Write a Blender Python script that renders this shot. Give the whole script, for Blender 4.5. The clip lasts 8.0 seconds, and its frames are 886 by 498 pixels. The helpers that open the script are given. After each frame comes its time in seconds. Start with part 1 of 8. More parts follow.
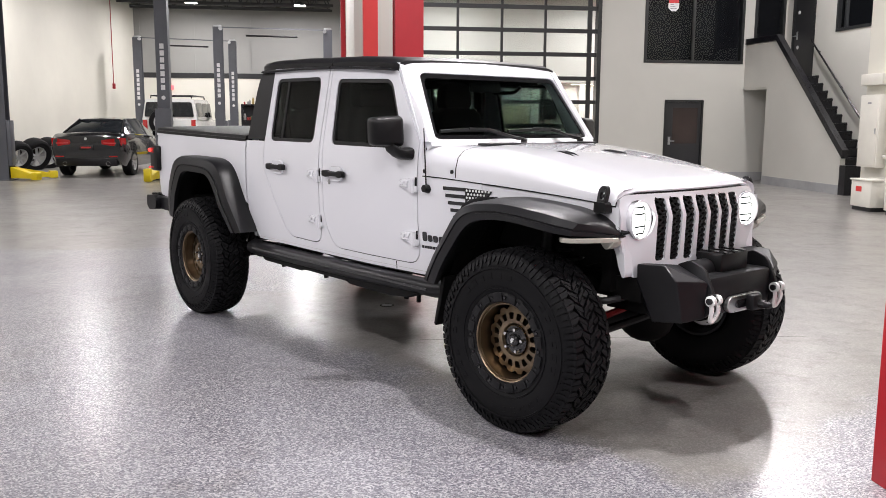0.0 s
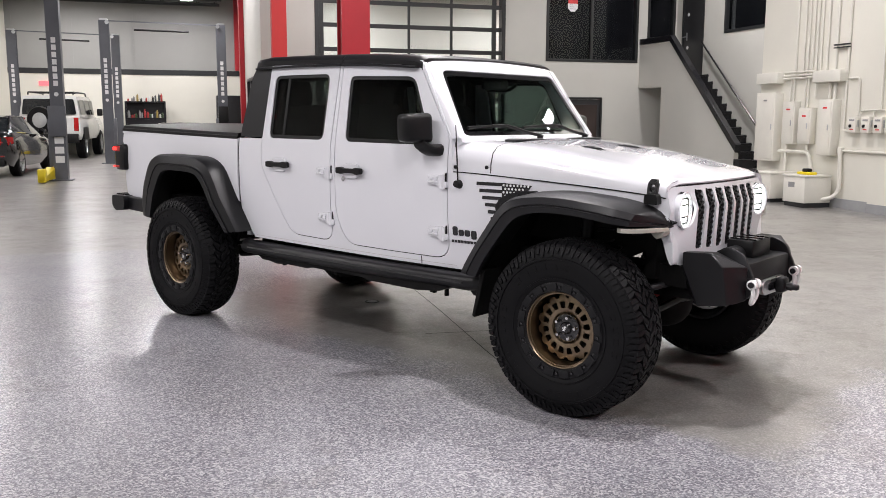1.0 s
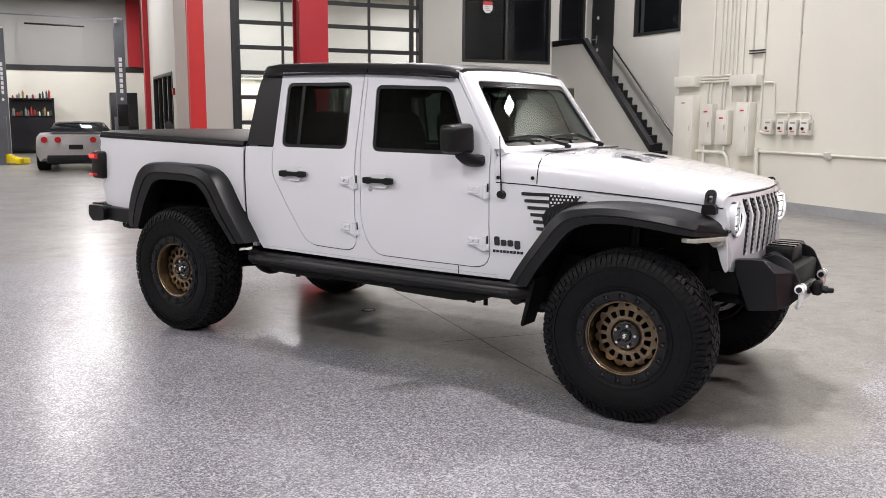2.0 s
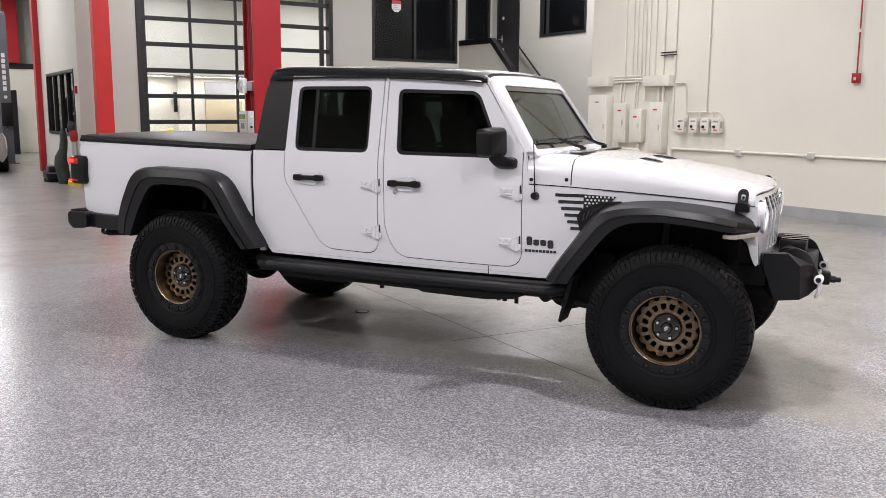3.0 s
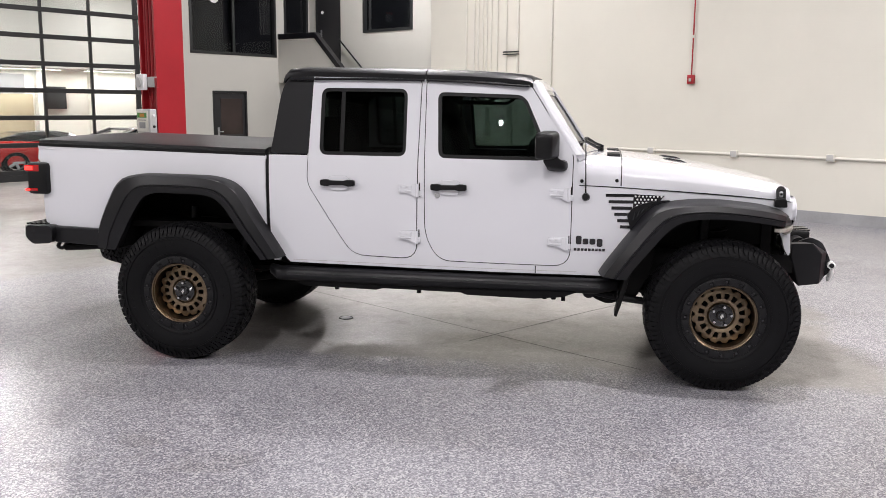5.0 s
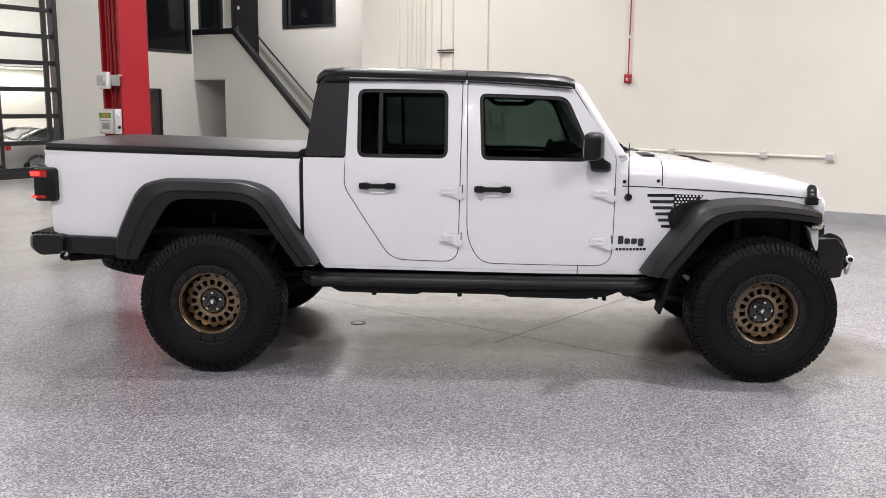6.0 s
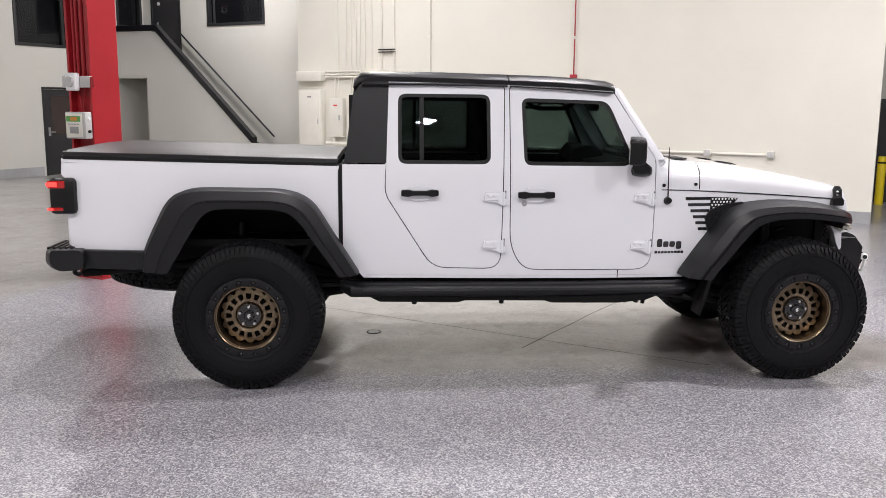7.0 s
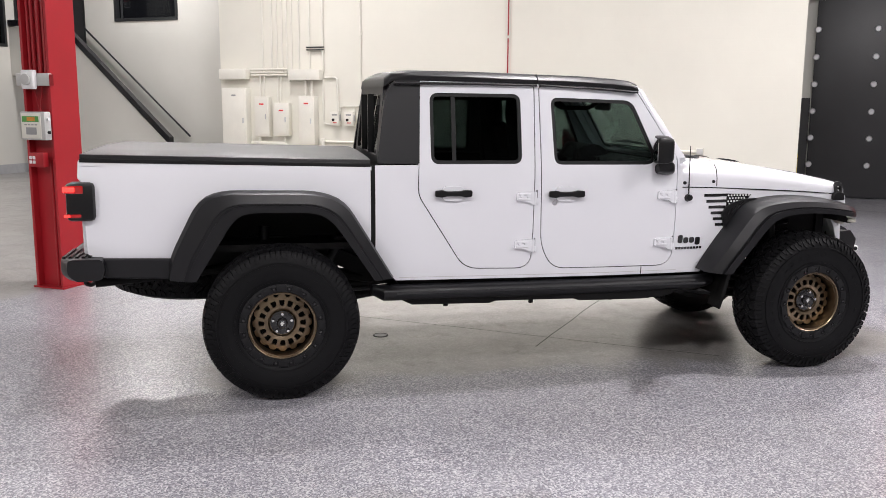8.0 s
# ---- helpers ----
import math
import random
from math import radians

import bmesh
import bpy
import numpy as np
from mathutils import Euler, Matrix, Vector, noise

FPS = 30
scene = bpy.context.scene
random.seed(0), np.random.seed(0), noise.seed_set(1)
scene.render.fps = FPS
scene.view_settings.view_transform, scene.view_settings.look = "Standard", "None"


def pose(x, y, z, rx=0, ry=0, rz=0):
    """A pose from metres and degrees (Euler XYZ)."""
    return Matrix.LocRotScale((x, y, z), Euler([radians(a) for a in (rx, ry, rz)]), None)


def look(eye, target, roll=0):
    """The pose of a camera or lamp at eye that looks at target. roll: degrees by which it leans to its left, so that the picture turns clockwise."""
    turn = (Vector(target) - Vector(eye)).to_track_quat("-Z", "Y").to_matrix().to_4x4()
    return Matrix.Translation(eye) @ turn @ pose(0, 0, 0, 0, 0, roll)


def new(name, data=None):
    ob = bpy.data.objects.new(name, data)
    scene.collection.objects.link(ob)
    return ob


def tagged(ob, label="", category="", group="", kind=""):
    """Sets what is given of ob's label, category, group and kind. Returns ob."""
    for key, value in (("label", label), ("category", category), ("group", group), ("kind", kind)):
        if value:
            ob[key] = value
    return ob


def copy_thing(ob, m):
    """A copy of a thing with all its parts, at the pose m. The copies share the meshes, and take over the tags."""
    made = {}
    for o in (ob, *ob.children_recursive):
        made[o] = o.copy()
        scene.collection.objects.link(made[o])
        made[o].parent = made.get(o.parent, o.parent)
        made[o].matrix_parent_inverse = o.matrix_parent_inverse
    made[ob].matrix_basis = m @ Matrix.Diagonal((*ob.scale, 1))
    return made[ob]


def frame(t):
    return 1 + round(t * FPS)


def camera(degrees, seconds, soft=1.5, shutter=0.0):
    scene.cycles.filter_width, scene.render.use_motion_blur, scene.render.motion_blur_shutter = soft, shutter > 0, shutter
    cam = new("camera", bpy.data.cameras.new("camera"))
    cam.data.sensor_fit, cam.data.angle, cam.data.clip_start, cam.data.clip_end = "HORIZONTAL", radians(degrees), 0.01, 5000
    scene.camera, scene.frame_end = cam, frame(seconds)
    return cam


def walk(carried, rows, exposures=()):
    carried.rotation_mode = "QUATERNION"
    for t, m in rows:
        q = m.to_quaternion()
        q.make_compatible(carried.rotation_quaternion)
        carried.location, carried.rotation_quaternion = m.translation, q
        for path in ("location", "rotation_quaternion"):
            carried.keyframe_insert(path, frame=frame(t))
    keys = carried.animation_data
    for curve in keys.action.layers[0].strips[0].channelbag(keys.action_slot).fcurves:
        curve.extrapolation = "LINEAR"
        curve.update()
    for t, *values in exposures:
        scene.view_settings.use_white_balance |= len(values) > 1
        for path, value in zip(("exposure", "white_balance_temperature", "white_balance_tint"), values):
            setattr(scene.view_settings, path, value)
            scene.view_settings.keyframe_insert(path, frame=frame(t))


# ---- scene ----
cam = camera(53.8, 8.0, soft=0.7)
PATH = [
    (0, (0.11, -7.538, 1.532), (0.403, -5.582, 1.238), 0.3),
    (0.5, (-0.331, -7.536, 1.519), (0.093, -5.604, 1.223), 0.2),
    (1, (-0.793, -7.448, 1.526), (-0.222, -5.555, 1.227), 0.2),
    (1.5, (-1.215, -7.293, 1.569), (-0.522, -5.441, 1.267), 0.3),
    (3, (-2.535, -6.765, 1.639), (-1.473, -5.099, 1.329), 0.3),
    (3.5, (-2.91, -6.572, 1.664), (-1.742, -4.979, 1.352), 0.2),
    (4, (-3.276, -6.232, 1.669), (-1.989, -4.734, 1.353), 0.3),
    (4.5, (-3.597, -5.942, 1.677), (-2.213, -4.534, 1.358), 0.4),
    (6, (-4.464, -4.79, 1.71), (-2.836, -3.675, 1.384), 0.5),
    (6.5, (-4.686, -4.375, 1.72), (-2.993, -3.362, 1.391), 0.4),
    (7, (-4.849, -3.957, 1.75), (-3.103, -3.04, 1.42), 0.4),
    (7.5, (-5.057, -3.508, 1.743), (-3.253, -2.71, 1.412), 0.3),
    (8, (-5.169, -3.106, 1.751), (-3.318, -2.424, 1.419), 0.4),
]
walk(cam, [(t, look(eye, target, roll)) for t, eye, target, roll in PATH],
     exposures=[(0.0, 0.10), (0.5, 0.05), (1.0, -0.01), (1.5, -0.05), (3.0, -0.05), (4.5, 0.01), (6.0, 0.09), (7.0, 0.15), (8.0, 0.20)])

# ---- light: a closed hall, lit by high-bay lamps, many of them added out of view ----
world = bpy.data.worlds.new("world")
scene.world = world
world.use_nodes = True
world.node_tree.nodes["Background"].inputs["Color"].default_value = (0.6, 0.65, 0.7, 1)
world.node_tree.nodes["Background"].inputs["Strength"].default_value = 0.02

# All out of view; some placed from reflections and shadows, others added as fill.
UNSEEN_HALL_LAMPS = [(-5.3, -4.2, 0.95), (-9.0, 1.6, 1.25), (-9.0, 7.4, 1.0), (-5.0, -10.2, 0.9), (-0.8, -9.4, 0.8), (3.0, 11.8, 0.4), (4.6, -10.6, 1.35), (1.75, -2.65, 1.0), (2.7, 1.2, 0.85), (3.4, 6.6, 0.6), (9.7, 0.55, 0.12), (6.3, -4.2, 0.72), (7.4, 4.8, 0.62), (10.6, 9.9, 0.75), (-11.6, -9.2, 0.6)]
LAMP_Z = 6.6
LAMP_WATTS = 322.0
BEAM_WATTS = 35.0
LAMP_COLOUR = (1.0, 0.952, 0.972)


# ---- materials ----
def nodes_of(name):
    m = bpy.data.materials.new(name)
    m.use_nodes = True
    nt = m.node_tree
    b = nt.nodes["Principled BSDF"]
    return m, nt, b


def link(nt, a, b):
    nt.links.new(a, b)


def ramp(nt, fac, stops):
    r = nt.nodes.new("ShaderNodeValToRGB")
    el = r.color_ramp.elements
    while len(el) < len(stops):
        el.new(0.5)
    for e, (p, c) in zip(el, stops):
        e.position, e.color = p, (*c, 1)
    link(nt, fac, r.inputs["Fac"])
    return r.outputs["Color"]


def coords(nt, scale=(1, 1, 1), world_space=False):
    if world_space:
        out = nt.nodes.new("ShaderNodeNewGeometry").outputs["Position"]
    else:
        out = nt.nodes.new("ShaderNodeTexCoord").outputs["Object"]
    mp = nt.nodes.new("ShaderNodeMapping")
    mp.inputs["Scale"].default_value = scale
    link(nt, out, mp.inputs["Vector"])
    return mp.outputs["Vector"]


def noise_tex(nt, vec, scale, detail=4, rough=0.55):
    n = nt.nodes.new("ShaderNodeTexNoise")
    n.inputs["Scale"].default_value, n.inputs["Detail"].default_value, n.inputs["Roughness"].default_value = scale, detail, rough
    link(nt, vec, n.inputs["Vector"])
    return n.outputs["Fac"]


def bump(nt, b, height, strength, distance=0.01):
    bp = nt.nodes.new("ShaderNodeBump")
    bp.inputs["Strength"].default_value, bp.inputs["Distance"].default_value = strength, distance
    link(nt, height, bp.inputs["Height"])
    link(nt, bp.outputs["Normal"], b.inputs["Normal"])
    return bp


def mix_col(nt, fac, a, c, mode="MIX"):
    m = nt.nodes.new("ShaderNodeMix")
    m.data_type, m.blend_type = "RGBA", mode
    for sock, v in ((m.inputs[0], fac), (m.inputs[6], a), (m.inputs[7], c)):
        if isinstance(v, (int, float)):
            sock.default_value = v
        elif isinstance(v, tuple):
            sock.default_value = (*v, 1)
        else:
            link(nt, v, sock)
    return m.outputs[2]


def surface(name, colour, rough=0.5, metal=0.0, vary=0.12, grain=40.0, bump_k=0.05, coat=0.0, spread=2.0, rough_vary=0.1, spec=0.5):
    """Paint, plastic, metal or rubber: base colour with blotches and grain, roughness that varies, fine relief."""
    m, nt, b = nodes_of(name)
    v = coords(nt)
    big, fine = noise_tex(nt, v, spread, 3), noise_tex(nt, v, grain, 5)
    lo, hi = tuple(c * (1 - vary) for c in colour), tuple(min(1.0, c * (1 + vary)) for c in colour)
    c1 = ramp(nt, big, [(0.3, lo), (0.7, hi)])
    c2 = ramp(nt, fine, [(0.3, (1 - vary * 0.6,) * 3), (0.7, (1, 1, 1))])
    link(nt, mix_col(nt, 1.0, c1, c2, "MULTIPLY"), b.inputs["Base Color"])
    rr = nt.nodes.new("ShaderNodeMapRange")
    rr.inputs["To Min"].default_value, rr.inputs["To Max"].default_value = max(0.02, rough - rough_vary), min(1, rough + rough_vary)
    link(nt, fine, rr.inputs["Value"])
    link(nt, rr.outputs["Result"], b.inputs["Roughness"])
    b.inputs["Metallic"].default_value = metal
    b.inputs["Specular IOR Level"].default_value = spec
    b.inputs["Coat Weight"].default_value = coat
    b.inputs["Coat Roughness"].default_value = 0.03
    if bump_k:
        bump(nt, b, fine, bump_k, 0.002)
    return m


def glass_mat(name, tint, rough=0.01, gain=1.0):
    m = bpy.data.materials.new(name)
    m.use_nodes = True
    nt = m.node_tree
    nt.nodes.clear()
    out = nt.nodes.new("ShaderNodeOutputMaterial")
    tr, gl, lw, mx = (nt.nodes.new(k) for k in ("ShaderNodeBsdfTransparent", "ShaderNodeBsdfGlossy", "ShaderNodeLayerWeight", "ShaderNodeMixShader"))
    tr.inputs["Color"].default_value = (*tint, 1)
    gl.inputs["Roughness"].default_value = rough
    lw.inputs["Blend"].default_value = 0.5
    pw, ma = nt.nodes.new("ShaderNodeMath"), nt.nodes.new("ShaderNodeMath")
    pw.operation, ma.operation = "POWER", "MULTIPLY_ADD"
    pw.inputs[1].default_value = 5.0
    ma.inputs[1].default_value, ma.inputs[2].default_value = 0.9, 0.024 * gain
    link(nt, lw.outputs["Facing"], pw.inputs[0])
    link(nt, pw.outputs[0], ma.inputs[0])
    link(nt, ma.outputs[0], mx.inputs[0])
    link(nt, tr.outputs[0], mx.inputs[1])
    link(nt, gl.outputs[0], mx.inputs[2])
    link(nt, mx.outputs[0], out.inputs["Surface"])
    return m


def glow_mat(name, colour, strength):
    m, nt, b = nodes_of(name)
    b.inputs["Base Color"].default_value = (*colour, 1)
    b.inputs["Emission Color"].default_value = (*colour, 1)
    b.inputs["Emission Strength"].default_value = strength
    return m


def floor_material():
    """Epoxy flake floor: grey coat full of pale, grey and blue-black chips under a clear gloss coat."""
    m, nt, b = nodes_of("epoxy flake floor")
    v = coords(nt, world_space=True)
    cells = []
    for scale in (128.0, 300.0):
        vo = nt.nodes.new("ShaderNodeTexVoronoi")
        vo.inputs["Scale"].default_value = scale
        link(nt, v, vo.inputs["Vector"])
        sep = nt.nodes.new("ShaderNodeSeparateColor")
        link(nt, vo.outputs["Color"], sep.inputs["Color"])
        cells.append(sep.outputs[0])
    chips = ramp(nt, cells[0], [(0.0, (0.040, 0.040, 0.060)), (0.20, (0.088, 0.087, 0.118)), (0.40, (0.196, 0.194, 0.226)), (0.68, (0.335, 0.333, 0.360)), (0.90, (0.62, 0.615, 0.63))])
    fine = ramp(nt, cells[1], [(0.0, (0.045, 0.045, 0.06)), (0.35, (0.165, 0.163, 0.186)), (0.85, (0.40, 0.396, 0.41))])
    col = mix_col(nt, 0.32, chips, fine)
    # a broad patch under and east of the truck and the north end are smooth and brownish, with ragged edges
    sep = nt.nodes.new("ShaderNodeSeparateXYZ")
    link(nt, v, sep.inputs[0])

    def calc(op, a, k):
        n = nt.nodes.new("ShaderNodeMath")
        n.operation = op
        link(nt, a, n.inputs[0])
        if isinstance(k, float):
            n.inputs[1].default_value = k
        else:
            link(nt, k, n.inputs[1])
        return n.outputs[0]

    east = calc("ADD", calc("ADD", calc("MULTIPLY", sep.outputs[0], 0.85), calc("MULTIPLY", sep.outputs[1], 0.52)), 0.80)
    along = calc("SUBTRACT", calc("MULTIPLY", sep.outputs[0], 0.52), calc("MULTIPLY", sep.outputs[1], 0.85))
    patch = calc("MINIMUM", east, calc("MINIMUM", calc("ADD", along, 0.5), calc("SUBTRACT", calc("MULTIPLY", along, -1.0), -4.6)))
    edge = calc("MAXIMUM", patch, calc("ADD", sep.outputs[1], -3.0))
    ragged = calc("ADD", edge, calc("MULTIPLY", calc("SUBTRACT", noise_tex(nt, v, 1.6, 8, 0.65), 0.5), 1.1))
    patch_mask = ramp(nt, ragged, [(0.0, (0, 0, 0)), (0.22, (0.72, 0.72, 0.72))])
    patch_tone = ramp(nt, noise_tex(nt, v, 5.0, 8, 0.7), [(0.36, (0.188, 0.179, 0.158)), (0.62, (0.274, 0.262, 0.234))])
    col = mix_col(nt, patch_mask, col, patch_tone)
    stain = noise_tex(nt, v, 0.55, 5, 0.6)
    wear = ramp(nt, stain, [(0.35, (0.90, 0.89, 0.87)), (0.65, (1, 1, 1))])
    col = mix_col(nt, 1.0, col, wear, "MULTIPLY")
    scuff = ramp(nt, noise_tex(nt, v, 1.5, 9, 0.68), [(0.57, (1, 1, 1)), (0.64, (0.74, 0.725, 0.70)), (0.70, (0.97, 0.97, 0.96))])
    col = mix_col(nt, 0.75, col, scuff, "MULTIPLY")
    drip = ramp(nt, noise_tex(nt, v, 7.0, 6, 0.6), [(0.66, (1, 1, 1)), (0.72, (0.70, 0.68, 0.65))])
    col = mix_col(nt, 0.6, col, drip, "MULTIPLY")
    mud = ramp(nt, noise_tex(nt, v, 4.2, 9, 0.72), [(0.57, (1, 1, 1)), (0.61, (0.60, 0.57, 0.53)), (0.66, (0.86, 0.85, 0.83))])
    col = mix_col(nt, patch_mask, col, mix_col(nt, 1.0, col, mud, "MULTIPLY"))
    link(nt, col, b.inputs["Base Color"])
    rr = nt.nodes.new("ShaderNodeMapRange")
    rr.inputs["From Min"].default_value, rr.inputs["From Max"].default_value = 0.30, 0.70
    rr.inputs["To Min"].default_value, rr.inputs["To Max"].default_value = 0.28, 0.42
    link(nt, noise_tex(nt, v, 0.9, 7, 0.68), rr.inputs["Value"])
    link(nt, rr.outputs["Result"], b.inputs["Roughness"])
    b.inputs["Specular IOR Level"].default_value = 0.5
    b.inputs["Coat Weight"].default_value, b.inputs["Coat Roughness"].default_value = 0.55, 0.25
    bump(nt, b, noise_tex(nt, v, 60, 4), 0.03, 0.003)
    return m


def wall_material(name, colour, block=True):
    """Painted masonry: faint block courses, roller grain, slight soiling."""
    m, nt, b = nodes_of(name)
    geo = nt.nodes.new("ShaderNodeNewGeometry")
    sep = nt.nodes.new("ShaderNodeSeparateXYZ")
    link(nt, geo.outputs["Position"], sep.inputs[0])
    add = nt.nodes.new("ShaderNodeMath")
    link(nt, sep.outputs[0], add.inputs[0])
    link(nt, sep.outputs[1], add.inputs[1])
    comb = nt.nodes.new("ShaderNodeCombineXYZ")
    link(nt, add.outputs[0], comb.inputs[0])
    link(nt, sep.outputs[2], comb.inputs[1])
    v = geo.outputs["Position"]
    big, fine = noise_tex(nt, v, 0.7, 5, 0.6), noise_tex(nt, v, 90, 3)
    c1 = ramp(nt, big, [(0.3, tuple(c * 0.93 for c in colour)), (0.7, colour)])
    link(nt, c1, b.inputs["Base Color"])
    b.inputs["Roughness"].default_value = 0.55
    h = fine
    if block:
        br = nt.nodes.new("ShaderNodeTexBrick")
        br.inputs["Scale"].default_value = 1.0
        br.inputs["Brick Width"].default_value, br.inputs["Row Height"].default_value = 0.4, 0.2
        br.inputs["Mortar Size"].default_value, br.inputs["Mortar Smooth"].default_value = 0.006, 0.8
        link(nt, comb.outputs[0], br.inputs["Vector"])
        mm = nt.nodes.new("ShaderNodeMath")
        mm.operation = "MULTIPLY_ADD"
        link(nt, br.outputs["Fac"], mm.inputs[0])
        mm.inputs[1].default_value = -0.8
        link(nt, fine, mm.inputs[2])
        h = mm.outputs[0]
    bump(nt, b, h, 0.12, 0.004)
    return m


FLOOR = floor_material()
WALL = wall_material("cream painted block wall", (0.71, 0.695, 0.615))
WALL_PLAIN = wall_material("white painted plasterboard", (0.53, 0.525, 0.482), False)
# Dark tone for the unseen south wall, to dim reflections.
WALL_UNSEEN = wall_material("dark unseen wall", (0.075, 0.075, 0.074))
WALL_GREY = wall_material("pale grey corrugated panel", (0.30, 0.30, 0.286), False)
CEIL = surface("dark painted steel deck", (0.05, 0.052, 0.055), 0.6)
BASE_GREY = surface("grey base paint", (0.33, 0.335, 0.34), 0.4, vary=0.15)
DARK_FRAME = surface("charcoal powder-coated aluminium", (0.0154, 0.0165, 0.0176), 0.38, vary=0.2)
BLACK_PAINT = surface("black gloss paint", (0.0072, 0.0072, 0.0096), 0.3, vary=0.25)
DOOR_DARK = surface("charcoal steel door", (0.021, 0.021, 0.023), 0.42, vary=0.2, spread=1.0)
RED_STEEL = surface("red painted steel", (0.34, 0.010, 0.017), 0.42, vary=0.1, spread=1.3, grain=25)
RED_BRIGHT = surface("bright red painted steel", (0.62, 0.02, 0.02), 0.42, vary=0.08, spread=1.3)
GREY_BOX = surface("pale grey enamel", (0.48, 0.48, 0.465), 0.35, vary=0.06)
CREAM_BOX = surface("cream painted steel box", (0.71, 0.695, 0.625), 0.4, vary=0.06)
GALV = surface("galvanised steel", (0.52, 0.53, 0.54), 0.35, 0.9, vary=0.2, grain=30)
STEEL = surface("bare steel", (0.5, 0.5, 0.5), 0.3, 1.0, vary=0.15)
CHROME = surface("chrome", (0.82, 0.82, 0.82), 0.08, 1.0, vary=0.03, bump_k=0, rough_vary=0.04)
YELLOW = surface("safety yellow paint", (0.78, 0.60, 0.01), 0.4, vary=0.12)
LIFT_GREY = surface("slate grey powder coat", (0.10, 0.105, 0.12), 0.42, vary=0.15, spread=1.5)
WHITE_MARK = surface("white lettering vinyl", (0.75, 0.75, 0.75), 0.5, vary=0.05)
RED_MARK = surface("red vinyl", (0.6, 0.03, 0.03), 0.45, vary=0.05)
GREEN_MARK = surface("green display", (0.10, 0.32, 0.08), 0.3, vary=0.1)
ORANGE_MARK = surface("amber display", (0.6, 0.25, 0.04), 0.3, vary=0.1)
GREY_MARK = surface("mid grey print", (0.28, 0.28, 0.28), 0.5, vary=0.05)
JOINT = surface("dark joint filler", (0.035, 0.033, 0.03), 0.7, vary=0.3)
PANE = glass_mat("clear float glass", (0.93, 0.95, 0.945))
PANE_DARK = glass_mat("smoked glass", (0.55, 0.56, 0.58))
BLIND = surface("dark grey roller blind", (0.045, 0.0462, 0.051), 0.8, vary=0.15)
LAMP_GLOW = glow_mat("lamp diffuser", (1.0, 0.98, 0.93), 12.0)
TRUCK_WHITE = surface("white clear-coated car paint", (0.765, 0.77, 0.805), 0.22, vary=0.015, spread=1.0, grain=300, bump_k=0.0, coat=1.0, rough_vary=0.03)
FLARE = surface("textured black plastic", (0.0072, 0.0072, 0.0086), 0.40, vary=0.15, grain=220, bump_k=0.12, spec=0.36)
TRIM_BLACK = surface("satin black plastic", (0.006, 0.006, 0.0065), 0.4, vary=0.2, grain=150, spec=0.3)
STEEL_BLACK = surface("black powder-coated steel", (0.006, 0.006, 0.007), 0.48, vary=0.2, grain=180, bump_k=0.08, spec=0.3)
CHASSIS = surface("dusty black chassis", (0.0048, 0.0046, 0.0046), 0.6, vary=0.4, spread=6, spec=0.18)
RUBBER = surface("black tyre rubber", (0.00442, 0.00442, 0.00527), 0.58, vary=0.3, grain=90, bump_k=0.1, spec=0.18)
BRONZE = surface("matt bronze alloy", (0.235, 0.180, 0.122), 0.33, 1.0, vary=0.12, grain=80)
GLOSS_BLACK = surface("gloss black", (0.01, 0.01, 0.011), 0.14, vary=0.1, coat=0.6, bump_k=0)
VINYL = surface("black vinyl tonneau", (0.020, 0.020, 0.021), 0.46, vary=0.12, grain=180, bump_k=0.06)
TINT_DARK = glass_mat("dark privacy glass", (0.34, 0.38, 0.37))
TINT_MID = glass_mat("tinted door glass", (0.47, 0.53, 0.51))
WIND = glass_mat("windscreen glass", (0.66, 0.72, 0.70))
BACK_TINT = glass_mat("lightly tinted rear glass", (0.74, 0.78, 0.76))
RED_LENS = surface("red lamp lens", (0.42, 0.008, 0.008), 0.12, vary=0.1, coat=0.8, bump_k=0)
RED_GLOW = glow_mat("lit red lamp", (1.0, 0.025, 0.02), 3.2)
HEAD_GLOW = glow_mat("lit white headlamp", (1.0, 0.99, 0.95), 2.6)
ZINC = surface("bright zinc-plated steel", (0.80, 0.80, 0.79), 0.3, 0.25, vary=0.05)
MARKER = surface("pale marker lamp plastic", (0.45, 0.44, 0.38), 0.3, vary=0.06)
CABIN = surface("dark cabin trim", (0.008, 0.008, 0.009), 0.6, vary=0.2, spec=0.15)


# ---- mesh helpers ----
def part(name, bm, material, parent=None, label="", sharp=35, bevel=0.0, m=None):
    """Link a bmesh as one mesh object, under a thing or a part."""
    bmesh.ops.recalc_face_normals(bm, faces=bm.faces)
    me = bpy.data.meshes.new(name)
    bm.to_mesh(me)
    bm.free()
    me.materials.append(material)
    me.shade_smooth()
    me.set_sharp_from_angle(angle=radians(sharp))
    ob = new(name, me)
    if parent is not None:
        ob.parent = parent
    if m is not None:
        ob.matrix_basis = m
    if bevel:
        md = ob.modifiers.new("edge", "BEVEL")
        md.width, md.segments, md.limit_method, md.angle_limit = bevel, 2, "ANGLE", radians(40)
        md.harden_normals = True
    if label:
        tagged(ob, label)
    return ob


def again(ob, name, parent, m):
    """Another object on the same mesh."""
    o = new(name, ob.data)
    o.parent = parent
    o.matrix_basis = m
    if "label" in ob:
        o["label"] = ob["label"]
    return o


def thing(name, label, category, m=None, group="", kind=""):
    e = new(name)
    e.empty_display_size = 0.1
    if m is not None:
        e.matrix_basis = m
    return tagged(e, label, category, group, kind)


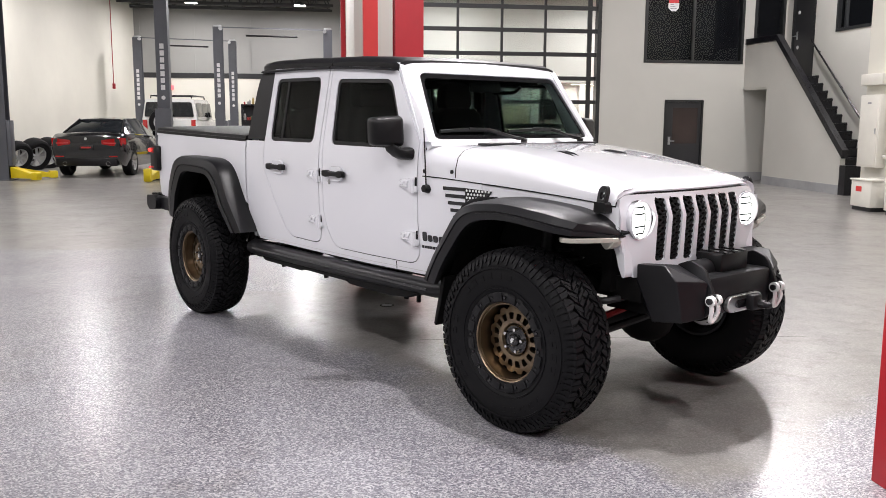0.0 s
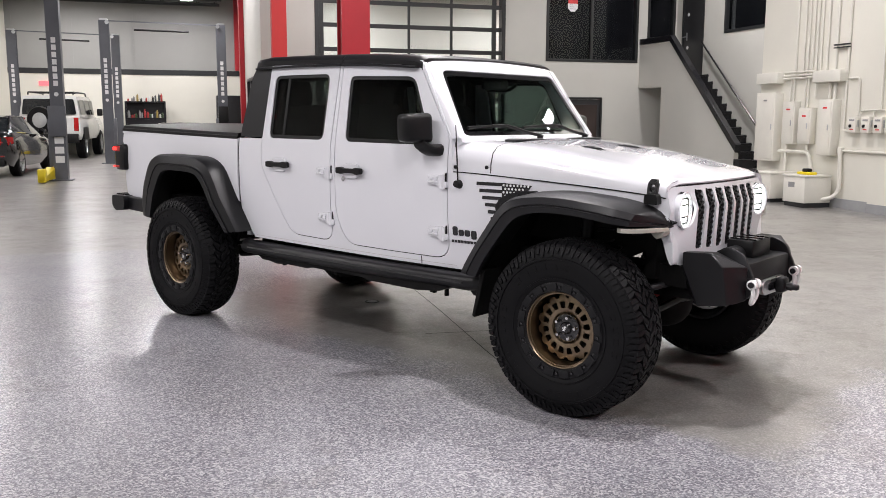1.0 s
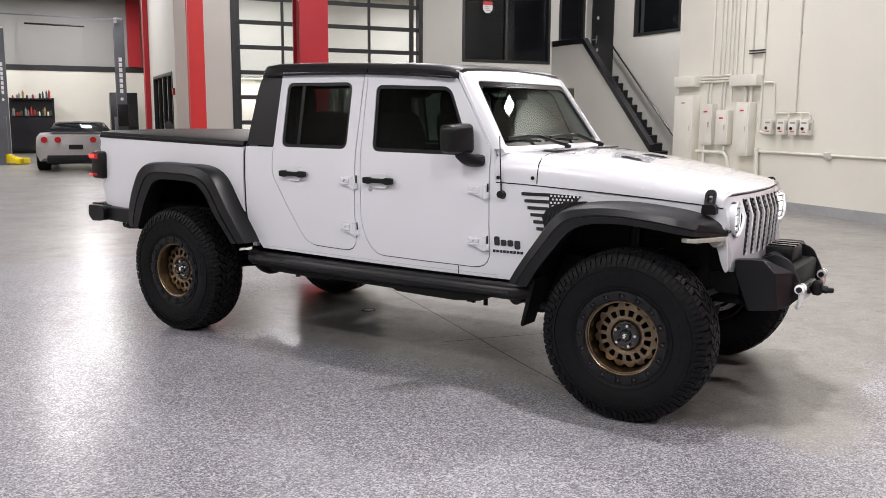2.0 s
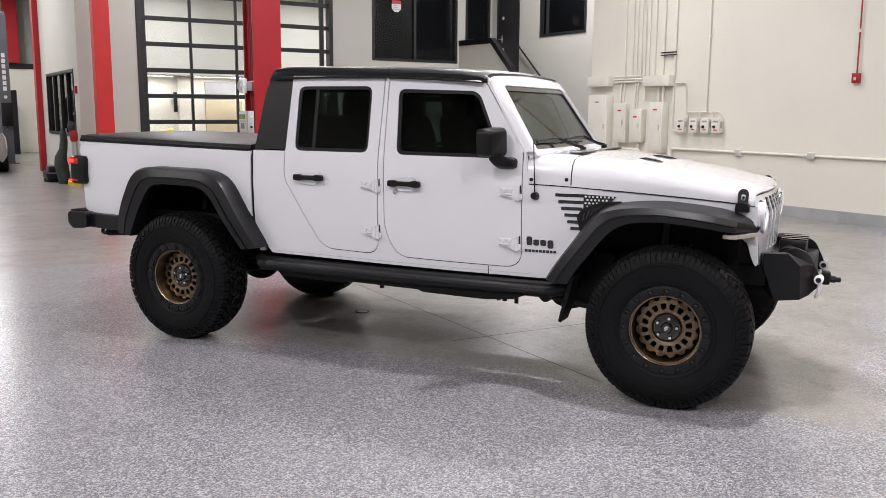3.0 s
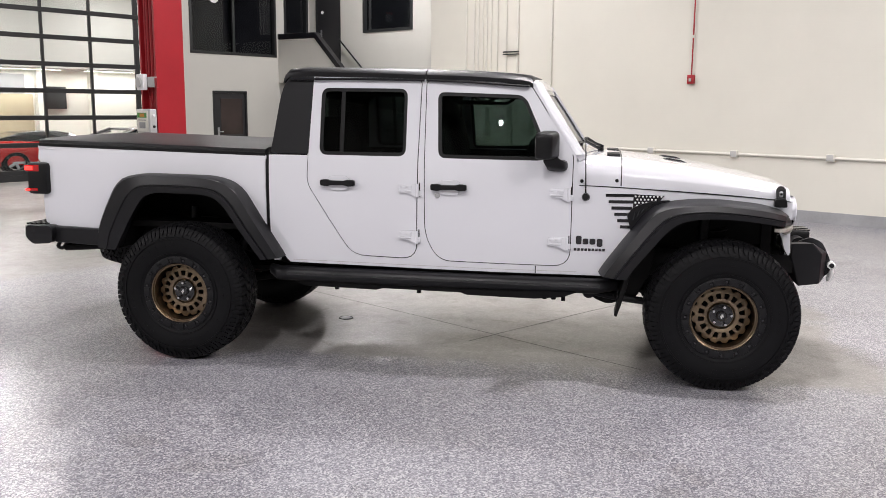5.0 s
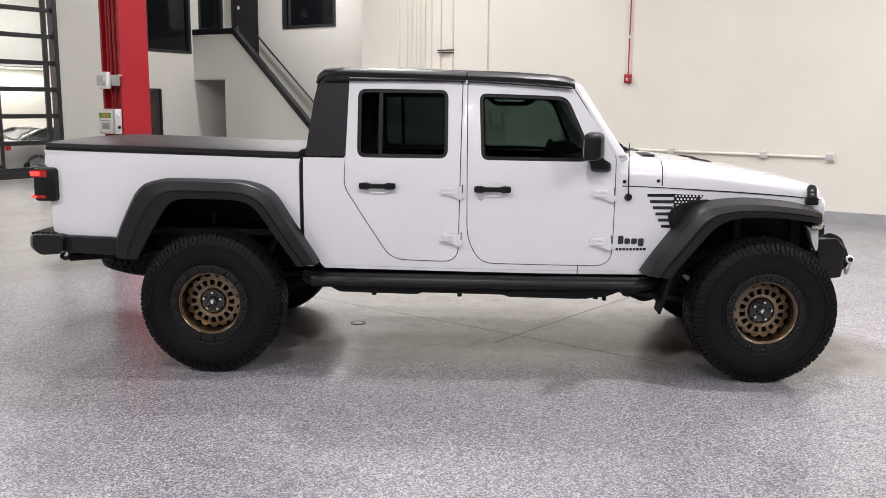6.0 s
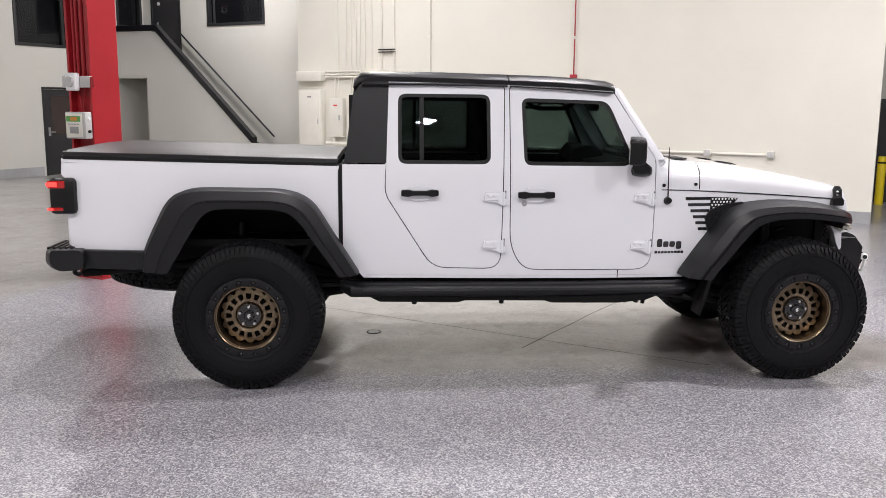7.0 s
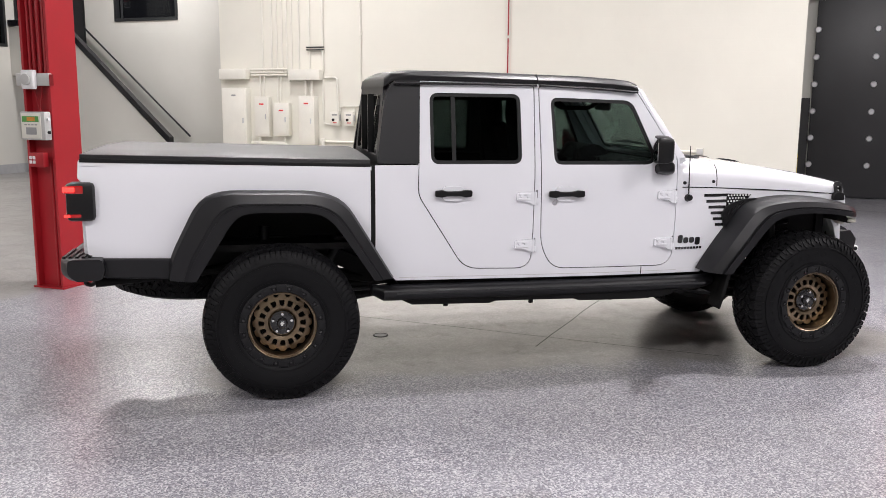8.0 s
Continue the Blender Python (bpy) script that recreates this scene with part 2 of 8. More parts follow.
def box(bm, x0, x1, y0, y1, z0, z1, bev=0.0, m=None):
    geo = bmesh.ops.create_cube(bm, size=1.0)["verts"]
    for v in geo:
        v.co = Vector(((x0 + x1) / 2 + v.co.x * (x1 - x0), (y0 + y1) / 2 + v.co.y * (y1 - y0), (z0 + z1) / 2 + v.co.z * (z1 - z0)))
    if m is not None:
        bmesh.ops.transform(bm, matrix=m, verts=geo)
    if bev:
        es = list({e for v in geo for e in v.link_edges})
        bmesh.ops.bevel(bm, geom=es, offset=bev, segments=2, profile=0.5, affect="EDGES")
    return bm


def boxes(*specs, bev=0.0):
    bm = bmesh.new()
    for s in specs:
        box(bm, *s, bev=bev)
    return bm


def rod(bm, a, b, r, seg=10, r2=None):
    """A capped cylinder from a to b."""
    a, b = Vector(a), Vector(b)
    d = b - a
    m = Matrix.Translation((a + b) / 2) @ d.to_track_quat("Z", "Y").to_matrix().to_4x4()
    bmesh.ops.create_cone(bm, cap_ends=True, segments=seg, radius1=r, radius2=r if r2 is None else r2, depth=d.length, matrix=m)
    return bm


def pipe(bm, pts, r, seg=8, bend=0.0):
    """A tube along a polyline, its corners rounded."""
    pts = [Vector(p) for p in pts]
    if bend:
        out = [pts[0]]
        for a, b, c in zip(pts, pts[1:], pts[2:]):
            k1, k2 = min(bend, (a - b).length * 0.49), min(bend, (c - b).length * 0.49)
            p, q = b + (a - b).normalized() * k1, b + (c - b).normalized() * k2
            for i in range(6):
                t = i / 5
                out.append(p * (1 - t) ** 2 + b * 2 * t * (1 - t) + q * t * t)
        out.append(pts[-1])
        pts = out
    rings, up = [], None
    for i, p in enumerate(pts):
        d = (pts[min(i + 1, len(pts) - 1)] - pts[max(i - 1, 0)]).normalized()
        if up is None:
            up = d.orthogonal().normalized()
        up = (up - d * up.dot(d)).normalized()
        side = d.cross(up)
        rings.append([bm.verts.new(p + r * (math.cos(a) * up + math.sin(a) * side)) for a in (2 * math.pi * k / seg for k in range(seg))])
    for a, b in zip(rings, rings[1:]):
        for k in range(seg):
            bm.faces.new((a[k], a[(k + 1) % seg], b[(k + 1) % seg], b[k]))
    bm.faces.new(rings[0][::-1])
    bm.faces.new(rings[-1])
    return bm


def prism(bm, pts, axis, lo, hi):
    """A flat polygon of (u, v) pushed out along an axis from lo to hi."""
    put = {"x": lambda u, v, w: (w, u, v), "y": lambda u, v, w: (u, w, v), "z": lambda u, v, w: (u, v, w)}[axis]
    a = [bm.verts.new(put(u, v, lo)) for u, v in pts]
    b = [bm.verts.new(put(u, v, hi)) for u, v in pts]
    n = len(pts)
    bm.faces.new(a)
    bm.faces.new(b[::-1])
    for i in range(n):
        bm.faces.new((a[i], b[i], b[(i + 1) % n], a[(i + 1) % n]))
    return bm


def loft(bm, rows, closed=False, caps=False):
    """A skin over rows of points."""
    vs = [[bm.verts.new(p) for p in row] for row in rows]
    n = len(rows[0])
    for a, b in zip(vs, vs[1:]):
        for k in range(n if closed else n - 1):
            k2 = (k + 1) % n
            bm.faces.new((a[k], a[k2], b[k2], b[k]))
    if caps:
        bm.faces.new(vs[0][::-1])
        bm.faces.new(vs[-1])
    return bm


def lathe(bm, profile, seg=64, axis="y"):
    """A profile of (radius, along) turned round the y axis."""
    rows = []
    for k in range(seg):
        a = 2 * math.pi * k / seg
        rows.append([(r * math.cos(a), y, r * math.sin(a)) for r, y in profile])
    rows.append(rows[0])
    loft(bm, rows)
    bmesh.ops.remove_doubles(bm, verts=bm.verts, dist=1e-5)
    return bm


def rounded(pts, radius, seg=5):
    """A polygon with its corners rounded; radius: one for all or one per corner."""
    out, n = [], len(pts)
    for i in range(n):
        r = radius[i] if isinstance(radius, (list, tuple)) else radius
        a, b, c = Vector(pts[i - 1]), Vector(pts[i]), Vector(pts[(i + 1) % n])
        if r <= 0:
            out.append(tuple(b))
            continue
        k1, k2 = min(r, (a - b).length * 0.49), min(r, (c - b).length * 0.49)
        p, q = b + (a - b).normalized() * k1, b + (c - b).normalized() * k2
        for j in range(seg + 1):
            t = j / seg
            out.append(tuple(p * (1 - t) ** 2 + b * 2 * t * (1 - t) + q * t * t))
    return out


def sheet(outline, holes=(), place=None, thick=0.02, cuts_u=(), cuts_v=()):
    """A panel: a polygon of (u, v) with holes, cut by lines, laid on a surface by place(u, v) -> point, given thickness by place(u, v, inset)."""
    bm = bmesh.new()
    for loop in (outline, *holes):
        vs = [bm.verts.new((u, v, 0)) for u, v in loop]
        for i in range(len(vs)):
            bm.edges.new((vs[i], vs[(i + 1) % len(vs)]))
    bmesh.ops.triangle_fill(bm, use_beauty=True, use_dissolve=False, edges=bm.edges[:])
    for cuts, normal in ((cuts_u, (1, 0, 0)), (cuts_v, (0, 1, 0))):
        for c in cuts:
            co = Vector(normal) * c
            bmesh.ops.bisect_plane(bm, geom=bm.verts[:] + bm.edges[:] + bm.faces[:], dist=1e-5, plane_co=co, plane_no=normal)
    top = bm.verts[:]
    uv = [(v.co.x, v.co.y) for v in top]
    faces = bm.faces[:]
    border = [e for e in bm.edges if len(e.link_faces) == 1]
    low = {v: bm.verts.new(place(u, w, thick)) for v, (u, w) in zip(top, uv)}
    for f in faces:
        bm.faces.new([low[v] for v in reversed(f.verts)])
    for e in border:
        a, b = e.verts
        bm.faces.new((a, b, low[b], low[a]))
    for v, (u, w) in zip(top, uv):
        v.co = Vector(place(u, w, 0.0))
    return bm


def steps_between(a, b, step):
    n = max(1, int(abs(b - a) / step))
    return [a + (b - a) * i / n for i in range(1, n)]
# ---- the hall: x along the far wall, y into depth ----
EAST, NORTH, STAIR_X, SPLIT = 10.15, 13.8, 12.15, 1.15
WEST, SOUTH, FAR, TOP, BAY_TOP = -8.3, -13.0, 31.0, 7.2, 6.9
HALL_WEST = -14.5


def struct(name, bm, material, label, category, bevel=0.0):
    return tagged(part(name, bm, material, bevel=bevel), label, category, kind="structure")


def floor_z(x, y):
    """Level of the slab: flat, with a slight fall towards the south end of the east wall."""
    def ease(k):
        k = min(1.0, max(0.0, k))
        return k * k * (3 - 2 * k)
    return -0.062 * ease((x - 3.6) / 5.4) * ease((6.5 - y) / 4.5)


def floor_slab():
    bm = bmesh.new()
    xs = [HALL_WEST - 0.3, -9.0, 0.0, 3.6] + [3.6 + 0.45 * k for k in range(1, 13)] + [14.3]
    ys = [SOUTH - 0.3, -6.0, 0.0, 2.0] + [2.0 + 0.45 * k for k in range(1, 11)] + [14.0, FAR + 0.3]
    loft(bm, [[(x, y, floor_z(x, y)) for x in xs] for y in ys])
    rim = [e for e in bm.edges if len(e.link_faces) == 1]
    low = bmesh.ops.extrude_edge_only(bm, edges=rim)["geom"]
    for v in low:
        if isinstance(v, bmesh.types.BMVert):
            v.co.z = -0.25
    bmesh.ops.holes_fill(bm, edges=[e for e in bm.edges if len(e.link_faces) == 1], sides=0)
    return bm


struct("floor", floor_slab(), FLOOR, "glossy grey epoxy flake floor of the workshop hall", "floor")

# walls
struct("wall_east", boxes((EAST, EAST + 0.3, -3.57, 7.35, -0.2, TOP)), WALL, "cream painted block wall with conduits", "wall")
struct("wall_stair_return", boxes((EAST + 0.3, STAIR_X, 7.05, 7.35, 0, TOP)), WALL, "cream painted return wall beside the stairs", "wall")
struct("wall_recess_return", boxes((EAST + 0.3, 14.0, -3.27, -2.97, -0.2, TOP)), WALL, "cream painted return wall of the loading recess", "wall")
# Out of view; made dark to cut fill light and window reflections.
struct("wall_south", boxes((HALL_WEST, 14.0, SOUTH - 0.3, SOUTH, -0.2, TOP)), WALL_UNSEEN, "unseen rear wall of the hall, dark to cut fill light and reflections", "wall")
def west_x(y):
    """Face of the bay's side wall, which runs slightly askew."""
    return -7.1 - 0.098 * (31.0 - y)


struct("wall_west", prism(bmesh.new(), [(west_x(NORTH), NORTH), (west_x(FAR), FAR), (west_x(FAR) - 0.3, FAR), (west_x(NORTH) - 0.3, NORTH)], "z", 0, TOP), WALL, "cream painted side wall of the lift bay", "wall")
# Two unseen walls, added pale so that the truck's windows reflect grey.
struct("wall_west_hall", boxes((HALL_WEST - 0.3, HALL_WEST, SOUTH, NORTH, 0, TOP)), WALL_PLAIN, "unseen side wall of the hall, pale for window reflections", "wall")
struct("wall_west_end", boxes((HALL_WEST, west_x(NORTH) - 0.3, NORTH, NORTH + 0.3, 0, TOP)), WALL_PLAIN, "unseen end wall of the hall, pale for window reflections", "wall")


def wall_with_openings(name, axis, at, thick, lo, hi, top, openings, material, label):
    """A wall across the plane axis = at, from lo to hi, with rectangular openings (u0, u1, z0, z1)."""
    def place(u, v, d):
        return (u, at + d * thick, v) if axis == "y" else (at + d * thick, u, v)
    bm = sheet([(lo, 0), (hi, 0), (hi, top), (lo, top)], [[(a, c), (b, c), (b, d), (a, d)] for a, b, c, d in openings], place, 1.0)
    return struct(name, bm, material, label, "wall")


G0, G1, GTOP = 2.42, 7.24, 4.9
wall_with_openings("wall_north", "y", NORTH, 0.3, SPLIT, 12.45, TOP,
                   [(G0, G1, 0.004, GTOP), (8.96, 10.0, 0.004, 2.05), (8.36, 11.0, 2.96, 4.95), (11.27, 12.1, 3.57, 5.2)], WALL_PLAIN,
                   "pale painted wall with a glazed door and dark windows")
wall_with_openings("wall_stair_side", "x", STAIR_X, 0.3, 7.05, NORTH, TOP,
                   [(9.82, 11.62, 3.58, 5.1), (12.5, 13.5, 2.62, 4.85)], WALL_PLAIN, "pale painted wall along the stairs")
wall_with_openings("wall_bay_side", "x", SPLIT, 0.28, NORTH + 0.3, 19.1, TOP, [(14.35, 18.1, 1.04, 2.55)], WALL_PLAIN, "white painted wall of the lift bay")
struct("wall_far", boxes((WEST, 5.0, FAR, FAR + 0.3, 0, 3.3)), WALL, "white painted lower far wall of the lift bay", "wall")
struct("wall_far_upper", boxes((WEST, 5.0, FAR + 0.04, FAR + 0.3, 3.3, TOP)), WALL_GREY, "pale grey panelled upper far wall", "wall")
struct("trim_far", boxes((WEST, 5.0, FAR - 0.03, FAR + 0.035, 3.19, 3.40)), DARK_FRAME, "dark band between wall and upper panels", "trim")
for px in (-6.9, -4.7, -2.4, 0.0, 2.4):
    struct("trim_panel_joint", boxes((px - 0.03, px + 0.03, FAR + 0.01, FAR + 0.04, 3.40, TOP)), WALL_GREY, "cover strip on the grey wall panels", "trim")
struct("wall_showroom_back", boxes((SPLIT + 0.28, 12.65, 19.1, 19.4, 0, 6.9)), WALL, "white far wall of the room behind the glazed door", "wall")
struct("wall_showroom_soffit", boxes((SPLIT + 0.28, 12.45, 17.9, 18.0, 2.62, 5.2)), WALL_PLAIN, "pale soffit wall above the bright rear strip of the room", "wall")
struct("ceiling_soffit", boxes((SPLIT + 0.28, 12.45, 18.0, 19.1, 2.62, 2.72)), WALL_PLAIN, "low white ceiling along the rear of the room", "ceiling")
struct("wall_showroom_side", boxes((12.45, 12.65, NORTH + 0.3, 19.1, 0, 5.2)), WALL, "white side wall of the room behind the glazed door", "wall")
struct("ceiling_showroom", boxes((SPLIT + 0.28, 12.65, NORTH + 0.3, 19.1, 5.2, 5.4)), WALL_PLAIN, "white ceiling of the room behind the glazed door", "ceiling")
struct("ceiling", boxes((HALL_WEST - 0.3, 14.3, SOUTH - 0.3, NORTH + 0.3, TOP, TOP + 0.2)), CEIL, "dark steel deck ceiling of the hall", "ceiling")
struct("ceiling_bay", boxes((WEST - 1.0, 5.3, NORTH + 0.3, FAR + 0.3, BAY_TOP, BAY_TOP + 0.2)), CEIL, "dark steel deck ceiling of the lift bay", "ceiling")
struct("wall_bay_east", boxes((5.0, 5.3, 19.4, FAR, 0, TOP)), WALL, "white painted side wall at the end of the bay", "wall")
struct("wall_bay_header", boxes((WEST - 0.8, SPLIT, NORTH + 0.1, NORTH + 0.3, 6.9, TOP)), WALL, "header wall above the lift bay", "wall")


def truss(y, x1=SPLIT - 0.1):
    """An open-web roof joist across the bay."""
    th = thing("roof_joist", "dark painted open-web steel roof joist", "roof joist", group="roof joists over the lift bay")
    for nm, z in (("top_chord", 6.82), ("bottom_chord", 6.02)):
        part(nm, boxes((WEST, x1, y - 0.05, y + 0.05, z - 0.05, z + 0.05)), CEIL, th)
    bm, x = bmesh.new(), WEST + 0.1
    while x < x1 - 0.7:
        rod(bm, (x, y, 6.02), (x + 0.35, y, 6.82), 0.022, 6)
        rod(bm, (x + 0.35, y, 6.82), (x + 0.7, y, 6.02), 0.022, 6)
        x += 0.7
    part("web", bm, CEIL, th)


for ty in (18.5, 21.2, 23.8, 26.4, 28.9, 30.6):
    truss(ty)
for i, sx in enumerate((-5.9, -2.3, 0.4)):
    pp = thing("sprinkler_pipe", "dark painted sprinkler pipe under the ceiling", "pipe")
    part("tube", pipe(bmesh.new(), [(sx, NORTH + 0.6, 6.3), (sx, FAR - 0.2, 6.3)], 0.035), CEIL, pp)

for py, pz, pr in ((30.1, 6.12, 0.04), (29.4, 6.28, 0.03), (29.8, 5.98, 0.022), (28.4, 6.2, 0.03)):
    pp = thing("branch_pipe", "dark painted pipe across the bay under the ceiling", "pipe")
    part("tube", pipe(bmesh.new(), [(west_x(FAR) + 0.1, py, pz), (SPLIT - 0.2, py, pz)], pr), CEIL, pp)
    part("hanger", rod(bmesh.new(), (-3.2, py, pz), (-3.2, py, BAY_TOP), 0.008, 6), CEIL, pp)

# base courses
for nm, spec in (("baseboard_east", (EAST - 0.012, EAST, -3.57, 4.4, -0.1, 0.122)), ("baseboard_east_end", (EAST - 0.012, EAST, 4.4, 7.35, -0.05, 0.15)), ("baseboard_return", (EAST - 0.012, STAIR_X, 7.35, 7.362, 0, 0.19)),
                 ("baseboard_north_left", (SPLIT, G0 - 0.12, NORTH - 0.012, NORTH, 0, 0.22)), ("baseboard_north_mid", (G1 + 0.12, 8.9, NORTH - 0.012, NORTH, 0, 0.22)),
                 ("baseboard_north_right", (10.06, STAIR_X, NORTH - 0.012, NORTH, 0, 0.22)), ("baseboard_bay", (SPLIT - 0.012, SPLIT, NORTH, 18.9, 0, 0.22)),
                 ("baseboard_west", (HALL_WEST, HALL_WEST + 0.012, SOUTH, NORTH, 0, 0.2))):
    struct(nm, boxes(spec), BASE_GREY, "grey painted base course along the wall", "baseboard", 0.003)


# ---- glazed sectional door ----
def sectional_door():
    th = thing("sectional_door", "glazed sectional garage door with charcoal aluminium rails", "garage door")
    y0, y1 = NORTH + 0.04, NORTH + 0.1
    for nm, sp in (("jamb", (G0, G0 + 0.1, NORTH - 0.03, NORTH + 0.2, 0.004, GTOP)), ("jamb", (G1 - 0.1, G1, NORTH - 0.03, NORTH + 0.2, 0.004, GTOP)), ("head", (G0 + 0.1, G1 - 0.1, NORTH - 0.03, NORTH + 0.2, GTOP - 0.12, GTOP))):
        part(nm, boxes(sp), DARK_FRAME, th, bevel=0.006)
    xs = [2.58, 3.65, 4.74, 5.83, 6.96]
    zs = [0.2, 0.79, 1.38, 1.97, 2.55, 3.13, 3.70, 4.25, 4.8]
    for z in zs:
        part("rail", boxes((G0 + 0.1, G1 - 0.1, y0, y1, z - 0.05, z + 0.05)), DARK_FRAME, th, bevel=0.006)
    for z, z2 in zip(zs, zs[1:]):
        for x in xs:
            w = 0.055 if x in (xs[0], xs[-1]) else 0.03
            part("stile", boxes((x - w, x + w, y0 + 0.004, y1 - 0.004, z + 0.05, z2 - 0.05)), DARK_FRAME, th)
        for x, x2 in zip(xs, xs[1:]):
            p = part("pane", boxes((x + 0.02, x2 - 0.02, y0 + 0.026, y0 + 0.034, z + 0.04, z2 - 0.04)), PANE, th)
            p.visible_shadow = False
    part("bottom_panel", boxes((G0 + 0.1, G1 - 0.1, y0, y1, 0.01, 0.15)), DARK_FRAME, th)


sectional_door()


# ---- dark windows and doors of the far wall and stairs ----
def window_dark(name, axis, at, u0, u1, z0, z1, mullions, label):
    th = thing(name, label, "window", kind="structure")

    def put(a, b, c, d, d0, d1):
        return (a, b, at + d0, at + d1, c, d) if axis == "y" else (at + d0, at + d1, a, b, c, d)
    f = 0.07
    for nm, (a, b, c, d) in (("window_frame", (u0, u0 + f, z0, z1)), ("window_frame", (u1 - f, u1, z0, z1)), ("window_frame", (u0 + f, u1 - f, z0, z0 + f)), ("window_frame", (u0 + f, u1 - f, z1 - f, z1))):
        part(nm, boxes(put(a, b, c, d, -0.02, 0.14)), DARK_FRAME, th, bevel=0.005)
    for mu in mullions:
        part("mullion", boxes(put(mu - 0.035, mu + 0.035, z0 + f, z1 - f, 0.0, 0.12)), DARK_FRAME, th, bevel=0.005)
    edges = [u0 + f, *mullions, u1 - f]
    for a, b in zip(edges, edges[1:]):
        part("pane", boxes(put(a + 0.036, b - 0.036, z0 + f, z1 - f, 0.05, 0.058)), PANE_DARK, th)
    return th


dw = window_dark("window_1", "y", NORTH, 8.36, 11.0, 2.96, 4.95, [9.66], "dark framed window with smoked panes high in the wall")
part("pane_sticker", prism(bmesh.new(), [(9.11 + 0.15 * math.cos(a), 4.37 + 0.15 * math.sin(a)) for a in (math.pi / 8 + k * math.pi / 4 for k in range(8))], "y", NORTH + 0.038, NORTH + 0.046), WHITE_MARK, dw, "white octagonal sticker with a red top")
part("sticker_band", boxes((8.98, 9.24, NORTH + 0.033, NORTH + 0.037, 4.43, 4.52)), RED_MARK, dw)
for k in range(3):
    part("sticker_line", boxes((9.02, 9.02 + 0.17 - 0.04 * k, NORTH + 0.033, NORTH + 0.037, 4.29 + 0.05 * k, 4.305 + 0.05 * k)), GREY_MARK, dw)
window_dark("window_2", "x", STAIR_X, 9.82, 11.62, 3.58, 5.1, [], "dark framed window with a smoked pane above the stairs")
window_dark("window_3", "y", NORTH, 11.27, 12.1, 3.57, 5.2, [], "dark framed narrow window beside the landing")
window_dark("window_4", "x", SPLIT, 14.35, 18.1, 1.04, 2.55, [15.3, 16.2, 17.15], "dark framed window with four narrow panes")
for nm, sp in (("backing_window_1", (8.3, 11.06, NORTH + 0.16, NORTH + 0.18, 2.9, 5.0)), ("backing_window_3", (11.2, 12.14, NORTH + 0.16, NORTH + 0.18, 3.5, 5.25))):
    struct(nm, boxes(sp), BLIND, "dark roller blind behind the smoked window", "blind")
struct("backing_window_2", boxes((STAIR_X + 0.31, STAIR_X + 0.33, 9.7, 11.7, 3.5, 5.2)), CEIL, "dark unlit space behind the smoked window", "backdrop")
struct("backing_window_4", boxes((SPLIT + 0.265, SPLIT + 0.275, 14.3, 18.2, 1.0, 2.6)), CEIL, "dark unlit space behind the narrow panes", "backdrop")


def flush_door(name, axis, at, u0, u1, z0, z1, label, handle_at, face):
    """A steel door in its frame; face: which way out of the wall, -1 or 1."""
    th = thing(name, label, "door", kind="structure")

    def put(a, b, c, d, d0, d1):
        lo, hi = sorted((at + face * d0, at + face * d1))
        return (a, b, lo, hi, c, d) if axis == "y" else (lo, hi, a, b, c, d)
    f = 0.05
    for (a, b, c, d) in ((u0, u0 + f, z0, z1), (u1 - f, u1, z0, z1), (u0 + f, u1 - f, z1 - f, z1)):
        part("frame", boxes(put(a, b, c, d, -0.16, 0.02)), DARK_FRAME, th, bevel=0.004)
    part("leaf", boxes(put(u0 + f + 0.004, u1 - f - 0.004, z0 + 0.006, z1 - f - 0.004, -0.06, -0.015)), DOOR_DARK, th, bevel=0.004)
    part("handle_plate", boxes(put(handle_at - 0.03, handle_at + 0.03, z0 + 0.92, z0 + 1.12, -0.015, -0.004)), GALV, th, "brushed steel handle plate", bevel=0.003)
    part("handle", boxes(put(handle_at - 0.02, handle_at + 0.12, z0 + 1.0, z0 + 1.025, 0.025, 0.045), put(handle_at - 0.012, handle_at + 0.012, z0 + 1.0, z0 + 1.025, -0.006, 0.03)), GALV, th, "brushed steel lever handle", bevel=0.003)
    return th


d1 = flush_door("door_1", "y", NORTH, 8.96, 10.0, 0.0, 2.05, "closed charcoal steel door with a lever handle", 9.12, -1)
part("panel", boxes((9.2, 9.86, NORTH + 0.008, NORTH + 0.016, 0.95, 1.85)), surface("brown smoked door glass", (0.04, 0.028, 0.025), 0.15, vary=0.2), d1, "brownish smoked glass panel")
d2 = flush_door("door_2", "x", STAIR_X, 12.5, 13.5, 2.62, 4.85, "black door at the top of the stairs", 13.3, -1)
for z in (3.35, 4.2):
    part("plate", rod(bmesh.new(), (STAIR_X + 0.002, 13.25, z), (STAIR_X + 0.018, 13.25, z), 0.045, 16), WHITE_MARK, d2, "round pale plate")
struct("backing_door_2", boxes((STAIR_X + 0.31, STAIR_X + 0.33, 12.3, 13.7, 2.5, 4.9)), CEIL, "dark space behind the upper door", "backdrop")
flush_door("door_3", "y", FAR, 1.0, 1.85, 0.0, 2.35, "charcoal steel door in the far wall", 1.15, -1)


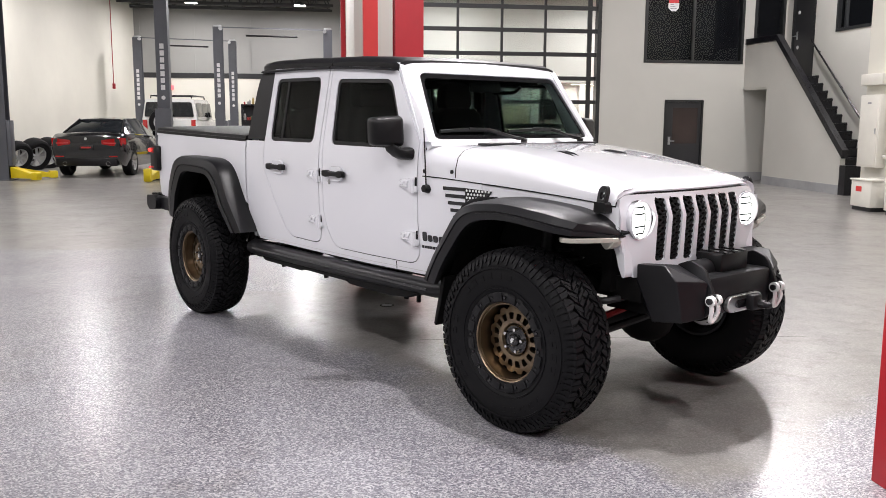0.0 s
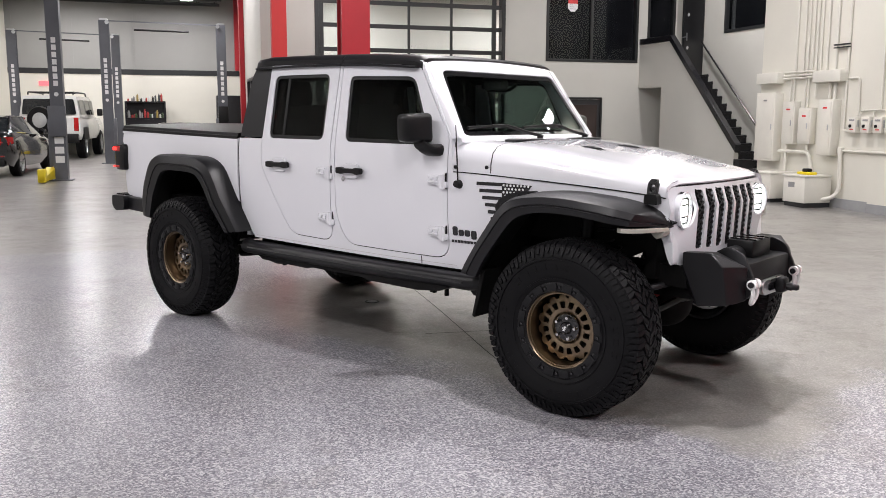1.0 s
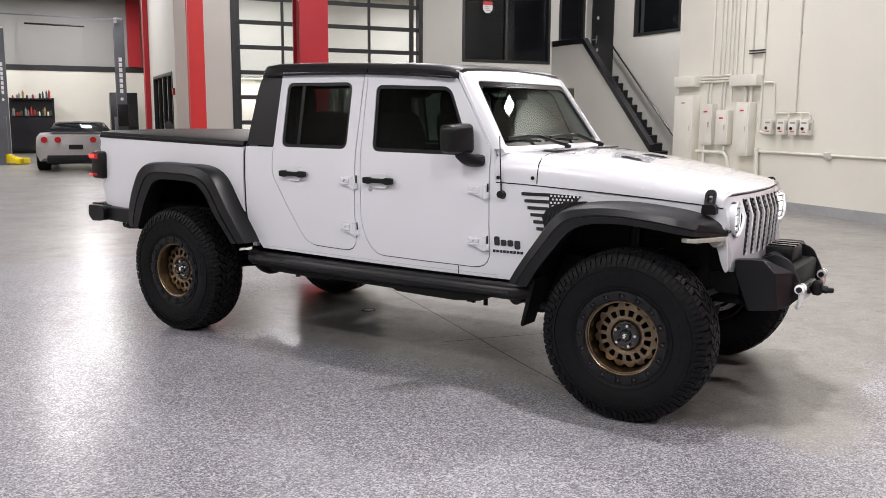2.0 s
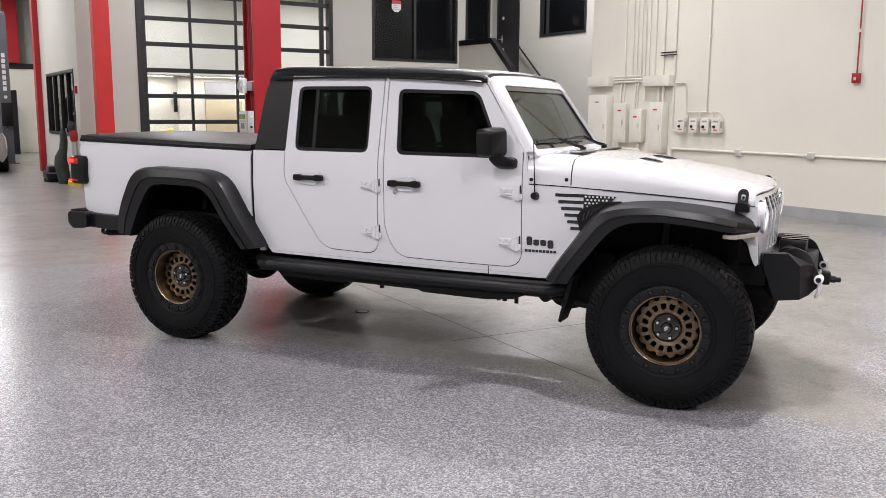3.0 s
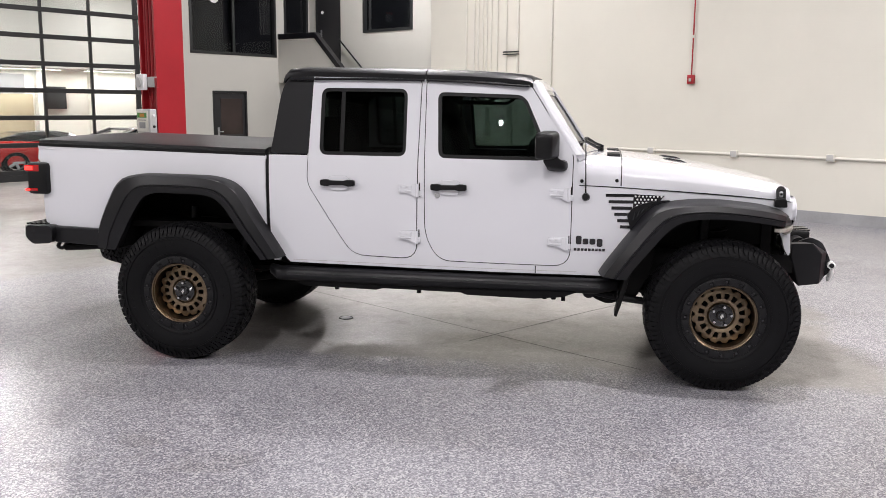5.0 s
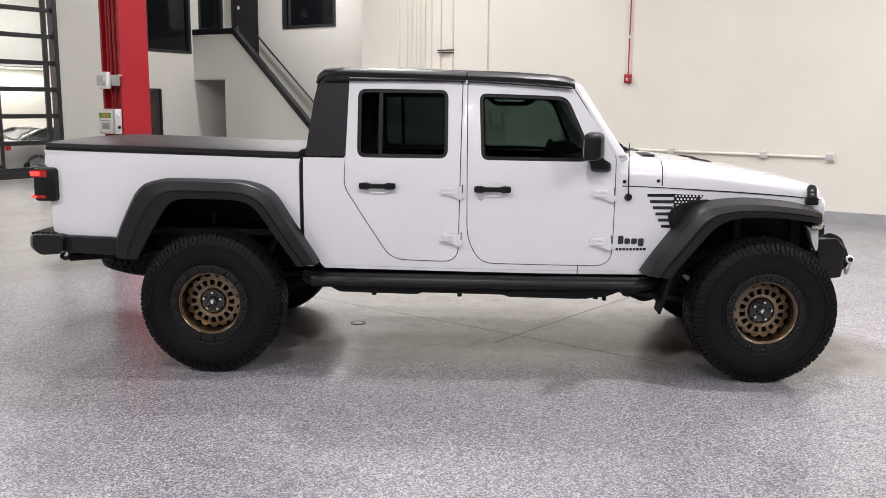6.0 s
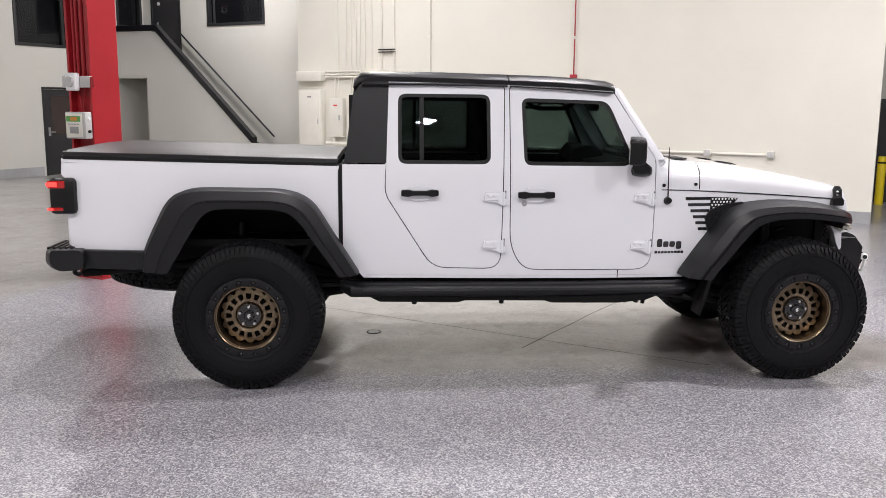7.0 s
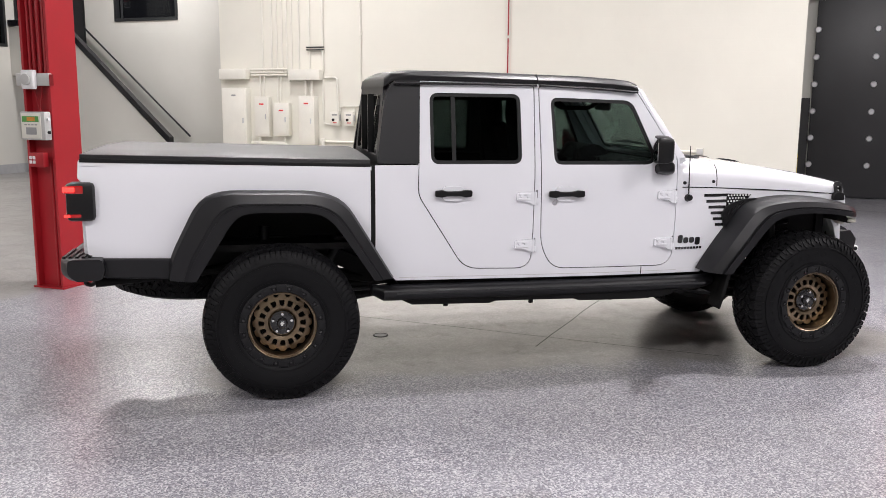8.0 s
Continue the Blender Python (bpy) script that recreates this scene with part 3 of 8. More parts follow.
# ---- stairs with solid parapet ----
def stairs():
    th = thing("staircase", "dark steel stairs behind a white solid parapet with black cap", "staircase")
    x0, x1 = 11.06, 11.18
    wall = [(9.42, 0.0), (12.63, 0.0), (12.63, 2.34), (NORTH - 0.003, 2.34), (NORTH - 0.003, 3.42), (12.3, 3.40), (9.42, 0.80)]
    part("parapet", prism(bmesh.new(), wall, "x", x0, x1), WALL_PLAIN, th, "white painted solid parapet", bevel=0.004)
    cap = [(9.36, 0.76), (9.36, 0.94), (12.27, 3.56), (NORTH - 0.005, 3.58), (NORTH - 0.005, 3.44), (12.3, 3.42)]
    part("parapet_cap", prism(bmesh.new(), cap, "x", x0 - 0.015, x1 + 0.015), BLACK_PAINT, th, "black painted sloping cap", bevel=0.005)
    part("base_course", boxes((x0 - 0.012, x0, 9.42, 12.63, 0, 0.2)), BASE_GREY, th)
    n, top, y_top, run = 14, 2.6, 12.42, 0.212
    for i in range(n):
        z, y = top * (i + 1) / n, y_top - run * (n - 1 - i)
        part("tread", boxes((x1, STAIR_X - 0.004, y - run - 0.02, y, z - 0.04, z)), BLACK_PAINT, th, bevel=0.004)
        part("riser", boxes((x1, STAIR_X - 0.004, y - run + 0.005, y - run + 0.02, z - top / n, z - 0.04)), BLACK_PAINT, th)
        part("skirt_tooth", boxes((STAIR_X - 0.03, STAIR_X - 0.003, y - run, y, z - top / n - 0.25, z + 0.02)), BLACK_PAINT, th)
    part("landing", boxes((x1, STAIR_X - 0.004, y_top, NORTH - 0.003, top - 0.2, top)), DARK_FRAME, th)
    part("soffit", boxes((x0 + 0.01, STAIR_X - 0.004, 12.63, NORTH - 0.003, 2.3, 2.34)), WALL_PLAIN, th)
    part("newel_block", boxes((x0 - 0.02, x1 + 0.2, 9.18, 9.40, 0.0, 0.62)), BLACK_PAINT, th, bevel=0.005)
    bm = bmesh.new()
    pipe(bm, [(12.06, 12.48, 3.46), (12.06, 9.55, 0.92)], 0.022)
    for y in (12.2, 11.2, 10.2):
        z = 3.46 - (12.48 - y) * 0.867
        rod(bm, (12.06, y, z), (STAIR_X, y, z - 0.05), 0.01, 6)
    part("handrail", bm, BLACK_PAINT, th, "black steel wall handrail")


stairs()


# ---- red columns ----
def red_column(name, x, y, w, d, top, label, mat):
    """A steel I-section column on a base plate: flanges at the two ends of its depth and a web."""
    th = thing(name, label, "column", kind="structure")
    part("flange", boxes((x - w / 2, x + w / 2, y - d / 2, y - d / 2 + 0.03, 0, top)), mat, th, bevel=0.004)
    part("flange", boxes((x - w / 2, x + w / 2, y + d / 2 - 0.03, y + d / 2, 0, top)), mat, th, bevel=0.004)
    part("web", boxes((x - 0.1, x + 0.1, y - d / 2 + 0.03, y + d / 2 - 0.03, 0, top)), mat, th)
    part("base_plate", boxes((x - w / 2 - 0.02, x + w / 2 + 0.02, y - d / 2 - 0.02, y + d / 2 + 0.02, 0, 0.015)), mat, th)
    return th


# ---- high-bay lamps ----
def high_bay(x, y, z, watts, hang, r=0.17):
    th = thing("high_bay_lamp", "square finned high-bay ceiling lamp", "ceiling lamp", pose(x, y, z), group="high-bay lamps under the ceiling")
    part("housing", boxes((-r - 0.02, r + 0.02, -r - 0.02, r + 0.02, 0.010, 0.07), (-0.10, 0.10, -0.10, 0.10, 0.07, 0.16), bev=0.012), LIFT_GREY, th)
    part("diffuser", boxes((-r, r, -r, r, 0.003, 0.012), bev=0.002), LAMP_GLOW, th)
    part("suspension", rod(bmesh.new(), (0, 0, 0.15), (0, 0, hang), 0.008, 6), CEIL, th)
    ld = bpy.data.lights.new("lamp", "AREA")
    ld.shape, ld.size, ld.energy, ld.color = "SQUARE", 2 * r, watts, LAMP_COLOUR
    lo = new("lamp_light", ld)
    lo.parent = th
    return th


# Unseen lamps of the hall, several only brightening truck, floor and walls.
for lx, ly, k in UNSEEN_HALL_LAMPS:
    high_bay(lx, ly, LAMP_Z, LAMP_WATTS * k, TOP - LAMP_Z)
for lx, ly in ((-6.1, 17.5), (-1.6, 17.0), (-4.3, 22.6), (-0.2, 22.6), (-4.4, 28.2), (-0.27, 28.2)):
    high_bay(lx, ly, 5.9, LAMP_WATTS * 0.66, BAY_TOP - 5.9, 0.21)
for lx, ly in ((4.0, 15.8), (8.5, 15.8)):
    high_bay(lx, ly, 4.9, LAMP_WATTS * 0.62, 0.3)
# Glowing strips added to brighten the room's rear; no such lamps are known there.
for lx in (3.4, 6.2, 9.0):
    th = thing("strip_lamp", "added flush fill strip that brightens the rear of the room", "ceiling lamp", pose(lx, 18.5, 2.605), group="strip lamps of the room behind the glazed door")
    part("housing", boxes((-1.1, 1.1, -0.07, 0.07, -0.012, 0.014)), CREAM_BOX, th)
    part("diffuser", boxes((-1.08, 1.08, -0.055, 0.055, -0.016, -0.0125)), LAMP_GLOW, th)
    ld = bpy.data.lights.new("strip", "AREA")
    ld.shape, ld.size, ld.size_y, ld.energy, ld.color = "RECTANGLE", 2.1, 0.1, LAMP_WATTS * 0.15, LAMP_COLOUR
    lo = new("strip_light", ld)
    lo.parent = th
    lo.location = (0, 0, -0.018)

col = red_column("column_1", 1.27, 3.14, 0.34, 0.32, TOP, "red painted steel column with conduits and boxes", RED_STEEL)
struct("column_2", boxes((1.30, 1.63, 12.72, 13.02, 0, TOP)), RED_BRIGHT, "bright red painted steel column near the wall corner", "column", 0.006)
struct("column_3", boxes((SPLIT - 0.14, SPLIT - 0.004, 18.9, 19.25, 0, BAY_TOP)), RED_STEEL, "dark red painted column of the lift bay", "column", 0.006)
struct("column_4", boxes((1.62, 2.12, FAR - 0.28, FAR + 0.045, 3.41, BAY_TOP)), RED_STEEL, "red painted steel column above the dark band of the far wall", "column", 0.006)
struct("column_5", boxes((2.47, 2.85, -4.65, -4.27, 0, TOP)), RED_STEEL, "red painted steel column beside the truck", "column", 0.006)
# ---- the pickup truck: x ahead from the rear axle, y to its left, z up ----
truck = thing("pickup_truck", "white four-door off-road pickup truck with black fender flares and bronze wheels", "pickup truck", pose(0, 0, 0, 0, 0, -58.5))


def lerp_table(x, table):
    for (a, va), (b, vb) in zip(table, table[1:]):
        if x <= b:
            return va + (vb - va) * max(0.0, (x - a)) / (b - a)
    return table[-1][1]


HALF = [(-1.2, 0.775), (-0.9, 0.79), (1.6, 0.79), (2.1, 0.778), (2.6, 0.738), (3.0, 0.70), (3.9, 0.60)]
SECTION = [(0.55, -0.045), (0.70, -0.03), (0.95, -0.004), (1.15, 0.0), (1.30, -0.004), (1.372, -0.012), (1.88, -0.105)]


def flank(x, z):
    return lerp_table(x, HALF) + lerp_table(z, SECTION)


def on_side(sign, out=0.0):
    return lambda u, v, d: (u, sign * (flank(u, v) + out - d), v)


def side_panel(name, outline, holes, mat, sign, out=0.0, thick=0.03, label="", parent=None, bevel=0.004, sharp=30):
    us, vs = [p[0] for p in outline], [p[1] for p in outline]
    cu = [x for x, _ in HALF if min(us) < x < max(us)] + steps_between(min(us), max(us), 0.3)
    cv = [z for z, _ in SECTION if min(vs) < z < max(vs)]
    return part(name, sheet(outline, holes, on_side(sign, out), thick, cu, cv), mat, parent or truck, label, sharp=sharp, bevel=bevel)


def grow(pts, k):
    """The polygon pushed outwards by k (points in either order)."""
    n = len(pts)
    area = sum(pts[i - 1][0] * pts[i][1] - pts[i][0] * pts[i - 1][1] for i in range(n))
    s = 1 if area > 0 else -1
    out = []
    for i in range(n):
        a, b, c = Vector(pts[i - 1]), Vector(pts[i]), Vector(pts[(i + 1) % n])
        t = (c - a)
        if t.length < 1e-9:
            out.append(tuple(b))
            continue
        t.normalize()
        out.append((b.x + s * k * t.y, b.y - s * k * t.x))
    return out


REAR_DOOR = rounded([(0.838, 1.19), (1.135, 0.722), (1.565, 0.712), (1.582, 1.852), (0.858, 1.868)], [0.05, 0.09, 0.10, 0.02, 0.02])
FRONT_DOOR = rounded([(1.618, 1.85), (1.626, 0.86), (1.715, 0.706), (2.553, 0.694), (2.556, 1.40), (2.275, 1.832)], [0.02, 0.10, 0.08, 0.11, 0.03, 0.04])
REAR_WIN = rounded([(0.918, 1.806), (0.918, 1.376), (1.496, 1.374), (1.494, 1.803)], 0.055)
FRONT_WIN = rounded([(1.690, 1.784), (1.708, 1.368), (2.375, 1.362), (2.41, 1.41), (2.245, 1.768)], [0.05, 0.05, 0.05, 0.04, 0.06])
CAB_SIDE = [(0.573, 1.372), (0.573, 0.80), (0.70, 0.655), (2.78, 0.634), (2.85, 0.72), (3.04, 1.0), (3.05, 1.21), (2.60, 1.215), (2.575, 1.40), (2.285, 1.862), (0.855, 1.878), (0.842, 1.372)]
BED_SIDE = [(-1.118, 1.412), (-1.125, 1.31), (-1.10, 1.28), (-1.095, 0.872), (-1.06, 0.848), (-0.62, 0.80), (-0.40, 1.13), (0.34, 1.13), (0.547, 0.80), (0.547, 1.372)]


def both(fn):
    for s in (-1, 1):
        fn(s)


def sides(s):
    side_panel("cab_side", CAB_SIDE, [grow(REAR_DOOR, 0.0055), grow(FRONT_DOOR, 0.0055)], TRUCK_WHITE, s, label="white cab side around the doors")
    side_panel("bed_side", BED_SIDE, [], TRUCK_WHITE, s, label="white cargo bed side", bevel=0.008)
    for nm, door, win, glass in (("rear_door", REAR_DOOR, REAR_WIN, TINT_DARK), ("front_door", FRONT_DOOR, FRONT_WIN, TINT_MID)):
        d = side_panel(nm, door, [win], TRUCK_WHITE, s, 0.001, 0.035, "white door with tinted window", bevel=0.006)
        side_panel("door_seal", grow(door, 0.014), [grow(door, -0.012)], TRIM_BLACK, s, -0.010, 0.008, "", d, bevel=0)
        side_panel("window_seal", grow(win, 0.002), [grow(win, -0.022)], TRIM_BLACK, s, -0.006, 0.012, "", d, bevel=0.003)
        side_panel("window_glass", grow(win, -0.012), [], glass, s, -0.014, 0.005, "", d, bevel=0)
    # division bar in the rear window
    side_panel("division_bar", [(1.052, 1.38), (1.078, 1.38), (1.078, 1.80), (1.052, 1.80)], [], TRIM_BLACK, s, -0.008, 0.012, bevel=0.002)
    # dark quarter of the hard top
    q = rounded([(0.585, 1.382), (0.845, 1.380), (0.862, 1.878), (0.70, 1.885), (0.645, 1.80)], [0.02, 0.005, 0.005, 0.06, 0.1])
    side_panel("top_quarter", q, [], FLARE, s, 0.002, 0.05, "textured black hard-top quarter", bevel=0.012)
    side_panel("bed_gap", [(0.535, 0.80), (0.585, 0.80), (0.585, 1.372), (0.535, 1.372)], [], TRIM_BLACK, s, -0.013, 0.02, bevel=0)
    # inner shell seen through the panel gaps
    side_panel("inner_shell", [(0.60, 0.66), (2.6, 0.64), (2.62, 1.2), (2.56, 1.355), (0.6, 1.362)], [], CABIN, s, -0.045, 0.02, bevel=0)

    # handles with chrome-less black grips in white cups
    for hx, hz, d in ((1.052, 1.200, "rear"), (1.782, 1.187, "front")):
        y = flank(hx, hz)
        bm = bmesh.new()
        prof = rounded([(-0.116, 0.017), (-0.07, 0.021), (-0.045, 0.013), (0.045, 0.013), (0.07, 0.021), (0.116, 0.017), (0.116, -0.020), (0.07, -0.025), (0.045, -0.017), (-0.045, -0.017), (-0.07, -0.025), (-0.116, -0.020)], 0.010, 3)
        prism(bm, prof, "y", -0.014, 0.016)
        part("door_handle", bm, TRIM_BLACK, truck, "black grip door handle", bevel=0.006, m=Matrix.Translation((hx, s * (y + 0.028), hz)))
        cup = rounded([(-0.078, 0.012), (-0.058, 0.044), (0.058, 0.044), (0.078, 0.012), (0.062, -0.052), (-0.062, -0.052)], 0.03, 4)
        part("handle_cup", prism(bmesh.new(), cup, "y", -0.012, 0.007), TRUCK_WHITE, truck, bevel=0.006, m=Matrix.Translation((hx, s * (y + 0.004), hz)))
    part("door_lock", rod(bmesh.new(), (1.708, s * (flank(1.708, 1.13) - 0.004), 1.13), (1.708, s * (flank(1.708, 1.13) + 0.008), 1.13), 0.017, 16), CHROME, truck, "steel lock cylinder")

    # exposed hinges
    for hx, hz in ((1.59, 1.168), (1.586, 0.865), (2.552, 1.160), (2.546, 0.850)):
        y = flank(hx - 0.08, hz)
        bm = prism(bmesh.new(), rounded([(-0.132, 0.030), (-0.136, -0.022), (-0.062, -0.028), (-0.030, -0.048), (-0.024, -0.048), (-0.024, 0.034)], [0.014, 0.014, 0.01, 0.008, 0, 0], 3), "y", -0.006, 0.020)
        box(bm, -0.122, -0.044, 0.018, 0.026, 0.010, 0.026, bev=0.003)
        box(bm, -0.124, -0.048, 0.018, 0.026, -0.018, -0.004, bev=0.003)
        rod(bm, (-0.014, 0.012, -0.050), (-0.014, 0.012, 0.034), 0.012, 10)
        box(bm, -0.04, 0.012, -0.01, 0.014, -0.045, -0.008, bev=0.003)
        rod(bm, (-0.1, 0.018, 0.008), (-0.1, 0.028, 0.008), 0.012, 10)
        rod(bm, (-0.06, 0.018, 0.008), (-0.06, 0.028, 0.008), 0.012, 10)
        part("hinge_gap", boxes((hx - 0.003, hx + 0.003, *sorted((s * (y - 0.004), s * (y + 0.006))), hz - 0.048, hz + 0.042)), TRIM_BLACK, truck)
        part("hinge", bm, TRUCK_WHITE, truck, "white cast door hinge", bevel=0.002, m=Matrix.Translation((hx, s * y, hz)) @ Matrix.Diagonal((1, s, 1, 1)))

    # mirror
    my, mz = 0.845, 1.464
    mirror_m = Matrix.Translation((2.402, s * my, mz)) @ Matrix.Diagonal((1, s, 1, 1)) @ pose(0, 0, 0, 0, 0, 15)
    face = rounded([(-0.10, -0.088), (0.100, -0.082), (0.104, 0.078), (-0.092, 0.090)], 0.032, 4)
    bm = bmesh.new()
    loft(bm, [[(x, y * k, z * k2 - 0.002) for y, z in face] for x, k, k2 in ((-0.045, 0.95, 0.95), (-0.038, 1.0, 1.0), (0.015, 1.0, 1.0), (0.036, 0.95, 0.95), (0.050, 0.84, 0.85), (0.056, 0.66, 0.68))], closed=True, caps=True)
    mir = part("wing_mirror", bm, TRIM_BLACK, truck, "black wing mirror housing", m=mirror_m, sharp=50)
    part("mirror_glass", prism(bmesh.new(), rounded([(-0.086, -0.074), (0.086, -0.068), (0.090, 0.066), (-0.078, 0.076)], 0.03, 4), "x", -0.050, -0.0455), CHROME, mir)
    bm = loft(bmesh.new(), [[(x + a * w, s * y, z + b * h) for a, b in rounded([(-1, -1), (1, -1), (1, 1), (-1, 1)], 0.7, 3)] for x, y, z, w, h in ((2.46, 0.715, 1.335, 0.066, 0.038), (2.46, 0.77, 1.332, 0.064, 0.034), (2.45, 0.81, 1.345, 0.056, 0.030), (2.43, 0.835, 1.365, 0.05, 0.022), (2.42, 0.84, 1.385, 0.045, 0.012))], closed=True, caps=True)
    part("mirror_arm", bm, TRIM_BLACK, truck)

    # step bar along the sill
    bm = bmesh.new()
    prof = rounded([(-0.005, 0.0), (0.06, -0.01), (0.075, -0.06), (0.03, -0.10), (-0.06, -0.10), (-0.07, -0.02)], 0.025, 4)
    rows = [[(x, s * (flank(min(x, 2.6), 0.64) + 0.005 + o + (u * k)), 0.632 - 0.004 * (x - 0.5) + v * k) for u, v in prof] for x, o, k in ((0.55, -0.05, 0.7), (0.62, 0.0, 1.0), (1.2, 0.0, 1.0), (2.0, 0.0, 1.0), (2.72, 0.01, 1.0), (2.86, -0.03, 0.8))]
    loft(bm, rows, closed=True, caps=True)
    part("rock_rail", bm, FLARE, truck, "black steel step rail under the doors")
    part("rail_groove", boxes((0.7, 2.75, s * 0.83 - 0.004, s * 0.83 + 0.004, 0.582, 0.594)), GLOSS_BLACK, truck)
    part("rail_skid", prism(bmesh.new(), [(0.72, 0.54), (0.80, 0.500), (1.30, 0.492), (1.34, 0.505), (1.86, 0.500), (1.90, 0.486), (2.34, 0.482), (2.52, 0.500), (2.62, 0.54)], "y", *sorted((s * 0.64, s * 0.775))), CHASSIS, truck, bevel=0.008)
    for bx in (1.02, 1.58, 2.12, 2.46):
        part("rail_bolt", rod(bmesh.new(), (bx, s * 0.745, 0.480), (bx, s * 0.745, 0.51), 0.016, 8), CHASSIS, truck)
    for bx in (0.8, 1.45, 2.1, 2.7):
        part("rail_bracket", boxes((bx - 0.03, bx + 0.03, min(s * 0.55, s * 0.76), max(s * 0.55, s * 0.76), 0.54, 0.58)), CHASSIS, truck)

    # flag and lettering decals as plain bars
    for k in range(6):
        z = 1.163 - 0.0395 * k
        x0 = 2.765 + 0.019 * k
        x1 = (2.935, 2.935, 2.93, 2.925, 2.915, 2.93)[k]
        side_panel("flag_stripe", [(x0, z - 0.019), (x1, z - 0.019), (x1, z), (x0, z)], [], GLOSS_BLACK, s, 0.003, 0.006, bevel=0)
    side_panel("flag_field", [(2.935, 1.163), (3.125, 1.155), (3.10, 1.125), (2.99, 1.10), (2.935, 1.05)], [], GLOSS_BLACK, s, 0.0035, 0.006, bevel=0)
    for r in range(4):
        for c in range(8 - 2 * r):
            cx, cz = 2.948 + 0.0225 * c + 0.011 * (r % 2), 1.150 - 0.0195 * r
            side_panel("flag_star", [(cx + 0.007 * math.cos(a), cz + 0.007 * math.sin(a)) for a in (k * math.pi * 2 / 5 + 0.3 for k in range(5))], [], WHITE_MARK, s, 0.006, 0.008, bevel=0)
    side_panel("fender_vent", rounded([(2.930, 1.075), (2.900, 1.03), (2.925, 0.935), (3.02, 1.03), (3.16, 1.09), (3.16, 1.130), (3.06, 1.122), (2.990, 1.105)], 0.008, 3), [], FLARE, s, 0.020, 0.034, "black fender vent", bevel=0.004)
    for k in range(5):
        side_panel("vent_bar", [(2.935 + 0.022 * k, 1.005 + 0.019 * k), (2.941 + 0.022 * k, 1.003 + 0.019 * k), (2.951 + 0.028 * k, 1.052 + 0.014 * k), (2.945 + 0.028 * k, 1.054 + 0.014 * k)], [], GLOSS_BLACK, s, 0.0245, 0.006, parent=None, bevel=0)
    for x0, x1, z0, z1 in ((2.590, 2.625, 0.838, 0.893), (2.632, 2.668, 0.838, 0.876), (2.675, 2.712, 0.838, 0.876), (2.720, 2.756, 0.824, 0.876)):
        f = rounded([(x0, z0), (x1, z0), (x1, z1), (x0, z1)], 0.012, 3)
        side_panel("badge_bar", f, [], GLOSS_BLACK, s, 0.004, 0.007, "black badge bar", bevel=0)
    for k in range(9):
        x0 = 2.578 + 0.0222 * k
        side_panel("script_bar", [(x0, 0.796), (x0 + 0.017, 0.796), (x0 + 0.017, 0.812), (x0, 0.812)], [], GLOSS_BLACK, s, 0.003, 0.006, bevel=0)
    side_panel("sill_seam", [(2.335, 0.64), (2.341, 0.64), (2.341, 0.69), (2.335, 0.69)], [], TRIM_BLACK, s, 0.0008, 0.004, bevel=0)
    side_panel("sill_line", [(0.72, 0.672), (2.6, 0.655), (2.6, 0.658), (0.72, 0.675)], [], GREY_BOX, s, 0.0008, 0.004, bevel=0)


both(sides)


# fender flares: skins lofted between an outer and an inner arch
def resample(pts, n):
    pts = [Vector(p) for p in rounded(pts, [0] + [0.09] * (len(pts) - 2) + [0], 5)]
    L = [0.0]
    for a, b in zip(pts, pts[1:]):
        L.append(L[-1] + (b - a).length)
    out = []
    for i in range(n):
        d = L[-1] * i / (n - 1)
        for j in range(len(L) - 1):
            if d <= L[j + 1] + 1e-9:
                t = (d - L[j]) / max(1e-9, L[j + 1] - L[j])
                out.append(pts[j].lerp(pts[j + 1], t))
                break
    return out


def flare(s, outer, inner, root_y, lip, label, front=False):
    n = 40
    o, i = resample(outer, n), resample(inner, n)
    rows = []
    for k in range(n):
        a, b = o[k], i[k]
        ry = root_y(a.x) if callable(root_y) else root_y
        e = min(k, n - 1 - k) / 6.0
        lp = (lerp_table(a.x, lip) if isinstance(lip, list) else lip - 0.03 * max(0.0, 1 - e))
        m1, m2, m3 = a.lerp(b, 0.10), a.lerp(b, 0.55), a.lerp(b, 0.66)
        up = 0.004 if front else 0.0
        d = 0.03 if front else 0.0
        m0 = a.lerp(b, 0.08) if front else a
        if front:
            m1 = a.lerp(b, 0.2)
        rows.append([(a.x, s * ry, a.y + up), (m0.x, s * (lp - 0.06 - d), m0.y + up * 0.4), (m1.x, s * (lp - 0.028 - d * 0.4), m1.y), (m2.x, s * (lp - 0.008), m2.y), (m2.x, s * (lp - 0.014), m2.y - 0.002),
                     (m3.x, s * (lp - 0.014), m3.y), (m3.x, s * lp, m3.y - 0.001), (b.x, s * lp, b.y), (b.x, s * (lp - 0.03), b.y - 0.002), (b.lerp(a, 0.25).x, s * (lp - 0.05), b.lerp(a, 0.25).y), (b.lerp(a, 0.3).x, s * (ry - 0.02), b.lerp(a, 0.3).y)])
    bm = loft(bmesh.new(), rows, closed=True, caps=True)
    return part("fender_flare", bm, FLARE, truck, label, sharp=28)


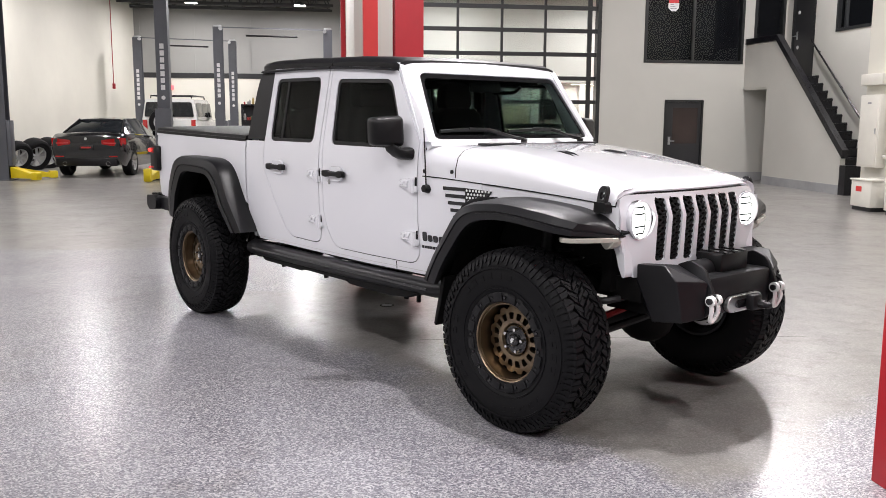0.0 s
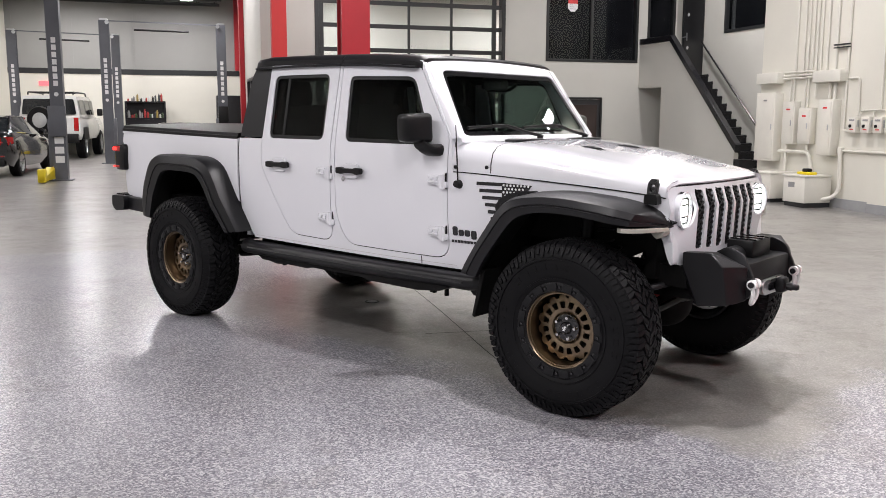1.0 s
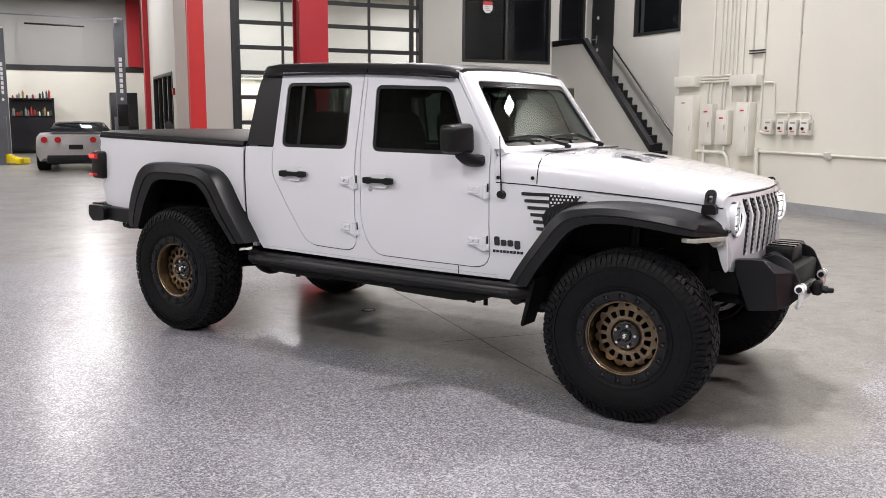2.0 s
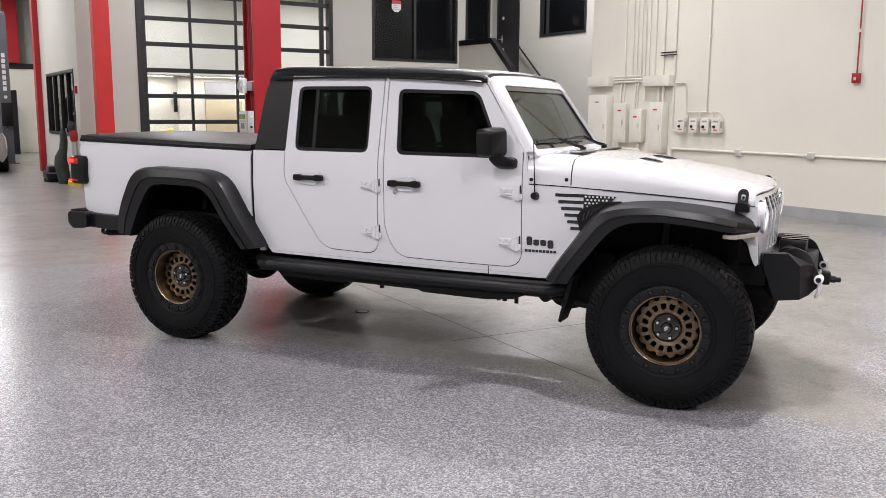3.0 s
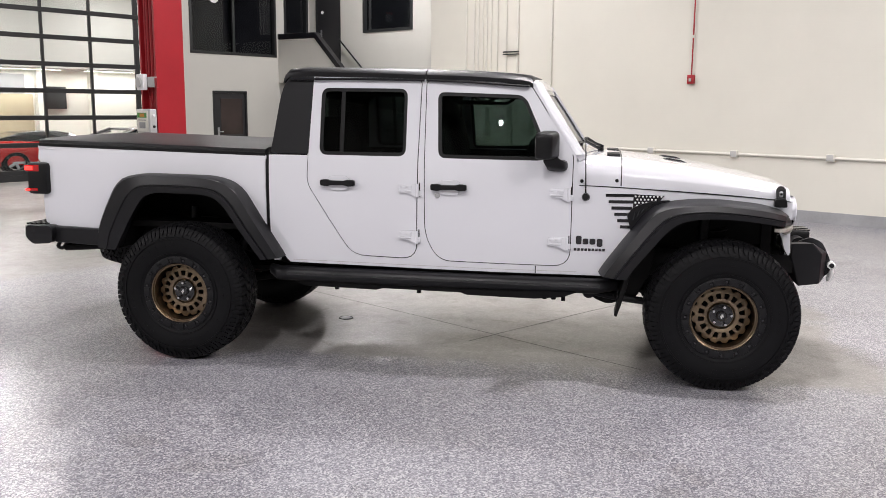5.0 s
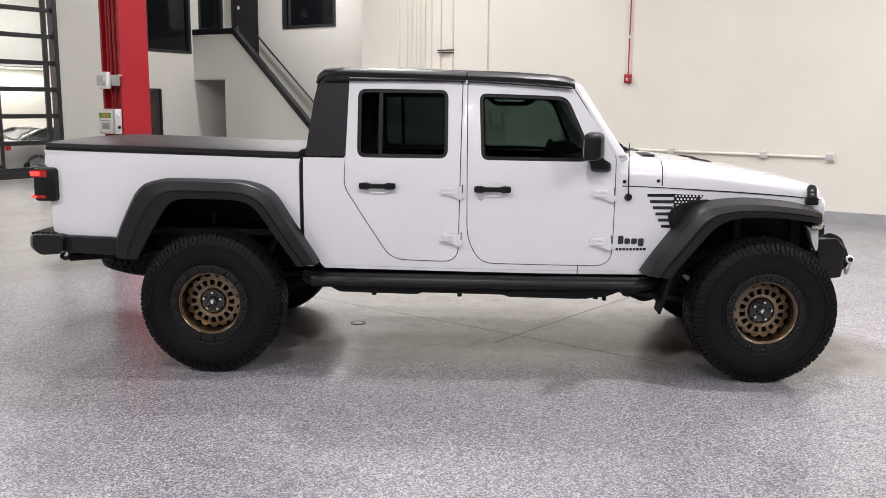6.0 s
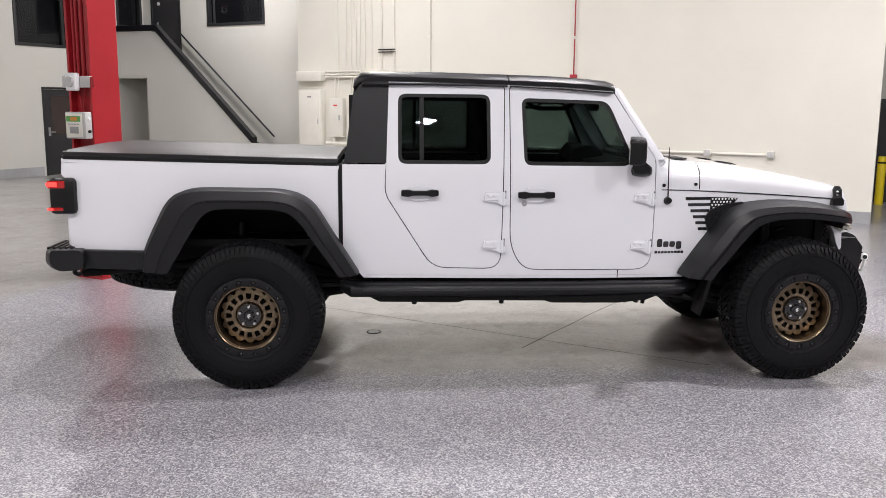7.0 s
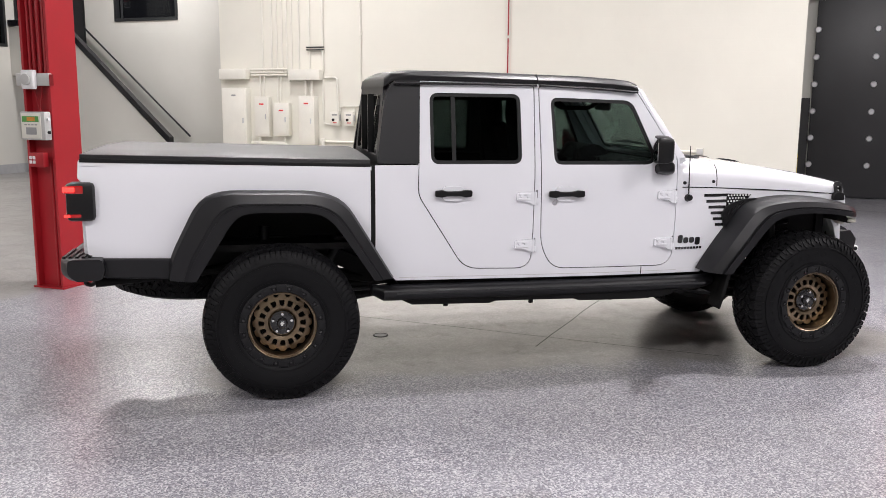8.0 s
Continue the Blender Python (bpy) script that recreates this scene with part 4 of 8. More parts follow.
R_OUT = [(-0.640, 0.725), (-0.632, 0.850), (-0.462, 1.185), (-0.335, 1.234), (0.225, 1.226), (0.385, 1.170), (0.672, 0.70)]
R_IN = [(-0.480, 0.718), (-0.462, 0.75), (-0.255, 1.085), (-0.175, 1.118), (0.212, 1.112), (0.305, 1.06), (0.555, 0.69)]
F_OUT = [(2.735, 0.660), (2.758, 0.705), (3.028, 1.075), (3.125, 1.118), (3.32, 1.140), (3.46, 1.138), (3.72, 1.112), (3.855, 1.072), (3.915, 1.004)]
F_IN = [(2.905, 0.652), (2.955, 0.735), (3.155, 0.985), (3.24, 1.030), (3.38, 1.048), (3.55, 1.044), (3.74, 1.020), (3.905, 0.984)]


def flares(s):
    flare(s, R_OUT, R_IN, 0.765, 0.955, "textured black rear fender flare")
    flare(s, F_OUT, F_IN, lambda x: lerp_table(x, [(2.6, 0.72), (3.0, 0.69), (3.85, 0.59), (3.95, 0.588)]), [(2.66, 0.890), (2.85, 0.918), (3.60, 0.922), (3.75, 0.905), (3.83, 0.850), (3.90, 0.64), (3.92, 0.585)], "textured black front fender flare", True)
    # lower trim from flare to bumper
    part("lower_trim", prism(bmesh.new(), [(-1.06, 0.85), (-0.62, 0.838), (-0.61, 0.72), (-1.0, 0.735)], "y", *sorted((s * 0.74, s * 0.815))), FLARE, truck, "textured black lower bed trim", bevel=0.01)
    # wheel housings
    for x0, x1, za, nm in ((-0.55, 0.60, 1.16, "rear_wheel_housing"), (2.89, 3.86, 1.10, "front_wheel_housing")):
        fore = 0.70 if nm[0] == "r" else 0.955
        aft = (x0, 0.70) if nm[0] == "r" else (x0 - 0.05, 0.50)
        arch = rounded([aft, (x0 + 0.16, za - 0.1), (x0 + 0.28, za), (x1 - 0.28, za), (x1 - 0.13, (za + fore) / 2 + 0.03), (x1 - 0.04, fore)], [0, 0.1, 0.1, 0.1, 0.05, 0])
        rows = [[(u, s * y, v) for u, v in arch] for y in (0.86 if nm[0] == "r" else 0.80, 0.42)]
        bm = loft(bmesh.new(), rows)
        bm.faces.new([v for v in bm.verts[len(arch):]])
        part(nm, bm, CHASSIS, truck)
    # hood latch: rubber loop over a base
    y0 = s * 0.622
    latch = part("hood_latch", prism(bmesh.new(), rounded([(3.785, 1.098), (3.862, 1.098), (3.858, 1.135), (3.852, 1.150), (3.792, 1.150), (3.786, 1.135)], 0.010, 3), "y", *sorted((s * 0.590, s * 0.650))), TRIM_BLACK, truck, "black rubber hood latch", bevel=0.006)
    loop = rounded([(3.796, 1.145), (3.850, 1.145), (3.852, 1.205), (3.838, 1.226), (3.808, 1.226), (3.794, 1.205)], 0.012, 3)
    hole = rounded([(3.812, 1.160), (3.836, 1.160), (3.836, 1.196), (3.812, 1.196)], 0.008, 2)
    part("latch_loop", sheet(loop, [hole], lambda u, v, d: (u, s * (0.645 - d - (v - 1.145) * 0.28), v), 0.024), TRIM_BLACK, latch, bevel=0.004)
    part("latch_peg", rod(bmesh.new(), (3.824, s * 0.59, 1.178), (3.824, s * 0.632, 1.178), 0.008, 8), GLOSS_BLACK, latch)
    # pale lamp strip under the lip of the flare's front edge
    edge = [(3.785, 0.868), (3.815, 0.838), (3.850, 0.76), (3.880, 0.68), (3.904, 0.60)]
    rows = [[(x + dx, s * (y + dy), z + lerp_table(x, [(3.77, 0.006), (3.83, 0.0), (3.94, -0.006)])) for dx, dy, z in ((0.006, 0.004, 0.990), (0.006, 0.004, 0.968), (-0.03, -0.02, 0.966), (-0.03, -0.02, 0.990))] for x, y in edge]
    part("marker_lamp", loft(bmesh.new(), rows, closed=True, caps=True), MARKER, truck, "pale marker lamp strip under the flare edge", bevel=0.004)
    part("turn_lamp", loft(bmesh.new(), [[(x, s * y, z) for x, z in rounded([(3.82, 0.972), (3.905, 0.972), (3.895, 0.945), (3.86, 0.925), (3.835, 0.945)], 0.012, 3)] for y in (0.575, 0.60, 0.64)], closed=True, caps=True), MARKER, truck, "clear turn lamp under the flare", bevel=0.004)
    # white return of the grille shell beside the wheel
    part("shell_side", prism(bmesh.new(), rounded([(3.79, 1.12), (3.895, 1.12), (3.905, 0.96), (3.915, 0.80), (3.90, 0.782), (3.875, 0.83), (3.85, 0.92), (3.80, 0.985)], [0, 0, 0, 0.02, 0.02, 0.03, 0.05, 0]), "y", *sorted((s * 0.50, s * 0.560))), TRUCK_WHITE, truck, bevel=0.012)
    # mud flap behind the front wheel
    bm = loft(bmesh.new(), [[(x + o, s * y, z) for x, z in ((2.905, 0.69), (2.935, 0.69), (2.895, 0.52), (2.858, 0.405), (2.841, 0.415))] for y, o in ((0.70, 0.0), (0.85, 0.0))], closed=True, caps=True)
    part("splash_guard", bm, CHASSIS, truck, "black splash guard", bevel=0.006)
    part("inner_liner", prism(bmesh.new(), rounded([(2.70, 0.80), (3.10, 0.80), (3.06, 0.62), (2.98, 0.47), (2.80, 0.42), (2.70, 0.46)], 0.03, 3), "y", *sorted((s * 0.525, s * 0.545))), CHASSIS, truck, "black inner fender liner", bevel=0.005)


both(flares)

# hood, lofted across
HOOD = [(2.63, 1.395, 1.212), (2.75, 1.392, 1.208), (2.86, 1.386, 1.203), (3.05, 1.366, 1.193), (3.21, 1.346, 1.184), (3.37, 1.321, 1.174), (3.52, 1.296, 1.164), (3.65, 1.270, 1.154), (3.78, 1.244, 1.143), (3.845, 1.228, 1.135), (3.88, 1.216, 1.130)]


def grille_x(u, v):
    return 3.960 - 0.058 * (u / 0.6) ** 2 - 0.34 * max(0.0, v - 1.07) - 0.05 * max(0.0, 1.07 - v)


def nose_z(y):
    """Lower edge of the hood over the grille: level, then rounding down at its corners."""
    k = max(0.0, (abs(y) - 0.45) / 0.145)
    return 1.190 - 0.058 * (1 - math.sqrt(max(0.0, 1 - min(1.0, k) ** 2)))


def hood_row(x, zt, zs):
    w = lerp_table(x, [(2.6, 0.735), (3.0, 0.70), (3.9, 0.602), (3.95, 0.59)])
    half = [(w, zs), (w - 0.003, zs + (zt - zs) * 0.35), (w - 0.02, zs + (zt - zs) * 0.66), (w - 0.06, zs + (zt - zs) * 0.86), (w - 0.13, zs + (zt - zs) * 0.95), (0.42, zt - 0.004), (0.32, zt + 0.001), (0.2, zt + 0.004)]
    return [(x, -y, z) for y, z in half] + [(x, 0, zt + 0.005)] + [(x, y, z) for y, z in reversed(half)]


nose = [y for _, y, _ in hood_row(*HOOD[-1])]
rows = [hood_row(*r) for r in HOOD[2:]]
rows.append([(grille_x(y, 1.17) - 0.012, y * 0.995, max(nose_z(y) + 0.018, 1.128)) for y in nose])
rows.append([(grille_x(y, 1.17) + 0.002, y * 0.99, nose_z(y) + 0.008) for y in nose])
rows.append([(grille_x(y, 1.17) - 0.004, y * 0.985, nose_z(y)) for y in nose])
rows.append([(grille_x(y, 1.17) - 0.05, y * 0.97, nose_z(y) - 0.002) for y in nose])
part("hood", loft(bmesh.new(), rows), TRUCK_WHITE, truck, "white vented hood", sharp=50)
part("hood_gap", loft(bmesh.new(), [[(grille_x(y, 1.17) - 0.022, y * 0.975, nose_z(y) + dz) for y in nose] for dz in (0.004, -0.02)]), TRIM_BLACK, truck)
part("cowl", loft(bmesh.new(), [hood_row(2.58, 1.398, 1.214)] + [hood_row(*r) for r in HOOD[:2]] + [hood_row(2.853, 1.387, 1.203)]), TRUCK_WHITE, truck, "white cowl below the windscreen", sharp=40)
part("cowl_gap", loft(bmesh.new(), [[(x, y * 0.995, z - 0.008) for _, y, z in hood_row(2.85, 1.387, 1.203)] for x in (2.84, 2.875)]), TRIM_BLACK, truck)
part("engine_cover", boxes((2.6, 3.76, -0.50, 0.50, 0.85, 1.13)), CHASSIS, truck)


def front_sides(s):
    # inner fender panel between hood seam and flare
    rows = [[(x, s * (lerp_table(x, [(2.6, 0.733), (3.0, 0.697), (3.9, 0.60)]) - 0.001), z) for z in (1.02, 1.10, lerp_table(x, [(2.6, 1.208), (3.05, 1.189), (3.37, 1.170), (3.65, 1.150), (3.93, 1.126)]))] for x in (2.98, 3.3, 3.6, 3.85, 3.9)]
    part("fender_panel", loft(bmesh.new(), rows), TRUCK_WHITE, truck)
    # vents and footman loops on the hood
    part("hood_vent", boxes((2.765, 2.85, s * 0.32 - 0.15, s * 0.32 + 0.15, 1.386, 1.398), bev=0.006), TRIM_BLACK, truck, "black hood vent insert", m=pose(0, 0, 0))
    bm = bmesh.new()
    for u0 in (-0.026, 0.014):
        loft(bm, [[(x, s * (y + u), z + v) for u, v in ((u0, 0), (u0 + 0.012, 0), (u0 + 0.010, h), (u0 + 0.002, h))] for x, y, z, h in ((3.12, 0.185, 1.350, 0.008), (3.17, 0.19, 1.345, 0.018), (3.25, 0.205, 1.334, 0.018), (3.31, 0.215, 1.323, 0.006))], closed=True, caps=True)
    loft(bm, [[(x, s * (y + u), z + v) for u, v in ((-0.03, 0), (0.03, 0), (0.024, h), (-0.024, h))] for x, y, z, h in ((3.11, 0.185, 1.352, 0.005), (3.17, 0.19, 1.345, 0.008), (3.25, 0.205, 1.334, 0.008), (3.32, 0.215, 1.321, 0.004))], closed=True, caps=True)
    rod(bm, (3.22, s * 0.178, 1.352), (3.22, s * 0.228, 1.352), 0.005, 8)
    part("hood_bracket", bm, TRIM_BLACK, truck, "black footman bracket on the hood")
    # body bolts
    for bx, bz in ((2.615, 1.24), (2.83, 1.245)):
        part("body_bolt", rod(bmesh.new(), (bx, s * 0.70, bz), (bx, s * (flank(bx, 1.24) + 0.006), bz), 0.011, 12), TRIM_BLACK, truck)


def seams(s):
    # dark shut line under the cowl and hood
    rows = []
    for k in range(27):
        x = 2.60 + 0.05 * k if k < 26 else 3.885
        w = lerp_table(x, [(2.6, 0.735), (3.0, 0.70), (3.9, 0.602), (3.95, 0.59)])
        w = max(w, flank(x, 1.2)) if x < 3.06 else w
        z = lerp_table(x, [(x, z) for x, _, z in HOOD if x > 2.6])
        rows.append([(x, s * (w + 0.0025), z - 0.0035), (x, s * (w + 0.0025), z + 0.0025)])
    part("shut_line", loft(bmesh.new(), rows), TRIM_BLACK, truck)


both(front_sides)
both(seams)

# windscreen and its frame
WS_T, WS_B = (2.364, 1.815), (2.634, 1.405)


def ws(u, v, d=0.0):
    """u across -1..1, v up 0..1, on the raked screen plane."""
    x, z = WS_B[0] + (WS_T[0] - WS_B[0]) * v, WS_B[1] + (WS_T[1] - WS_B[1]) * v
    return (x - d * 0.85 - 0.012 * u * u, u * (0.70 - 0.085 * v), z - d * 0.5)


for nm, outline, holes, mat, off, th in (
        ("windscreen_frame", rounded([(-0.995, -0.06), (0.995, -0.06), (0.995, 1.09), (-0.995, 1.09)], 0.03), [rounded([(-0.945, 0.03), (0.945, 0.03), (0.93, 0.98), (-0.93, 0.98)], 0.09)], TRUCK_WHITE, 0.0, 0.05),
        ("screen_band", rounded([(-0.95, 0.025), (0.95, 0.025), (0.94, 0.985), (-0.94, 0.985)], 0.09), [rounded([(-0.905, 0.10), (0.905, 0.10), (0.885, 0.91), (-0.885, 0.91)], 0.07)], GLOSS_BLACK, 0.008, 0.006),
        ("windscreen", rounded([(-0.93, 0.04), (0.93, 0.04), (0.92, 0.97), (-0.92, 0.97)], 0.08), [], WIND, 0.016, 0.005)):
    bm = sheet(outline, holes, (lambda off: lambda u, v, d: ws(u, v, off + d))(off), th, [k / 4 for k in range(-4, 5)], ())
    part(nm, bm, mat, truck, "white windscreen frame" if nm == "windscreen_frame" else "", bevel=0.006 if nm == "windscreen_frame" else 0)


def pillars(s):
    # outer face of the A pillar, from the cowl to the roof
    rows = []
    for v in (0.0, 0.25, 0.5, 0.75, 1.0, 1.08):
        x, y, z = ws(s * 1.0, v)
        o, dz = 0.020 + 0.026 * v, (1.0 if v > 0 else 0.15)
        rows.append([(x + 0.008, y * 0.945, z + 0.001), (x + 0.002, y + s * o * 0.5, z - 0.004 * dz), (x - 0.03, y + s * o, z - 0.016 * dz), (x - 0.088, y + s * o, z - 0.035 * dz), (x - 0.088, y * 0.96, z - 0.04 * dz)])
    part("screen_pillar", loft(bmesh.new(), rows, closed=True, caps=True), TRUCK_WHITE, truck, "white windscreen pillar", sharp=50)
    # wipers: pivot on the cowl, arm back to a blade low on the glass
    bm = bmesh.new()
    y0, y1, yp = (-0.08, 0.40, 0.46) if s > 0 else (-0.62, -0.16, -0.05)
    mid = ws((y1 - 0.10) / 0.7, 0.135, -0.026)
    rod(bm, (2.715, yp, 1.375), (2.725, yp, 1.418), 0.02, 12)
    pipe(bm, [(2.722, yp, 1.415), (2.690, yp - 0.05, 1.425), mid], 0.011, 6, 0.03)
    pipe(bm, [mid, ws((y0 + 0.22) / 0.7, 0.15, -0.020)], 0.008, 6)
    pipe(bm, [ws((y0 + (y1 - y0) * k / 6) / 0.7, 0.125 + 0.018 * math.sin(math.pi * k / 6), -0.012) for k in range(7)], 0.010, 6)
    part("wiper", bm, TRIM_BLACK, truck, "black windscreen wiper")


both(pillars)

# black hard-top roof and white header
def roof_row(x, ze, zc, w):
    half = [(w, ze - 0.045), (w + 0.002, ze - 0.018), (w - 0.02, ze + 0.004), (w - 0.06, ze + (zc - ze) * 0.6), (0.42, zc - 0.004), (0.2, zc)]
    return [(x, -y, z) for y, z in half] + [(x, 0, zc + 0.002)] + [(x, y, z) for y, z in reversed(half)]


ROOF_X = [(0.648, 1.888, 1.905, 0.66), (0.69, 1.920, 1.940, 0.682), (0.80, 1.927, 1.951, 0.69), (1.2, 1.920, 1.950, 0.692), (1.605, 1.908, 1.94, 0.692)]
ROOF_F = [(1.612, 1.908, 1.94, 0.692), (1.9, 1.900, 1.932, 0.69), (2.12, 1.888, 1.918, 0.685), (2.24, 1.874, 1.906, 0.678), (2.290, 1.858, 1.888, 0.672)]
part("hard_top", loft(bmesh.new(), [[(0.64, y, 1.84) for _, y, _ in roof_row(*ROOF_X[0])]] + [roof_row(*r) for r in ROOF_X]), FLARE, truck, "textured black hard top", sharp=45)
part("freedom_panel", loft(bmesh.new(), [roof_row(*r) for r in ROOF_F] + [[(2.294, y * 0.99, z - 0.03) for _, y, z in roof_row(*ROOF_F[-1])]]), FLARE, truck, "textured black front roof panel", sharp=45)
def gutters(s):
    for x0, x1, z0, z1 in ((0.70, 1.60, 1.866, 1.862), (1.616, 2.27, 1.862, 1.826)):
        rows = [[(x, s * (y + 0.0), z + dz) for y, dz in ((0.668, -0.012), (0.712, -0.012), (0.716, -0.004), (0.706, 0.003), (0.668, 0.003))] for x, z in ((x0, z0), ((x0 + x1) / 2, (z0 + z1) / 2 + 0.004), (x1, z1))]
        part("roof_gutter", loft(bmesh.new(), rows, closed=True, caps=True), FLARE, truck, "textured black drip rail")


both(gutters)
part("roof_joint", loft(bmesh.new(), [[(x, y * 0.993, z - 0.008) for _, y, z in roof_row(1.608, 1.908, 1.94, 0.692)] for x in (1.6, 1.617)]), GLOSS_BLACK, truck)
def header_row(x, z, drop):
    half = [(0.640, z - drop), (0.645, z - 0.03), (0.632, z - 0.010), (0.58, z + 0.004), (0.42, z + 0.014), (0.2, z + 0.020)]
    return [(x, -y, h) for y, h in half] + [(x, 0, z + 0.024)] + [(x, y, h) for y, h in reversed(half)]


part("roof_header", loft(bmesh.new(), [header_row(2.278, 1.850, 0.045), header_row(2.297, 1.858, 0.06), header_row(2.318, 1.852, 0.06), header_row(2.338, 1.834, 0.055), [(2.358, y * 0.985, 1.806) for _, y, _ in header_row(2.35, 1.84, 0.05)]]), TRUCK_WHITE, truck, "white screen header", sharp=50)
part("headlining", boxes((0.72, 2.28, -0.63, 0.63, 1.84, 1.855)), CABIN, truck)

# cab back wall with sliding window
bm = sheet(rounded([(-0.70, 1.30), (0.70, 1.30), (0.64, 1.87), (-0.64, 1.87)], [0.02, 0.02, 0.1, 0.1]), [rounded([(-0.58, 1.42), (0.58, 1.42), (0.54, 1.80), (-0.54, 1.80)], 0.05)], lambda u, v, d: (0.59 + d + (v - 1.3) * 0.10, u, v), 0.04)
part("cab_back", bm, FLARE, truck, "textured black back panel", bevel=0.006)
part("back_glass", sheet([(-0.59, 1.41), (0.59, 1.41), (0.55, 1.81), (-0.55, 1.81)], [], lambda u, v, d: (0.602 + d + (v - 1.3) * 0.10, u, v), 0.006), BACK_TINT, truck)
for yy in (-0.2, 0.2):
    part("back_glass_bar", boxes((0.595, 0.635, yy - 0.012, yy + 0.012, 1.42, 1.80)), TRIM_BLACK, truck)
part("cab_lower_back", boxes((0.58, 0.62, -0.74, 0.74, 0.66, 1.30)), TRUCK_WHITE, truck)

# cargo bed, tonneau, tailgate
part("bed_floor", boxes((-1.08, 0.55, -0.74, 0.74, 0.86, 0.90)), CHASSIS, truck)
part("bed_front", boxes((0.52, 0.55, -0.74, 0.74, 0.84, 1.36)), TRUCK_WHITE, truck)
part("tailgate", boxes((-1.125, -1.075, -0.71, 0.71, 0.86, 1.405), bev=0.012), TRUCK_WHITE, truck, "white tailgate")


def bed_top(x):
    return 1.412 + (x + 1.118) * (1.372 - 1.412) / 1.67


def bed_rails(s):
    bm = loft(bmesh.new(), [[(x, s * y, bed_top(x) + z) for y, z in ((0.776, -0.03), (0.774, -0.008), (0.70, -0.004), (0.695, -0.03))] for x in (-1.115, -0.6, 0, 0.552)], closed=True, caps=True)
    part("bed_rail", bm, TRUCK_WHITE, truck)
    bm = loft(bmesh.new(), [[(x, s * y, bed_top(x) + z) for y, z in rounded([(0.780, -0.012), (0.780, 0.010), (0.770, 0.012), (0.768, 0.032), (0.742, 0.037), (0.71, 0.004)], 0.003, 2)] for x in (-1.105, -0.6, 0, 0.545)], closed=True, caps=True)
    part("cover_rail", bm, TRIM_BLACK, truck, "black tonneau side rail")


both(bed_rails)
rows = [[(x, y, bed_top(x) + 0.028 + h + 0.008 * math.cos(y * 2.2)) for y, h in ((-0.752, -0.012), (-0.748, 0.006), (-0.70, 0.014), (-0.35, 0.014), (0, 0.015), (0.35, 0.014), (0.70, 0.014), (0.748, 0.006), (0.752, -0.012))] for x in (-1.108, -1.095, -0.6, -0.1, 0.4, 0.54, 0.548)]
for r, k in ((0, -0.03), (-1, -0.03)):
    rows[r] = [(x, y, z + k) for x, y, z in rows[r]]
part("tonneau_cover", loft(bmesh.new(), rows), VINYL, truck, "black vinyl tonneau cover over the bed", sharp=50)


def tail(s):
    y0, y1 = sorted((s * 0.70, s * 0.826))
    lamp = part("tail_lamp", boxes((-1.185, -1.03, y0, y1, 1.068, 1.288), bev=0.026), TRIM_BLACK, truck, "black tail lamp housing with lit red element")
    part("lamp_lens", boxes((-1.190, -1.085, min(s * 0.72, s * 0.830), max(s * 0.72, s * 0.830), 1.225, 1.272), bev=0.008), RED_LENS, lamp)
    part("lamp_lens", boxes((-1.190, -1.10, min(s * 0.72, s * 0.829), max(s * 0.72, s * 0.829), 1.088, 1.112), bev=0.008), RED_LENS, lamp)
    part("lamp_element", boxes((-1.194, -1.130, min(s * 0.74, s * 0.8325), max(s * 0.74, s * 0.8325), 1.236, 1.264), bev=0.004), RED_GLOW, lamp)
    part("lamp_element", boxes((-1.194, -1.160, min(s * 0.74, s * 0.8325), max(s * 0.74, s * 0.8325), 1.094, 1.106), bev=0.003), RED_GLOW, lamp)
    # rear bumper corner
    bm = loft(bmesh.new(), [[(x, s * y, z) for x, z in rounded([(-1.245 + o, 0.855), (-1.0, 0.855), (-0.985, 0.80), (-1.0, 0.735), (-1.20 + o, 0.725), (-1.25 + o, 0.77)], 0.025, 3)] for y, o in ((0.45, 0.0), (0.74, 0.0), (0.82, 0.02), (0.865, 0.06))], closed=True, caps=True)
    part("bumper_corner", bm, FLARE, truck, "black rear bumper corner")
    for k in range(5):
        part("bumper_tread", boxes((-1.225 + 0.035 * k, -1.208 + 0.035 * k, *sorted((s * 0.5, s * 0.80)), 0.853, 0.864)), TRIM_BLACK, truck)
    # tow eye
    bm = pipe(bmesh.new(), [(-1.12, s * 0.56, 0.72), (-1.16, s * 0.56, 0.66), (-1.12, s * 0.56, 0.645), (-1.07, s * 0.56, 0.70)], 0.014, 8, 0.02)
    part("tow_eye", bm, STEEL_BLACK, truck)


both(tail)
part("rear_bumper", boxes((-1.245, -1.02, -0.46, 0.46, 0.735, 0.85), bev=0.02), FLARE, truck, "black rear bumper")
spare = part("spare_tyre", lathe(bmesh.new(), [(0.20, -0.12), (0.36, -0.15), (0.425, -0.125), (0.442, 0.0), (0.425, 0.125), (0.36, 0.15), (0.20, 0.12)], 48), RUBBER, truck, "spare tyre under the bed", m=pose(-0.64, 0, 0.645, 90, 4, 0))
# ---- wheels ----
R_TYRE, W_TYRE = 0.460, 0.30


